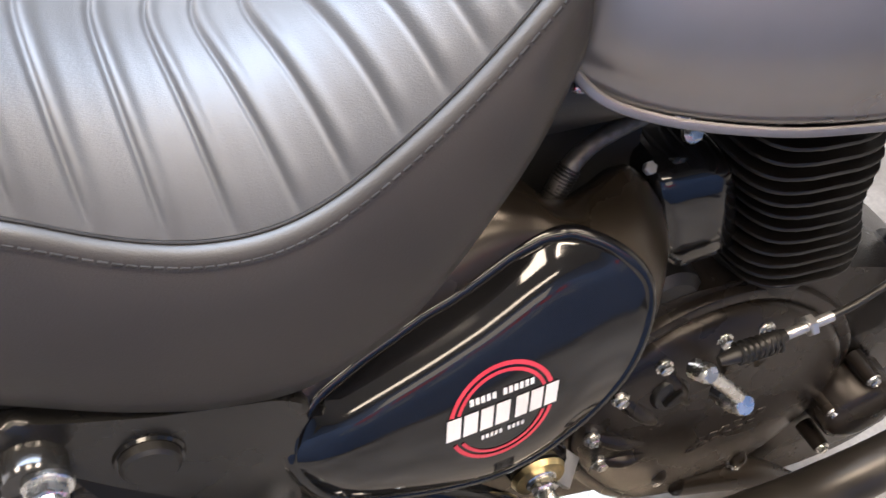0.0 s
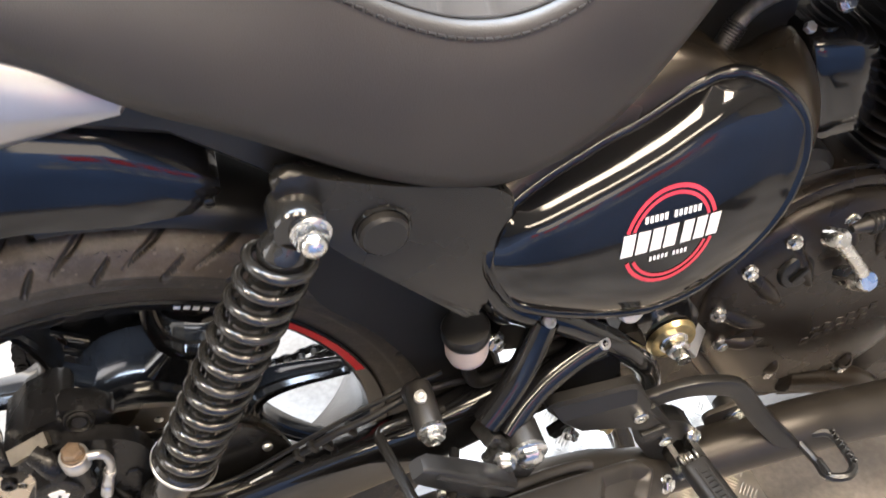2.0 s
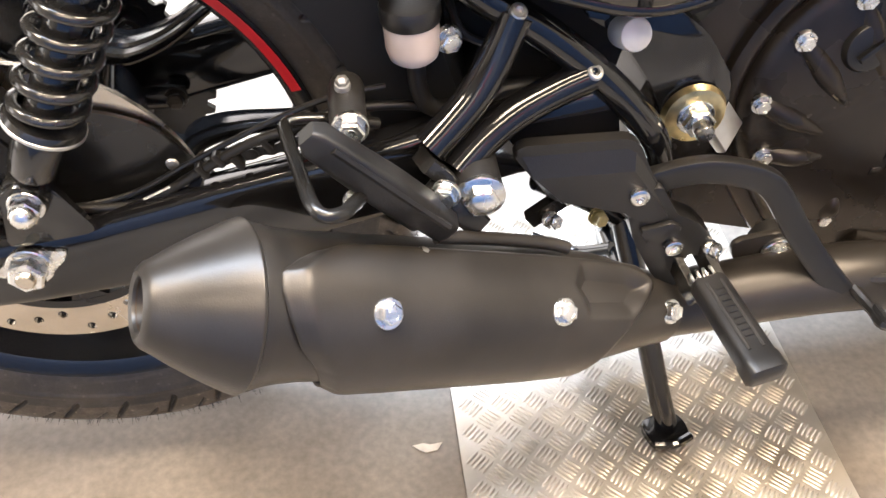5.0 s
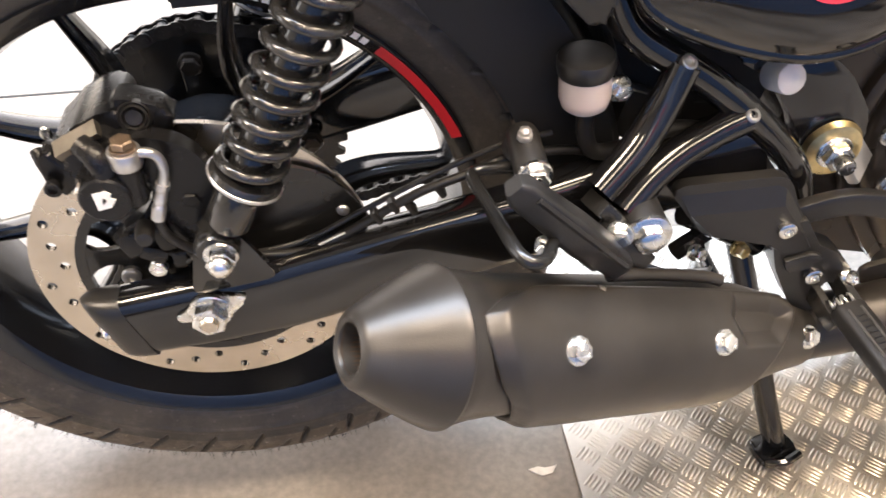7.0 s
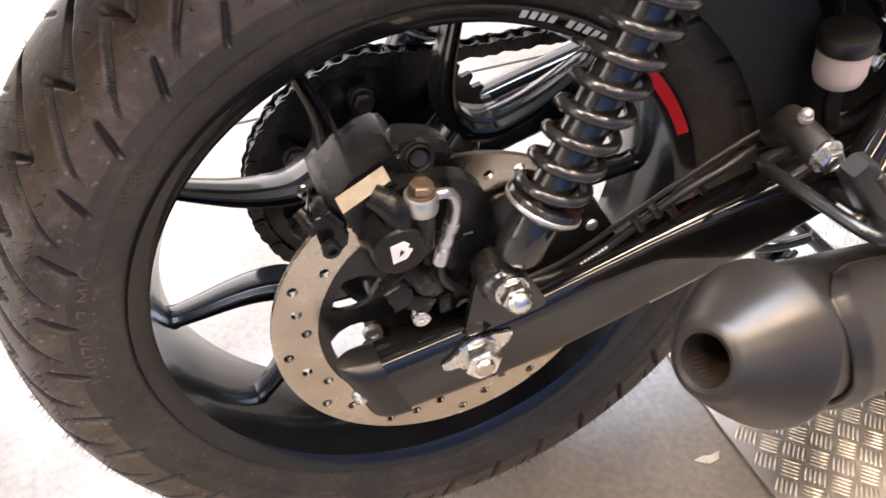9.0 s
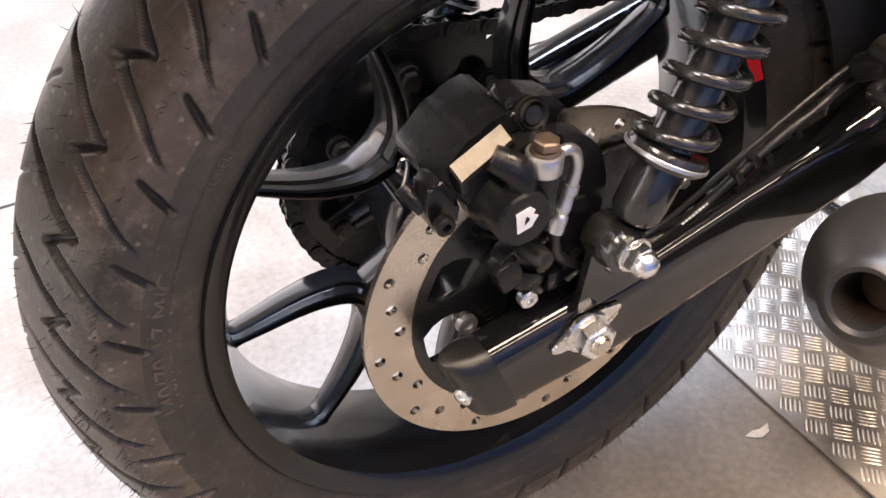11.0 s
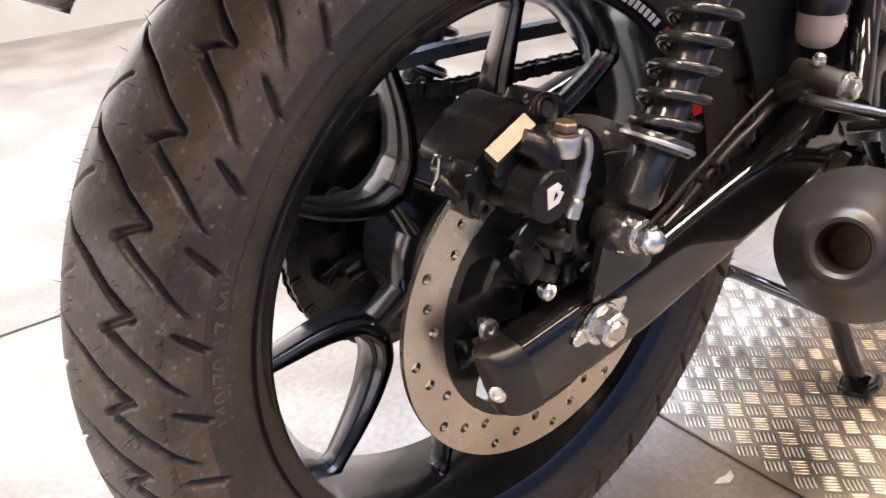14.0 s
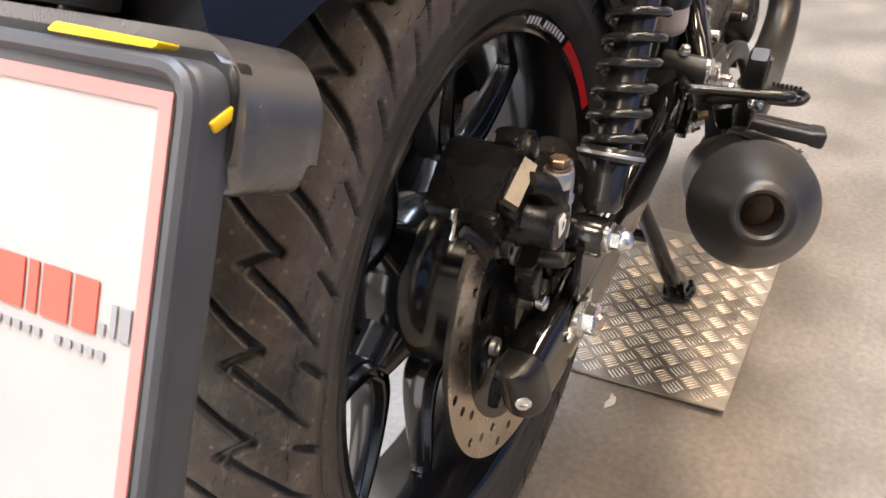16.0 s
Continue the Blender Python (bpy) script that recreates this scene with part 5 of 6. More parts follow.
part("rubber_cap", turned([(0.0001, 0.030), (0.026, 0.029), (0.034, 0.022), (0.036, 0.0), (0.0001, 0.0)], aim((0.640, -0.010, 0.562), RIGHT), 32), M_SOFTRUBBER, bike, "round black rubber cap")
for x, z in ((0.697, 0.549), (0.682, 0.546)):
    part("flange_screw", bolt((x, -0.012, z), (0.2, -0.8, 0.5), 0.0075, 0.007, 1.35), M_ZINC, engine, "zinc flange screw")
part("frame_screw", bolt((0.631, -0.018, 0.738), (0, -0.8, 0.6), 0.0065, 0.005, 1.3), M_ZINC, bike, "small zinc frame screw")
# breather hose and cable out of the cover's scoop
M_BRAID = surface("grey_braid", (0.10, 0.095, 0.09), 0.45, 0.6, 0.3, 120, 700, 0.3)
pipe("breather_boot", [(0.514, -0.028, 0.706), (0.518, -0.028, 0.722), (0.528, -0.024, 0.737), (0.544, -0.019, 0.748), (0.564, -0.016, 0.755), (0.600, -0.008, 0.758)], [0.0095, 0.0085, 0.0072, 0.0068, 0.0068, 0.0068], M_BRAID, "braided grey hose")
# added block that keeps the gap under the seat dark
bm = bmesh.new()
box(bm, pose(0.47, 0.030, 0.745), 0.26, 0.06, 0.15, 0.015)
part("dark_filler_block", bm, M_DARK, bike, "black filler block above the airbox")
bm = bmesh.new()
box(bm, pose(0.60, 0, 0.815), 0.34, 0.09, 0.07, 0.02)
part("tank_underside", bm, M_PLASTIC, bike, "black frame spine under the tank")
pipe("down_tube", [(0.98, 0.0, 0.90), (0.965, 0.0, 0.70), (0.95, 0.0, 0.45), (0.93, 0.0, 0.28)], 0.021, M_GLOSS, "gloss black frame down tube")
pipe("header_pipe", [(0.775, -0.02, 0.725), (0.84, -0.045, 0.725), (0.915, -0.075, 0.66), (0.965, -0.095, 0.55), (1.0, -0.105, 0.44), (1.02, -0.11, 0.38)], 0.024, M_MUFFLER, "matt black exhaust header pipe")
bm = bmesh.new()
for i in range(9):
    c = V((0.5175 + i * 0.0014, -0.0282 + i * 0.0005, 0.721 + i * 0.0021))
    mm = aim(c, (0.55, 0.18, 0.80))
    tube(bm, [mm @ V((0.0080 * math.cos(a), 0.0080 * math.sin(a), 0)) for a in np.linspace(0, 2 * math.pi, 12, endpoint=False)], 0.0010, 5, 1, True)
part("hose_ribs", bm, M_SOFTRUBBER, bike, "dark ribs on the hose")
for p in ((0.505, -0.062, 0.838), (0.575, -0.070, 0.806)):
    part("tank_screw", bolt(p, (0.1, -0.8, 0.5), 0.0042, 0.004, 1.2), M_ZINC, bike, "small zinc screw")

# lower frame bracket with the white cap and the pivot bolt
bm = plate([(0.405, 0.522), (0.440, 0.500), (0.472, 0.455), (0.490, 0.410), (0.530, 0.405), (0.536, 0.455), (0.505, 0.500), (0.465, 0.530)], -0.060, 0.024, 0.006, 0.012, 3)
bracket = part("frame_bracket", bm, M_GLOSS, bike, "gloss black frame bracket")
part("white_cap", turned([(0.0001, 0.004), (0.008, 0.0038), (0.0112, 0.0026), (0.0122, 0.0), (0.0122, -0.02), (0.0001, -0.02)], aim((0.4425, -0.104, 0.513), (0.1, -0.9, 0.35)), 30), surface("pale_cap_metal", (0.66, 0.63, 0.59), 0.45, 0.3, 0.05, 60, 500, 0.05), bracket, "pale metal round frame cap")
part("pivot_washer", turned([(0.0001, 0.003), (0.018, 0.003), (0.0235, 0.002), (0.026, -0.003), (0.0001, -0.003)], aim((0.507, -0.0885, 0.432), RIGHT), 36), M_YELLOWZINC, bracket, "yellow zinc washer")
part("pivot_nut", bolt((0.507, -0.0915, 0.432), RIGHT, 0.0125, 0.010, 1.2, 0.0, 10), M_ZINC, bracket, "zinc pivot nut")
part("pivot_end", turned([(0.0001, 0.024), (0.0065, 0.024), (0.0075, 0.022), (0.0075, 0.0), (0.0001, 0.0)], aim((0.507, -0.0915, 0.432), RIGHT), 16), M_ZINC, bracket, "threaded bolt end")
bm = bmesh.new()
box(bm, aim((0.535, -0.075, 0.415), (0.5, -0.7, 0.5)) @ pose(0, 0, 0, 0, 0, 25), 0.032, 0.040, 0.012, 0.003)
part("bright_bracket", bm, M_ALU, bike, "bright aluminium engine lug")

# ---- foot rests, brake pedal, stand ----
# rider's foot-rest plate: upper guard and lower leg
UPPER = [(0.356, 0.441), (0.364, 0.4475), (0.441, 0.4485), (0.450, 0.442), (0.4655, 0.410), (0.489, 0.374), (0.470, 0.366), (0.449, 0.373), (0.444, 0.379), (0.394, 0.394), (0.386, 0.399)]
bm = plate(UPPER, -0.126, 0.010, 0.003, 0.005, 3)
hanger = part("footrest_plate", bm, M_PLASTIC, bike, "satin black foot-rest plate")
# its face: a flat lower field and a facet that leans back towards the top edge
bm = bmesh.new()
low, high = [(0.373, 0.4215), (0.447, 0.4230), (0.470, 0.392), (0.480, 0.3760), (0.468, 0.3700), (0.4515, 0.3775), (0.446, 0.3825), (0.396, 0.3975)], [(0.361, 0.4425), (0.438, 0.4445), (0.4475, 0.4395)]
lo_v = [bm.verts.new((x, -0.1415, z)) for x, z in low]
hi_v = [bm.verts.new((x, -0.1345, z)) for x, z in high]
bm.faces.new(lo_v)
bm.faces.new((hi_v[0], hi_v[1], lo_v[1], lo_v[0]))
bm.faces.new((hi_v[1], hi_v[2], lo_v[1]))
edge_v = [bm.verts.new((x, -0.1345, z)) for x, z in ((0.469, 0.406), (0.4855, 0.3745), (0.470, 0.3665), (0.4495, 0.3735), (0.4445, 0.3795), (0.394, 0.3945), (0.3855, 0.3995))]
ring_v = [hi_v[2]] + edge_v + [hi_v[0]]
inner_v = [lo_v[1], lo_v[2], lo_v[3], lo_v[4], lo_v[5], lo_v[6], lo_v[7], lo_v[7], lo_v[0]]
for k in range(8):
    quad_ = [ring_v[k], ring_v[k + 1], inner_v[k + 1], inner_v[k]]
    bm.faces.new([v for n, v in enumerate(quad_) if v not in quad_[:n]])
part("plate_face", bm, M_PLASTIC, hanger, "satin black facetted plate face", 15)
LEG = [(0.449, 0.380), (0.462, 0.402), (0.471, 0.406), (0.489, 0.376), (0.508, 0.366), (0.522, 0.350), (0.532, 0.330), (0.540, 0.306), (0.533, 0.300), (0.522, 0.318), (0.512, 0.334), (0.503, 0.330), (0.506, 0.316), (0.502, 0.296), (0.494, 0.293), (0.476, 0.318), (0.457, 0.354)]
bm = plate(LEG, -0.120, 0.020, 0.003, 0.003, 3)
part("footrest_leg", bm, M_PLASTIC, hanger, "black cast foot-rest leg")
bm = plate([(0.460, 0.366), (0.484, 0.372), (0.494, 0.366), (0.484, 0.356), (0.466, 0.352)], -0.139, 0.006, 0.0025, 0.003, 2)
part("leg_boss", bm, M_PLASTIC, hanger, "raised boss on the leg")
for p in ((0.4535, -0.1425, 0.400), (0.4905, -0.1425, 0.345)):
    part("plate_bolt", socket(p, RIGHT, 0.0075, 0.004), M_ZINC, hanger, "zinc button bolt")
part("fork_bolt", bolt((0.523, -0.141, 0.338), (0.6, -0.7, 0.2), 0.0065, 0.006, 1.2), M_ZINC, hanger, "zinc pivot bolt")
bm = bmesh.new()
for o in (-0.011, 0.011):
    box(bm, aim(V((0.512, -0.152, 0.322)) + V((0.85, 0.1, 0.5)).normalized() * o, (0.25, -0.85, -0.35)), 0.007, 0.016, 0.040, 0.002)
part("fork", bm, M_SATIN, hanger, "black peg fork")
sp = spring(V((0.505, -0.158, 0.322)), V((0.524, -0.160, 0.333)), 0.005, 0.0012, 4, 6)
part("peg_spring", sp, M_ZINC, hanger, "small bright return spring")


def peg(root, end, w0, w1, thick, name, label, parent):
    """Rubber foot rest: tapered block, ribbed top, raised tip."""
    d = (end - root)
    u = V((0, 0, 1)).cross(d).normalized()
    n = d.cross(u).normalized()
    if n.z < 0:
        n = -n
    rows = []
    for f, k, t in ((0, 0.9, 0.85), (0.03, 1, 1), (0.80, 1, 1), (0.83, 1.06, 1.15), (0.97, 1.06, 1.25), (1.0, 0.9, 0.9)):
        w = (w0 + (w1 - w0) * f) * k
        p = root + d * f
        rows.append([p + u * w * a + n * thick * t * b for a, b in rounded([(-1, -1), (1, -1), (1, 1), (-1, 1)], 0.5, 3)])
    bm = bmesh.new()
    rings(bm, rows)
    ob = part(name, bm, M_SOFTRUBBER, parent, label, 50)
    for k in range(2):
        bm = bmesh.new()
        off = u * (w0 * (0.45 if k else -0.45))
        tube(bm, [root + d * 0.08 + off + n * thick, root + d * 0.76 + off + n * thick], 0.0018, 6, 1)
        part("peg_ridge", bm, M_SOFTRUBBER, ob)
    for i in range(9):
        f = 0.16 + i * 0.06
        bm = bmesh.new()
        tube(bm, [root + d * f - u * w0 * 0.28 + n * thick * 1.02, root + d * f + u * w0 * 0.28 + n * thick * 1.02], 0.0011, 5, 1)
        part("raised_mark", bm, M_SOFTRUBBER, ob)
    return ob


peg(V((0.514, -0.165, 0.327)), V((0.535, -0.252, 0.311)), 0.0140, 0.0150, 0.009, "footrest", "black rubber rider's foot rest", hanger)

# brake pedal: a bent flat bar that ends in a toothed loop
line = curve_points([(0.468, -0.128, 0.402), (0.490, -0.131, 0.411), (0.514, -0.133, 0.413), (0.546, -0.135, 0.405), (0.564, -0.137, 0.392), (0.588, -0.143, 0.357), (0.612, -0.151, 0.326), (0.636, -0.160, 0.299)], 6)
bm = bmesh.new()
rows = []
for i, p in enumerate(line):
    d = (line[min(i + 1, len(line) - 1)] - line[max(i - 1, 0)]).normalized()
    u = d.cross(V((0, 1, 0))).normalized()
    rows.append([p + u * 0.0108 * a + V((0, 1, 0)) * 0.006 * b for a, b in rounded([(-1, -1), (1, -1), (1, 1), (-1, 1)], 0.5, 3)])
rings(bm, rows)
pedal = part("brake_pedal", bm, M_PLASTIC, bike, "satin black brake pedal with toothed loop")
loop = [(0.645, -0.160, 0.302), (0.652, -0.188, 0.300), (0.650, -0.205, 0.304), (0.668, -0.212, 0.306), (0.684, -0.200, 0.305), (0.680, -0.165, 0.308), (0.660, -0.158, 0.306)]
pipe("pedal_loop", loop, 0.0048, M_PLASTIC, "black steel pedal loop", pedal, 8, 3)
for k in range(14):
    a = V(loop[1]).lerp(V(loop[2]), (k % 7) / 6) if k < 7 else V(loop[5]).lerp(V(loop[4]), (k % 7) / 6)
    bm = turned([(0.0001, 0.009), (0.0022, 0.0085), (0.003, 0.0), (0.0001, 0.0)], aim(a, UP), 6)
    part("tooth", bm, M_PLASTIC, pedal)
part("pedal_washer", turned([(0.0001, 0.002), (0.016, 0.002), (0.0172, 0.0), (0.0172, -0.022), (0.0001, -0.022)], aim((0.5995, -0.113, 0.302), RIGHT), 28), M_SOFTRUBBER, bike, "black rubber pipe mount")
part("pedal_bolt", bolt((0.5995, -0.116, 0.302), RIGHT, 0.0105, 0.006, 1.45), M_ZINC, bike, "zinc flange bolt")
bm = plate([(0.555, 0.316), (0.565, 0.29), (0.62, 0.268), (0.635, 0.276), (0.63, 0.30), (0.60, 0.325)], -0.108, 0.006, 0.002, 0.01)
part("pipe_lug", bm, M_MUFFLER, bike, "black exhaust pipe lug")

# pillion foot rest, folded, with its stub and wire guard
stub = part("pillion_mount", turned([(0.0001, 0.030), (0.007, 0.030), (0.0095, 0.027), (0.0102, 0.020), (0.0102, 0.0), (0.0001, 0.0)], aim((0.241, -0.112, 0.478), (-0.02, -0.8, 0.55)), 28), M_SOFTRUBBER, bike, "black rubber-bushed pillion mount")
bm = turned([(0.0001, -0.022), (0.0112, -0.022), (0.0122, -0.018), (0.0122, 0.018), (0.0112, 0.022), (0.0001, 0.022)], aim((0.243, -0.140, 0.492), (0.0, -0.99, -0.1)), 28)
part("pillion_bush", bm, M_SOFTRUBBER, stub, "black rubber bush")
part("bush_bolt", bolt((0.244, -0.162, 0.490), RIGHT, 0.0095, 0.007, 1.3), M_ZINC, stub, "zinc bush bolt")
part("bush_stud", bolt((0.241, -0.138, 0.5065), (0, -0.2, 1), 0.0045, 0.004, 1.2, 0.003), M_ALU, stub, "small capped stud")
bm = bmesh.new()
rows = []
a, b = V((0.219, -0.208, 0.521)), V((0.306, -0.188, 0.421))
d = b - a
u = d.cross(V((0, 1, 0))).normalized()
for f, w, t in ((0, 0.006, 0.007), (0.05, 0.0100, 0.009), (0.5, 0.0128, 0.0105), (0.80, 0.0128, 0.0105), (0.82, 0.0108, 0.0085), (0.97, 0.0100, 0.0085), (1.0, 0.007, 0.006)):
    rows.append([a + d * f + u * w * x + V((0, 1, 0)) * t * y for x, y in rounded([(-1, -1), (1, -1), (1, 1), (-1, 1)], 0.45, 3)])
rings(bm, rows)
pil = part("pillion_footrest", bm, M_SOFTRUBBER, bike, "black rubber pillion foot rest, folded", 45)
bm = bmesh.new()
tube(bm, [a + d * 0.12 + u * 0.006 - V((0, 0.0092, 0)), a + d * 0.92 + u * 0.0065 - V((0, 0.0096, 0))], 0.0026, 6, 1)
part("peg_ridge", bm, M_SOFTRUBBER, pil)
for p, r in (((0.304, -0.178, 0.444), 0.0085), ((0.243, -0.205, 0.466), 0.0055), ((0.286, -0.203, 0.414), 0.0045)):
    part("peg_pin", bolt(p, (-0.3, -0.9, 0.1), r, 0.006, 1.2), M_ZINC, pil, "zinc pivot pin")
bm = bmesh.new()
box(bm, aim((0.312, -0.168, 0.424), (0.2, -0.9, 0.2)) @ pose(0, 0, 0, 0, 0, -48), 0.050, 0.018, 0.020, 0.004)
box(bm, aim((0.305, -0.152, 0.440), (0.2, -0.9, 0.2)) @ pose(0, 0, 0, 0, 0, -48), 0.040, 0.012, 0.030, 0.003)
part("peg_bracket", bm, M_SATIN, pil, "black peg bracket")
part("hanger_boss", turned([(0.0001, 0.012), (0.0150, 0.012), (0.0165, 0.008), (0.0165, -0.028), (0.0001, -0.028)], aim((0.329, -0.158, 0.434), RIGHT), 28), M_SOFTRUBBER, bike, "black rubber silencer mount")
part("hanger_nut", bolt((0.329, -0.170, 0.433), RIGHT, 0.0125, 0.007, 1.4, 0.004), M_ZINC, bike, "large zinc silencer bolt")
pipe("wire_guard", [(0.262, -0.130, 0.470), (0.240, -0.140, 0.481), (0.212, -0.147, 0.488), (0.203, -0.152, 0.488), (0.204, -0.164, 0.488), (0.212, -0.200, 0.487), (0.219, -0.229, 0.486), (0.226, -0.238, 0.484), (0.236, -0.234, 0.481), (0.243, -0.220, 0.476), (0.254, -0.190, 0.464), (0.264, -0.162, 0.452)], 0.0046, M_SATIN, "black bent wire guard")
pipe("silencer_strap", [shield_point(z, a, -0.003) for z, a in ((0.185, 64), (0.215, 66), (0.25, 67), (0.285, 66), (0.30, 63))], 0.0050, M_MUFFLER, "black silencer strap")

# centre stand
stand = pipe("centre_stand", [(0.481, 0.020, 0.330), (0.5025, -0.006, 0.25), (0.529, -0.042, 0.15), (0.550, -0.070, 0.07), (0.564, -0.088, 0.020)], 0.0125, M_GLOSS, "gloss black tubular centre stand", bike, 16)
pipe("stand_leg", [(0.481, 0.080, 0.330), (0.5025, 0.096, 0.25), (0.529, 0.125, 0.15), (0.550, 0.155, 0.07), (0.564, 0.172, 0.020)], 0.0125, M_GLOSS, "black stand leg", stand, 16)
pipe("cross_bar", [(0.539, -0.055, 0.112), (0.539, 0.138, 0.112)], 0.009, M_GLOSS, "black cross bar", stand, 12, 2)
pipe("cross_bar", [(0.497, 0.0, 0.27), (0.497, 0.092, 0.27)], 0.011, M_GLOSS, "black cross bar", stand, 12, 2)
for fy in (-0.092, 0.172):
    bm = bmesh.new()
    prism(bm, rounded([(-0.020, -0.020), (0.020, -0.020), (0.026, 0.0), (0.020, 0.020), (-0.020, 0.020), (-0.024, 0)], 0.008, 4), pose(0.563, fy, 0.0072, 0, 0, 15), 0.008, 0.002)
    tube(bm, [(0.545, fy - 0.020, 0.017), (0.566, fy - 0.023, 0.019), (0.586, fy - 0.015, 0.020)], 0.005, 8, 4)
    part("stand_foot", bm, M_GLOSS, stand, "black stand foot plate")
pipe("stand_tang", [(0.535, 0.09, 0.12), (0.50, 0.12, 0.09), (0.45, 0.14, 0.10)], 0.008, M_GLOSS, "black foot tang", stand, 10)

# brake fluid reservoir on its bracket, hose and spring behind it
res = part("fluid_reservoir", turned([(0.0001, 0.0), (0.013, 0.0), (0.0165, 0.003), (0.0185, 0.010), (0.0185, 0.031), (0.0001, 0.031)], aim((0.290, -0.108, 0.506), (-0.07, -0.02, 1)), 32), M_FLUID, bike, "cloudy plastic brake fluid reservoir")
part("reservoir_cap", turned([(0.0195, 0.029), (0.0205, 0.033), (0.0205, 0.040), (0.0195, 0.0420), (0.015, 0.0428), (0.0001, 0.0425)], aim((0.290, -0.108, 0.506), (-0.07, -0.02, 1)), 32), M_PLASTIC, res, "black screw cap")
part("reservoir_screw", bolt((0.3125, -0.110, 0.520), (0.3, -0.9, 0), 0.0075, 0.006, 1.3), M_ZINC, res, "zinc bracket screw")
pipe("reservoir_hose", [(0.291, -0.108, 0.508), (0.293, -0.108, 0.482), (0.303, -0.106, 0.464), (0.330, -0.100, 0.462), (0.365, -0.094, 0.470), (0.40, -0.09, 0.462)], 0.0065, M_SOFTRUBBER, "black rubber fluid hose")
for i, (x, y, z) in enumerate(((0.315, -0.07, 0.535), (0.322, -0.055, 0.540), (0.330, -0.04, 0.545))):
    pipe("loom_wire", [(x - 0.01, y, z + 0.03), (x, y, z), (x + 0.012, y - 0.005, z - 0.03), (x + 0.035, y, z - 0.045)], 0.0032, M_CHROME if i == 1 else M_SOFTRUBBER, "thin wiring loom", seg=8)
part("return_spring", spring(V((0.325, -0.09, 0.448)), V((0.375, -0.09, 0.452)), 0.006, 0.0012, 14, 6), M_CHROME, bike, "fine bright return spring")
# master cylinder, links and small brackets above the silencer
pipe("master_cylinder", [(0.385, -0.105, 0.395), (0.425, -0.105, 0.372), (0.455, -0.105, 0.352)], 0.012, M_SATIN, "black brake master cylinder")
pipe("push_rod", [(0.455, -0.105, 0.352), (0.50, -0.110, 0.330)], 0.0045, M_ZINC, "zinc push rod", steps=2)
for i, (p, w) in enumerate((((0.405, -0.118, 0.385), (0.3, -0.9, 0.2)), ((0.432, -0.120, 0.362), (0.3, -0.9, 0.2)), ((0.395, -0.12, 0.362), (0.4, -0.8, 0.3)), ((0.47, -0.125, 0.35), (0.2, -0.9, 0.3)))):
    part("linkage_screw", bolt(p, w, 0.006, 0.007, 1.2), (M_ZINC, M_YELLOWZINC)[i % 2], bike, "small plated linkage screw")
bm = bmesh.new()
box(bm, pose(0.418, -0.10, 0.378, 20, 30, 10), 0.05, 0.016, 0.02, 0.003)
box(bm, pose(0.398, -0.112, 0.372, 0, 50, 0), 0.012, 0.01, 0.05, 0.002)
part("linkage_bracket", bm, M_SATIN, bike, "black linkage bracket")

# ---- rear brake caliper ----
CAL = side(-0.064, -0.095, 0.497) @ pose(0, 0, 0, 0, 0, 17)      # local x forward along the caliper, y up, z outward


bm = plate([(-0.084, 0.4965), (-0.074, 0.5045), (-0.062, 0.516), (-0.056, 0.5175), (-0.047, 0.5230), (-0.033, 0.526), (-0.025, 0.517), (-0.028, 0.507), (-0.067, 0.478), (-0.080, 0.484)], -0.044, 0.053, 0.003, 0.003, 2)
caliper = part("brake_caliper", bm, M_CALIPER, bike, "black twin-piston brake caliper", 35)
bm = plate([(-0.0735, 0.4955), (-0.0475, 0.5175), (-0.034, 0.512), (-0.031, 0.482), (-0.050, 0.466), (-0.072, 0.486)], -0.085, 0.025, 0.004, 0.006, 3)
part("caliper_body", bm, M_CALIPER, caliper, "black sloping piston body", 35)
bm = plate([(-0.036, 0.531), (-0.026, 0.533), (0.002, 0.523), (0.006, 0.509), (-0.016, 0.503), (-0.034, 0.512)], -0.074, 0.021, 0.005, 0.007, 3)
part("pin_lug", bm, M_CALIPER, caliper, "black cast slide-pin lug", 35)
bm = plate([(-0.090, 0.498), (-0.083, 0.501), (-0.070, 0.482), (-0.074, 0.463), (-0.087, 0.462), (-0.092, 0.480)], -0.084, 0.018, 0.004, 0.005, 2)
part("pad_carrier", bm, M_CALIPER, caliper, "black pad carrier", 35)
bm = bmesh.new()
quad = [V((-0.0770, -0.1030, 0.5085)), V((-0.0450, -0.1040, 0.5250)), V((-0.0428, -0.1125, 0.5190)), V((-0.0748, -0.1125, 0.5025))]
rings(bm, [[q + V((0.002, 0.003, -0.006)) for q in quad], quad])
part("machined_face", bm, surface("machined_gold_face", (0.21, 0.19, 0.16), 0.50, 1.0, 0.15, 60, 900, 0.2), caliper, "bare machined metal face")
cap = aim((-0.0455, -0.113, 0.477), RIGHT)
part("piston_housing", turned([(0.0001, 0.0195), (0.0165, 0.0195), (0.0180, 0.0180), (0.0180, 0.004), (0.0215, -0.004), (0.0215, -0.02), (0.0001, -0.02)], cap, 36), M_CALIPER, caliper, "round black piston housing")
bm = bmesh.new()
mk = side(-0.0455, -0.1328, 0.478) @ pose(0, 0, 0, 0, 0, 12)
prism(bm, [(-0.0075, -0.0065), (0.002, -0.0065), (0.0075, -0.001), (0.0045, 0.0015), (0.0065, 0.004), (0.004, 0.0075), (-0.0055, 0.0075)], mk, 0.0007)
part("white_mark", bm, M_WHITE, caliper, "white printed maker's shape")
bm = bmesh.new()
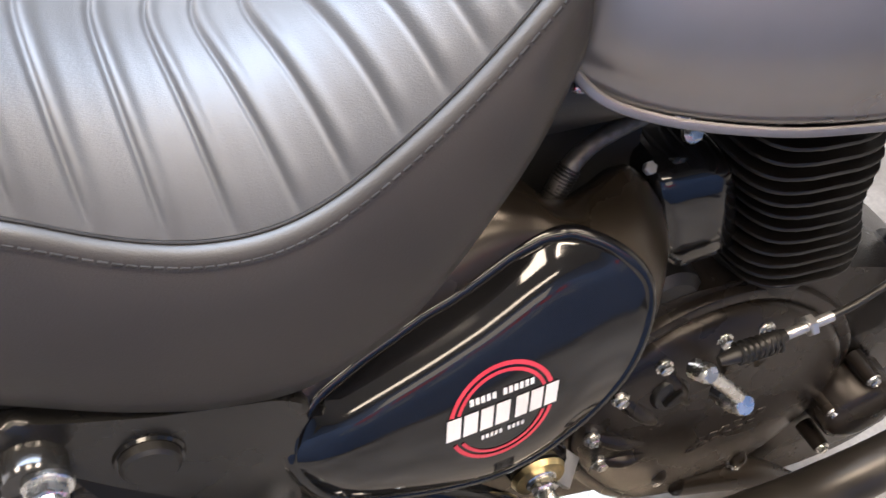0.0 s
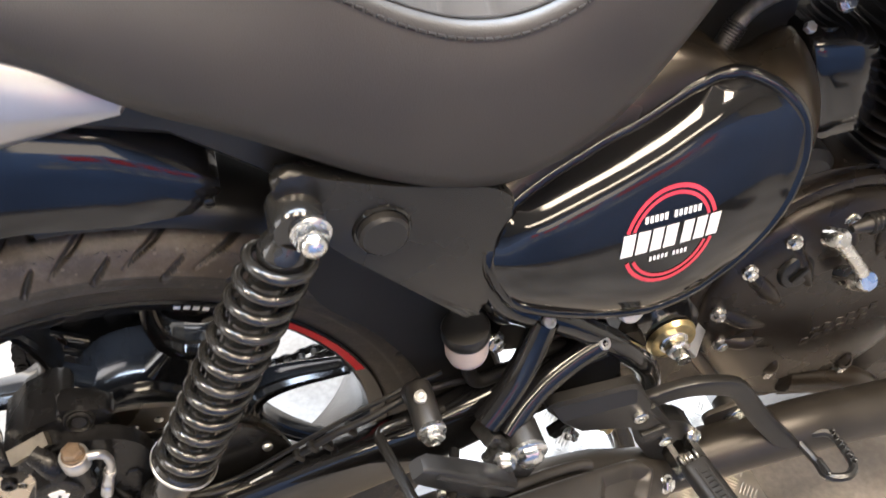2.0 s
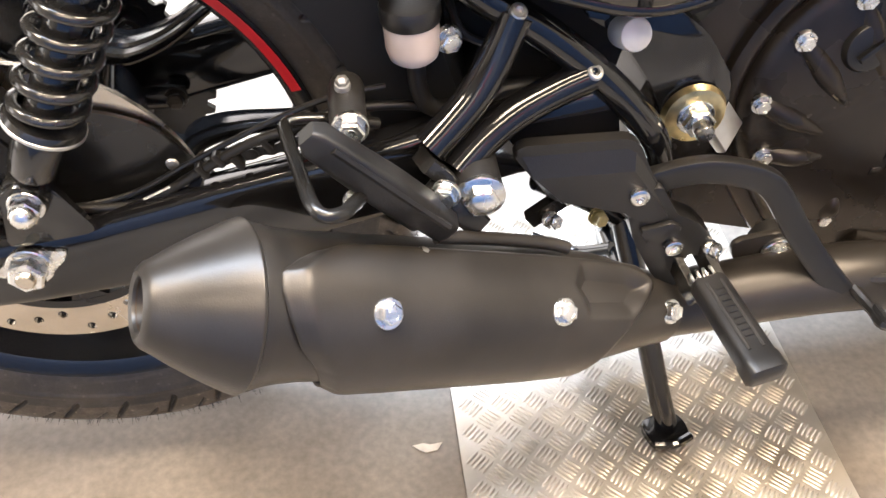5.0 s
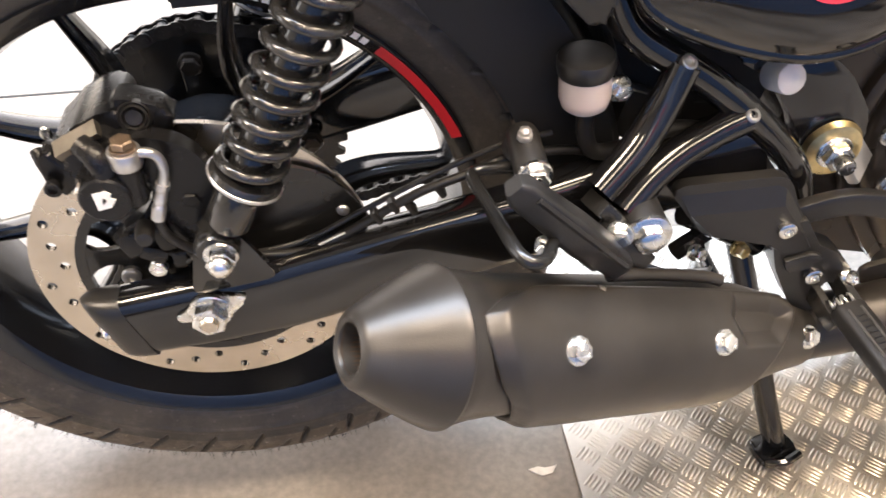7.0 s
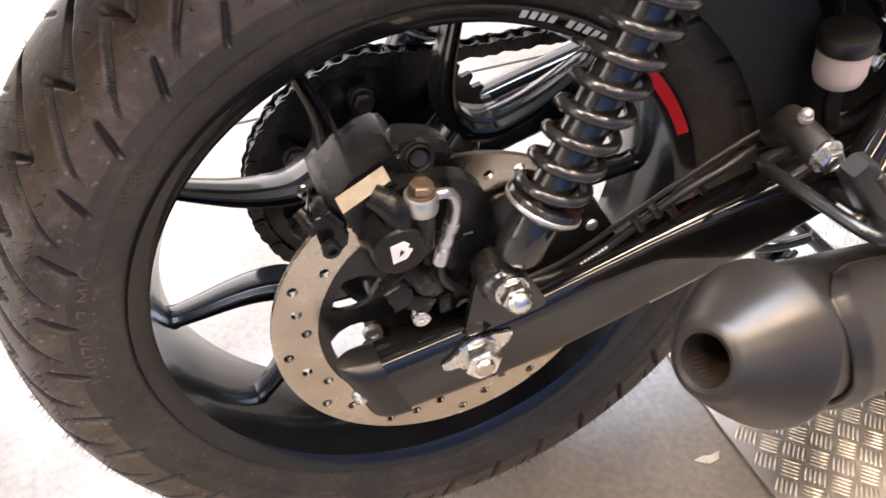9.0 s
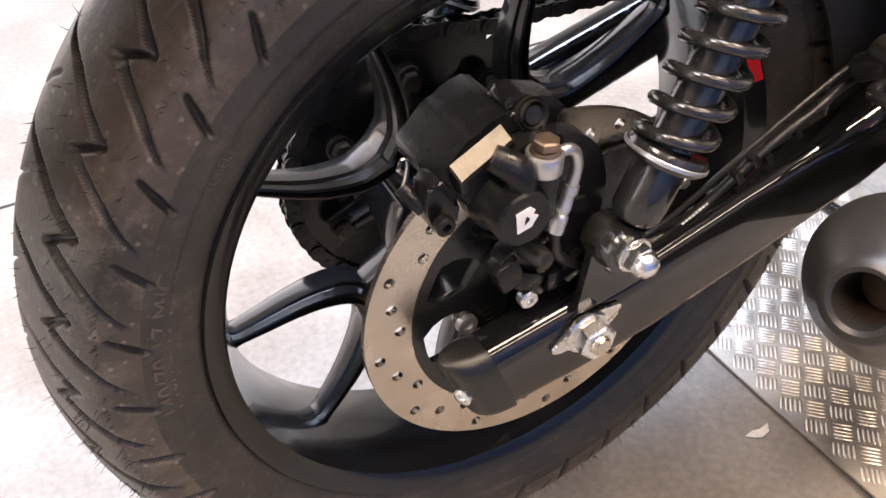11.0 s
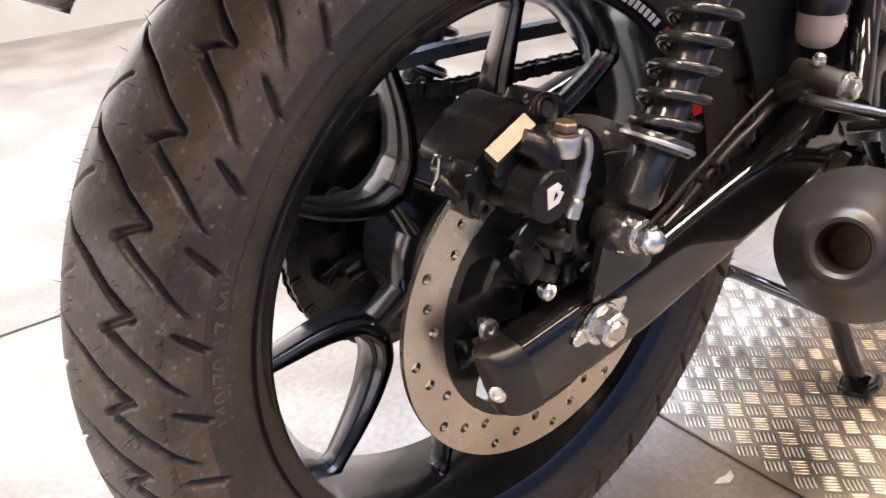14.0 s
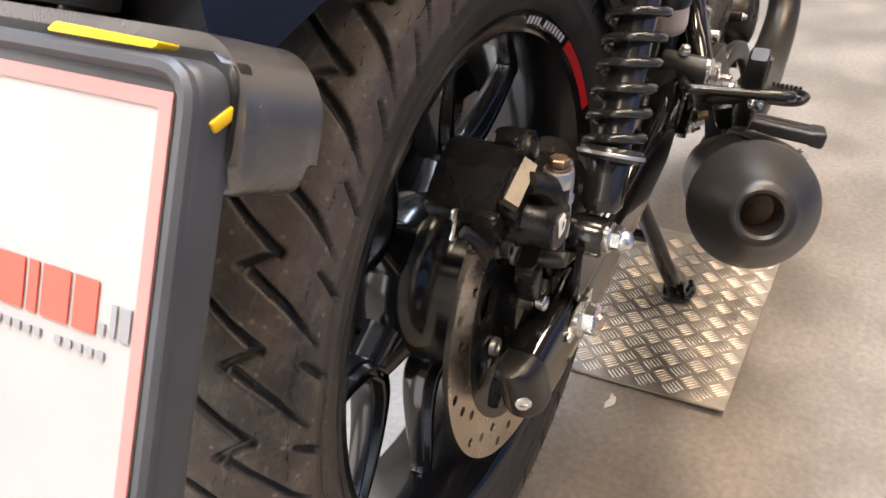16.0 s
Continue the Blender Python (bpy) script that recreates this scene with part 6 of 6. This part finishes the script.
prism(bm, [(-0.0022, -0.0022), (0.0018, 0.0), (0.0005, 0.0028), (-0.0008, 0.0012)], mk @ pose(0, 0, 0.0009), 0.0004)
part("mark_notch", bm, M_CALIPER, caliper)
bm = bmesh.new()
tube(bm, [CAL @ V((0.012, 0.012, 0.018)), CAL @ V((0.020, 0.002, 0.026)), CAL @ V((0.020, -0.010, 0.028))], [0.008, 0.0095, 0.009], 12, 5)
part("fluid_gallery", bm, M_CALIPER, caliper, "black cast fluid gallery")
# banjo bolt, fitting and brake hose
bj = V((-0.0275, -0.121, 0.497))
wy = V((0.05, -0.05, 1)).normalized()
part("banjo", turned([(0.0001, 0.001), (0.0105, 0.001), (0.0112, 0.002), (0.0112, 0.013), (0.0105, 0.014), (0.0001, 0.014)], aim(bj, wy), 24), M_ALU, caliper, "silver banjo fitting")
part("banjo_bolt", bolt(bj + wy * 0.014, wy, 0.0078, 0.0065, 1.15), surface("browned_bolt_steel", (0.20, 0.15, 0.11), 0.4, 0.9, 0.2, 60, 600, 0.1), caliper, "browned steel banjo bolt")
part("banjo_post", turned([(0.0001, -0.03), (0.0095, -0.03), (0.0095, 0.001), (0.0001, 0.001)], aim(bj, wy), 20), M_CALIPER, caliper)
pipe("hose_pipe", [bj + wy * 0.0075, (-0.014, -0.123, 0.508), (-0.0065, -0.122, 0.503), (-0.0045, -0.122, 0.492), (-0.0075, -0.122, 0.480)], 0.0036, M_ALU, "silver brake pipe bend", caliper, 12)
pipe("hose_ferrule", [(-0.0075, -0.122, 0.481), (-0.0090, -0.122, 0.4765), (-0.0100, -0.122, 0.4735), (-0.0125, -0.122, 0.466), (-0.0135, -0.122, 0.463), (-0.0145, -0.122, 0.460), (-0.0175, -0.122, 0.450)], [0.0050, 0.0052, 0.0040, 0.0048, 0.0038, 0.0052, 0.0050], M_ALU, "silver crimped hose ferrule", caliper, 12)
pipe("brake_hose", [(-0.0175, -0.122, 0.451), (-0.0165, -0.121, 0.437), (-0.009, -0.119, 0.423), (0.008, -0.115, 0.408), (0.04, -0.112, 0.398), (0.080, -0.112, 0.397), (0.107, -0.113, 0.408), (0.133, -0.114, 0.425), (0.17, -0.115, 0.447), (0.202, -0.114, 0.458), (0.24, -0.108, 0.467), (0.30, -0.10, 0.460), (0.38, -0.10, 0.42)], 0.0036, M_SOFTRUBBER, "black rubber brake hose", bike, 10)
for i in range(8):
    t = i / 8
    p = V((0.092, -0.1155, 0.4035)).lerp(V((0.113, -0.1165, 0.4145)), t)
    bm = bmesh.new()
    tube(bm, [p + V((0, -0.0008, 0.002)), p + V((0.0018, -0.0008, 0.003))], 0.0009, 5, 1)
    part("hose_print", bm, M_WHITE, bike, "white printed mark on the hose")
pipe("sensor_cable", [(-0.010, -0.105, 0.400), (0.03, -0.108, 0.396), (0.08, -0.108, 0.404), (0.13, -0.110, 0.432), (0.18, -0.110, 0.458), (0.23, -0.108, 0.478), (0.27, -0.10, 0.480)], 0.0022, M_SOFTRUBBER, "thin black sensor cable", bike, 8)
for x, z in ((0.137, 0.428), (0.150, 0.437), (0.163, 0.434), (0.185, 0.448)):
    bm = bmesh.new()
    box(bm, aim((x, -0.114, z), (0.8, 0, 0.5)), 0.010, 0.012, 0.006, 0.002)
    part("cable_clip", bm, M_PLASTIC, bike, "black cable clip")
# slide pins, boots, bleed nipple, carrier bracket
part("pin_boot", turned([(0.0001, 0.003), (0.0055, 0.0035), (0.0065, 0.001), (0.0080, 0.0045), (0.0092, 0.0015), (0.0108, 0.0030), (0.0120, -0.002), (0.0120, -0.012), (0.0001, -0.012)], aim((-0.0205, -0.0965, 0.5195), (0.05, -0.95, 0.25)), 24), M_SOFTRUBBER, caliper, "ribbed black slide-pin boot")
part("pin_boot", turned([(0.0001, 0.010), (0.0055, 0.009), (0.007, 0.004), (0.007, -0.012), (0.0001, -0.012)], aim((-0.030, -0.122, 0.437), (0.1, -0.9, 0.1)), 20), M_SOFTRUBBER, caliper, "small black rubber cap")
part("pad_pin", socket((-0.085, -0.108, 0.474), RIGHT, 0.0062, 0.004), M_CALIPER, caliper, "black pad pin")
bm = bmesh.new()
tube(bm, [(-0.090, -0.070, 0.488), (-0.094, -0.072, 0.494), (-0.092, -0.073, 0.500), (-0.088, -0.072, 0.497), (-0.090, -0.071, 0.484), (-0.093, -0.070, 0.476)], 0.0014, 6, 4)
part("pin_clip", bm, M_ZINC, caliper, "bright wire pin clip")
bm = bmesh.new()
tube(bm, [(-0.098, -0.082, 0.489), (-0.094, -0.088, 0.483), (-0.090, -0.094, 0.477)], [0.0045, 0.0052, 0.0046], 12, 5)
part("pad_lug", bm, M_CALIPER, caliper, "black pad lug")
bm = plate([(-0.050, 0.508), (-0.020, 0.514), (0.006, 0.506), (0.020, 0.492), (0.027, 0.465), (0.020, 0.420), (0.000, 0.400), (-0.022, 0.405), (-0.045, 0.412), (-0.052, 0.430), (-0.030, 0.445), (-0.015, 0.47), (-0.030, 0.505)], -0.098, 0.014, 0.003, 0.010, 2)
carrier = part("caliper_bracket", bm, M_CALIPER, bike, "black caliper carrier bracket")
part("bracket_bolt", socket((-0.0305, -0.112, 0.395), RIGHT, 0.0068, 0.005), M_ZINC, carrier, "zinc socket bolt")
part("bracket_bolt", bolt((0.006, -0.108, 0.455), RIGHT, 0.0075, 0.004, 1.3), M_CALIPER, carrier, "black bracket bolt")
bm = bmesh.new()
cal_lumps = ((-0.044, -0.108, 0.420, 0.018, 0.022, 0.016, 20), (-0.030, -0.110, 0.410, 0.020, 0.014, 0.014, -30), (-0.020, -0.108, 0.425, 0.014, 0.026, 0.016, 10), (0.004, -0.112, 0.412, 0.022, 0.012, 0.012, 25), (-0.012, -0.113, 0.404, 0.012, 0.016, 0.010, 0))
for x, y, z, sx, sz, sy, turn in cal_lumps:
    box(bm, side(x, y, z) @ pose(0, 0, 0, 0, 0, turn), sx, sz, sy, 0.003)
part("sensor_mount", bm, M_CALIPER, carrier, "black wheel-speed sensor mount")
pipe("wire_tie", [(-0.006, -0.122, 0.405), (-0.002, -0.124, 0.410), (0.004, -0.122, 0.407), (0.003, -0.116, 0.402)], 0.0013, M_SOFTRUBBER, "black cable tie", carrier, 6)
# torque arm plate behind the shock absorber
bm = plate([(0.028, 0.470), (0.070, 0.466), (0.104, 0.452), (0.130, 0.415), (0.140, 0.378), (0.10, 0.372), (0.03, 0.38)], -0.088, 0.004, 0.001, 0.018)
part("torque_plate", bm, M_SATIN, bike, "black curved guard plate by the hub")
part("plate_rivet", turned([(0.0001, 0.003), (0.004, 0.002), (0.005, 0), (0.0001, 0)], aim((0.112, -0.0925, 0.418), RIGHT), 14), M_ALU, bike, "small bright rivet")

# chain guard over the upper run
bm = bmesh.new()
rows = []
for x, z in ((-0.02, 0.512), (0.05, 0.514), (0.14, 0.512), (0.25, 0.508), (0.36, 0.505)):
    rows.append([V((x, 0.094, z - 0.004)), V((x, 0.094, z)), V((x, 0.104, z + 0.001)), V((x, 0.107, z - 0.002)), V((x, 0.107, z - 0.015)), V((x, 0.104, z - 0.015)), V((x, 0.103, z - 0.004))])
rings(bm, rows)
# blue-grey carries the sky's reflection on a dark guard
part("chain_guard", bm, surface("guard_sky_sheen_grey", (0.11, 0.12, 0.14), 0.30, 0.5, 0.12, 20, 700, 0.05), bike, "satin chain guard with the sky's reflection in its blue-grey colour")

# ---- number plate holder ----
pu = V((0.44, 0, 0.898)).normalized()
pn = V((-pu.z, 0, pu.x))
mid = V((-0.382, -0.022, 0.608))
PLATE = Matrix(((0, pu.x, pn.x, mid.x), (-1, 0, 0, mid.y), (0, pu.z, pn.z, mid.z), (0, 0, 0, 1)))      # local x to the right flank, y up the plate, z to the rear
bm = bmesh.new()
prism(bm, rounded([(-0.0975, -0.102), (0.0975, -0.102), (0.0975, 0.100), (-0.0975, 0.100)], 0.014, 5), PLATE @ pose(0, 0, -0.016), 0.018, 0.004, 3)
M_HOLDER = surface("holder_grey_plastic", (0.05, 0.053, 0.060), 0.42, 0, 0.12, 20, 700, 0.1)
holder = part("plate_holder", bm, M_HOLDER, bike, "dark grey plastic plate holder", 40)
bm = bmesh.new()
tube(bm, [PLATE @ V((x, y, 0.003)) for x, y in rounded([(-0.0945, -0.099), (0.0945, -0.099), (0.0945, 0.0965), (-0.0945, 0.0965)], 0.013, 4)], 0.0038, 8, 1, True)
part("holder_lip", bm, M_HOLDER, holder, "raised plastic lip")
M_PAPER = surface("white_plate_card", (0.37, 0.345, 0.33), 0.5, 0, 0.03, 12, 300, 0.0)
M_BORDER = surface("faded_red_print", (0.62, 0.20, 0.18), 0.5, 0, 0.05, 20, 300, 0.0)
M_LOGO = surface("red_print", (0.70, 0.09, 0.06), 0.5, 0, 0.05, 20, 300, 0.0)


def sheet(x0, x1, y0, y1, z, name, material, label=""):
    bm = bmesh.new()
    prism(bm, [(x0, y0), (x1, y0), (x1, y1), (x0, y1)], PLATE @ pose(0, 0, z), 0.0006)
    return part(name, bm, material, holder, label)


sheet(-0.0885, 0.0885, -0.0885, 0.0885, 0.0025, "plate_card", M_PAPER, "white dealer card with a red border")
for x0, x1, y0, y1 in ((-0.0885, 0.0885, 0.083, 0.0885), (-0.0885, 0.0885, -0.0885, -0.083), (-0.0885, -0.083, -0.083, 0.083), (0.083, 0.0885, -0.083, 0.083)):
    sheet(x0, x1, y0, y1, 0.0034, "border", M_BORDER, "faded red border")
# the dealer's mark as plain red and grey blocks, and a line of grey bars below
for x0, x1 in ((-0.050, -0.034), (-0.030, -0.014), (-0.010, 0.006), (0.010, 0.027), (0.0295, 0.0345), (0.037, 0.051), (0.0535, 0.065)):
    sheet(x0, x1, -0.0005, 0.0190, 0.0036, "mark_block", M_LOGO, "red block")
for x0, x1, y1 in ((0.0672, 0.0698, 0.0045), (0.0722, 0.0748, 0.0125), (0.0768, 0.0815, 0.0125)):
    sheet(x0, x1, 0.0005, y1, 0.0036, "mark_block", M_GREYPRINT, "grey block")
for i in range(22):
    if i % 6 != 4:
        sheet(-0.046 + i * 0.0054, -0.0428 + i * 0.0054, -0.0088, -0.0056, 0.0036, "text_bar", M_GREYPRINT, "small grey bar")
# yellow retaining strips
bm = bmesh.new()
prism(bm, rounded([(0.029, 0.0), (0.080, 0.0), (0.082, 0.0025), (0.033, 0.0036)], 0.0015, 3), PLATE @ pose(0, 0.1015, -0.004), 0.010, 0.001)
part("yellow_strip", bm, M_YELLOW, holder, "yellow retaining strip")
bm = bmesh.new()
prism(bm, rounded([(0.077, 0.007), (0.0805, 0.004), (0.0905, 0.020), (0.0875, 0.0235)], 0.0008, 2), PLATE @ Matrix(((0, 0, 1, 0.0965), (1, 0, 0, 0), (0, -1, 0, 0), (0, 0, 0, 1))), 0.0022, 0.0006)
part("yellow_strip", bm, M_YELLOW, holder, "yellow retaining strip")
# carrier block behind the holder, its collar and the arm up to the tail
bm = bmesh.new()
prism(bm, rounded([(-0.100, 0.054), (0.103, 0.054), (0.103, 0.092), (0.088, 0.110), (-0.086, 0.110), (-0.100, 0.092)], 0.014, 6), PLATE @ pose(0, 0.0, -0.062), 0.046, 0.009, 5)
M_BLOCK = surface("satin_grey_black_plastic", (0.15, 0.145, 0.14), 0.24, 0.7, 0.12, 20, 700, 0.06)
part("carrier_block", bm, M_BLOCK, holder, "satin grey-black carrier block", 50)
bm = bmesh.new()
prism(bm, rounded([(-0.094, 0.060), (0.099, 0.060), (0.099, 0.104), (-0.094, 0.104)], 0.012, 4), PLATE @ pose(0, 0, -0.026), 0.012, 0.003)
part("collar", bm, M_PLASTIC, holder, "black collar behind the plate holder")
pipe("carrier_arm", [PLATE @ V((0, 0.09, -0.045)), (-0.270, -0.01, 0.715), (-0.25, 0, 0.76), (-0.24, 0, 0.80)], 0.018, M_PLASTIC, "black plate carrier arm", holder, 14)
bm = bmesh.new()
box(bm, PLATE @ pose(-0.02, 0.122, -0.012), 0.100, 0.020, 0.036, 0.008, 3)
part("plate_lamp", bm, M_PLASTIC, holder, "black plate lamp housing")

# ---- on the floor ----
M_TREAD = surface("worn_tread_plate", (0.45, 0.405, 0.345), 0.40, 0.9, 0.14, 9, 120, 0.12, second=(0.62, 0.565, 0.49), rough_spread=0.2)
X0, X1, Y0, Y1 = 0.336, 0.744, -0.216, 0.30


def lift(x, y):
    """The sheet curls up a little at its rear right corner."""
    return 0.003 + 0.006 * max(0, 1 - math.hypot(x - X0, y - Y0) / 0.22) ** 1.5


bm = bmesh.new()
nx, ny = 24, 30
for z in (0, 0.003):
    rows = [[V((X0 + (X1 - X0) * i / nx, Y0 + (Y1 - Y0) * j / ny, lift(X0 + (X1 - X0) * i / nx, Y0 + (Y1 - Y0) * j / ny) + z)) for j in range(ny + 1)] for i in range(nx + 1)]
    rings(bm, rows, ring=False)
edge = [(i, 0) for i in range(nx)] + [(nx, j) for j in range(ny)] + [(i, ny) for i in range(nx, 0, -1)] + [(0, j) for j in range(ny, 0, -1)]
bm.verts.ensure_lookup_table()
k = (nx + 1) * (ny + 1)
for a, b in zip(edge, edge[1:] + edge[:1]):
    ia, ib = a[0] * (ny + 1) + a[1], b[0] * (ny + 1) + b[1]
    bm.faces.new([bm.verts[q] for q in (ia, ib, ib + k, ia + k)])
tread = part("tread_plate", bm, M_TREAD, None, "", 30)
tagged(tread, "worn aluminium five-bar tread plate lying on the floor", "metal plate")
vs, fs = [], []
pitch = 0.0262
for i in range(-40, 60):
    for j in range(-40, 60):
        cx, cy = 0.54 + (i - j) * pitch * 0.7071, 0.04 + (i + j) * pitch * 0.7071
        if not (X0 + 0.006 < cx < X1 - 0.006 and Y0 + 0.006 < cy < Y1 - 0.006):
            continue
        a = radians(45 + (90 if (i + j) % 2 else 0) + 0)
        d, n = V((math.cos(a), math.sin(a), 0)), V((-math.sin(a), math.cos(a), 0))
        for q in range(-2, 3):
            c = V((cx, cy, 0)) + n * q * 0.0050
            if not (X0 + 0.003 < c.x < X1 - 0.003 and Y0 + 0.003 < c.y < Y1 - 0.003):
                continue
            z = lift(c.x, c.y) + 0.0029
            b = len(vs)
            hl, hw, hh = 0.0115, 0.0017, 0.0019
            ring_ = [d * hl, d * hl * 0.6 + n * hw, -d * hl * 0.6 + n * hw, -d * hl, -d * hl * 0.6 - n * hw, d * hl * 0.6 - n * hw]
            vs += [c + p + V((0, 0, z)) for p in ring_] + [c + d * hl * 0.6 + V((0, 0, z + hh)), c - d * hl * 0.6 + V((0, 0, z + hh))]
            fs += [(b, b + 1, b + 6), (b + 1, b + 2, b + 7, b + 6), (b + 2, b + 3, b + 7), (b + 3, b + 4, b + 7), (b + 4, b + 5, b + 6, b + 7), (b + 5, b, b + 6)]
me = bpy.data.meshes.new("tread_bar")
me.from_pydata(vs, [], fs)
me.polygons.foreach_set("use_smooth", np.ones(len(me.polygons), bool))
me.materials.append(M_TREAD)
ob = new("tread_bar", me)
ob.parent = tread
tagged(ob, "raised worn bars of the tread plate", kind="stuff")
# a pale paint chip and the floor joint
bm = bmesh.new()
prism(bm, [(0, 0), (0.012, 0.004), (0.020, 0.002), (0.033, 0.006), (0.028, -0.004), (0.016, -0.008), (0.010, -0.006)], pose(0.285, -0.075, 0.0005, 0, 0, -8), 0.0012, 0.0003)
tagged(part("paint_flake", bm, surface("pale_flake", (0.62, 0.57, 0.50), 0.7, 0, 0.1, 60, 500, 0.1), None), "small pale paint flake lying on the floor", "debris")
bm = bmesh.new()
box(bm, pose(0.4, 0.815, 0.0005), 6.3, 0.006, 0.001)
tagged(part("floor_joint", bm, M_DARK, None), "dark narrow joint in the concrete floor", "floor joint", kind="structure")
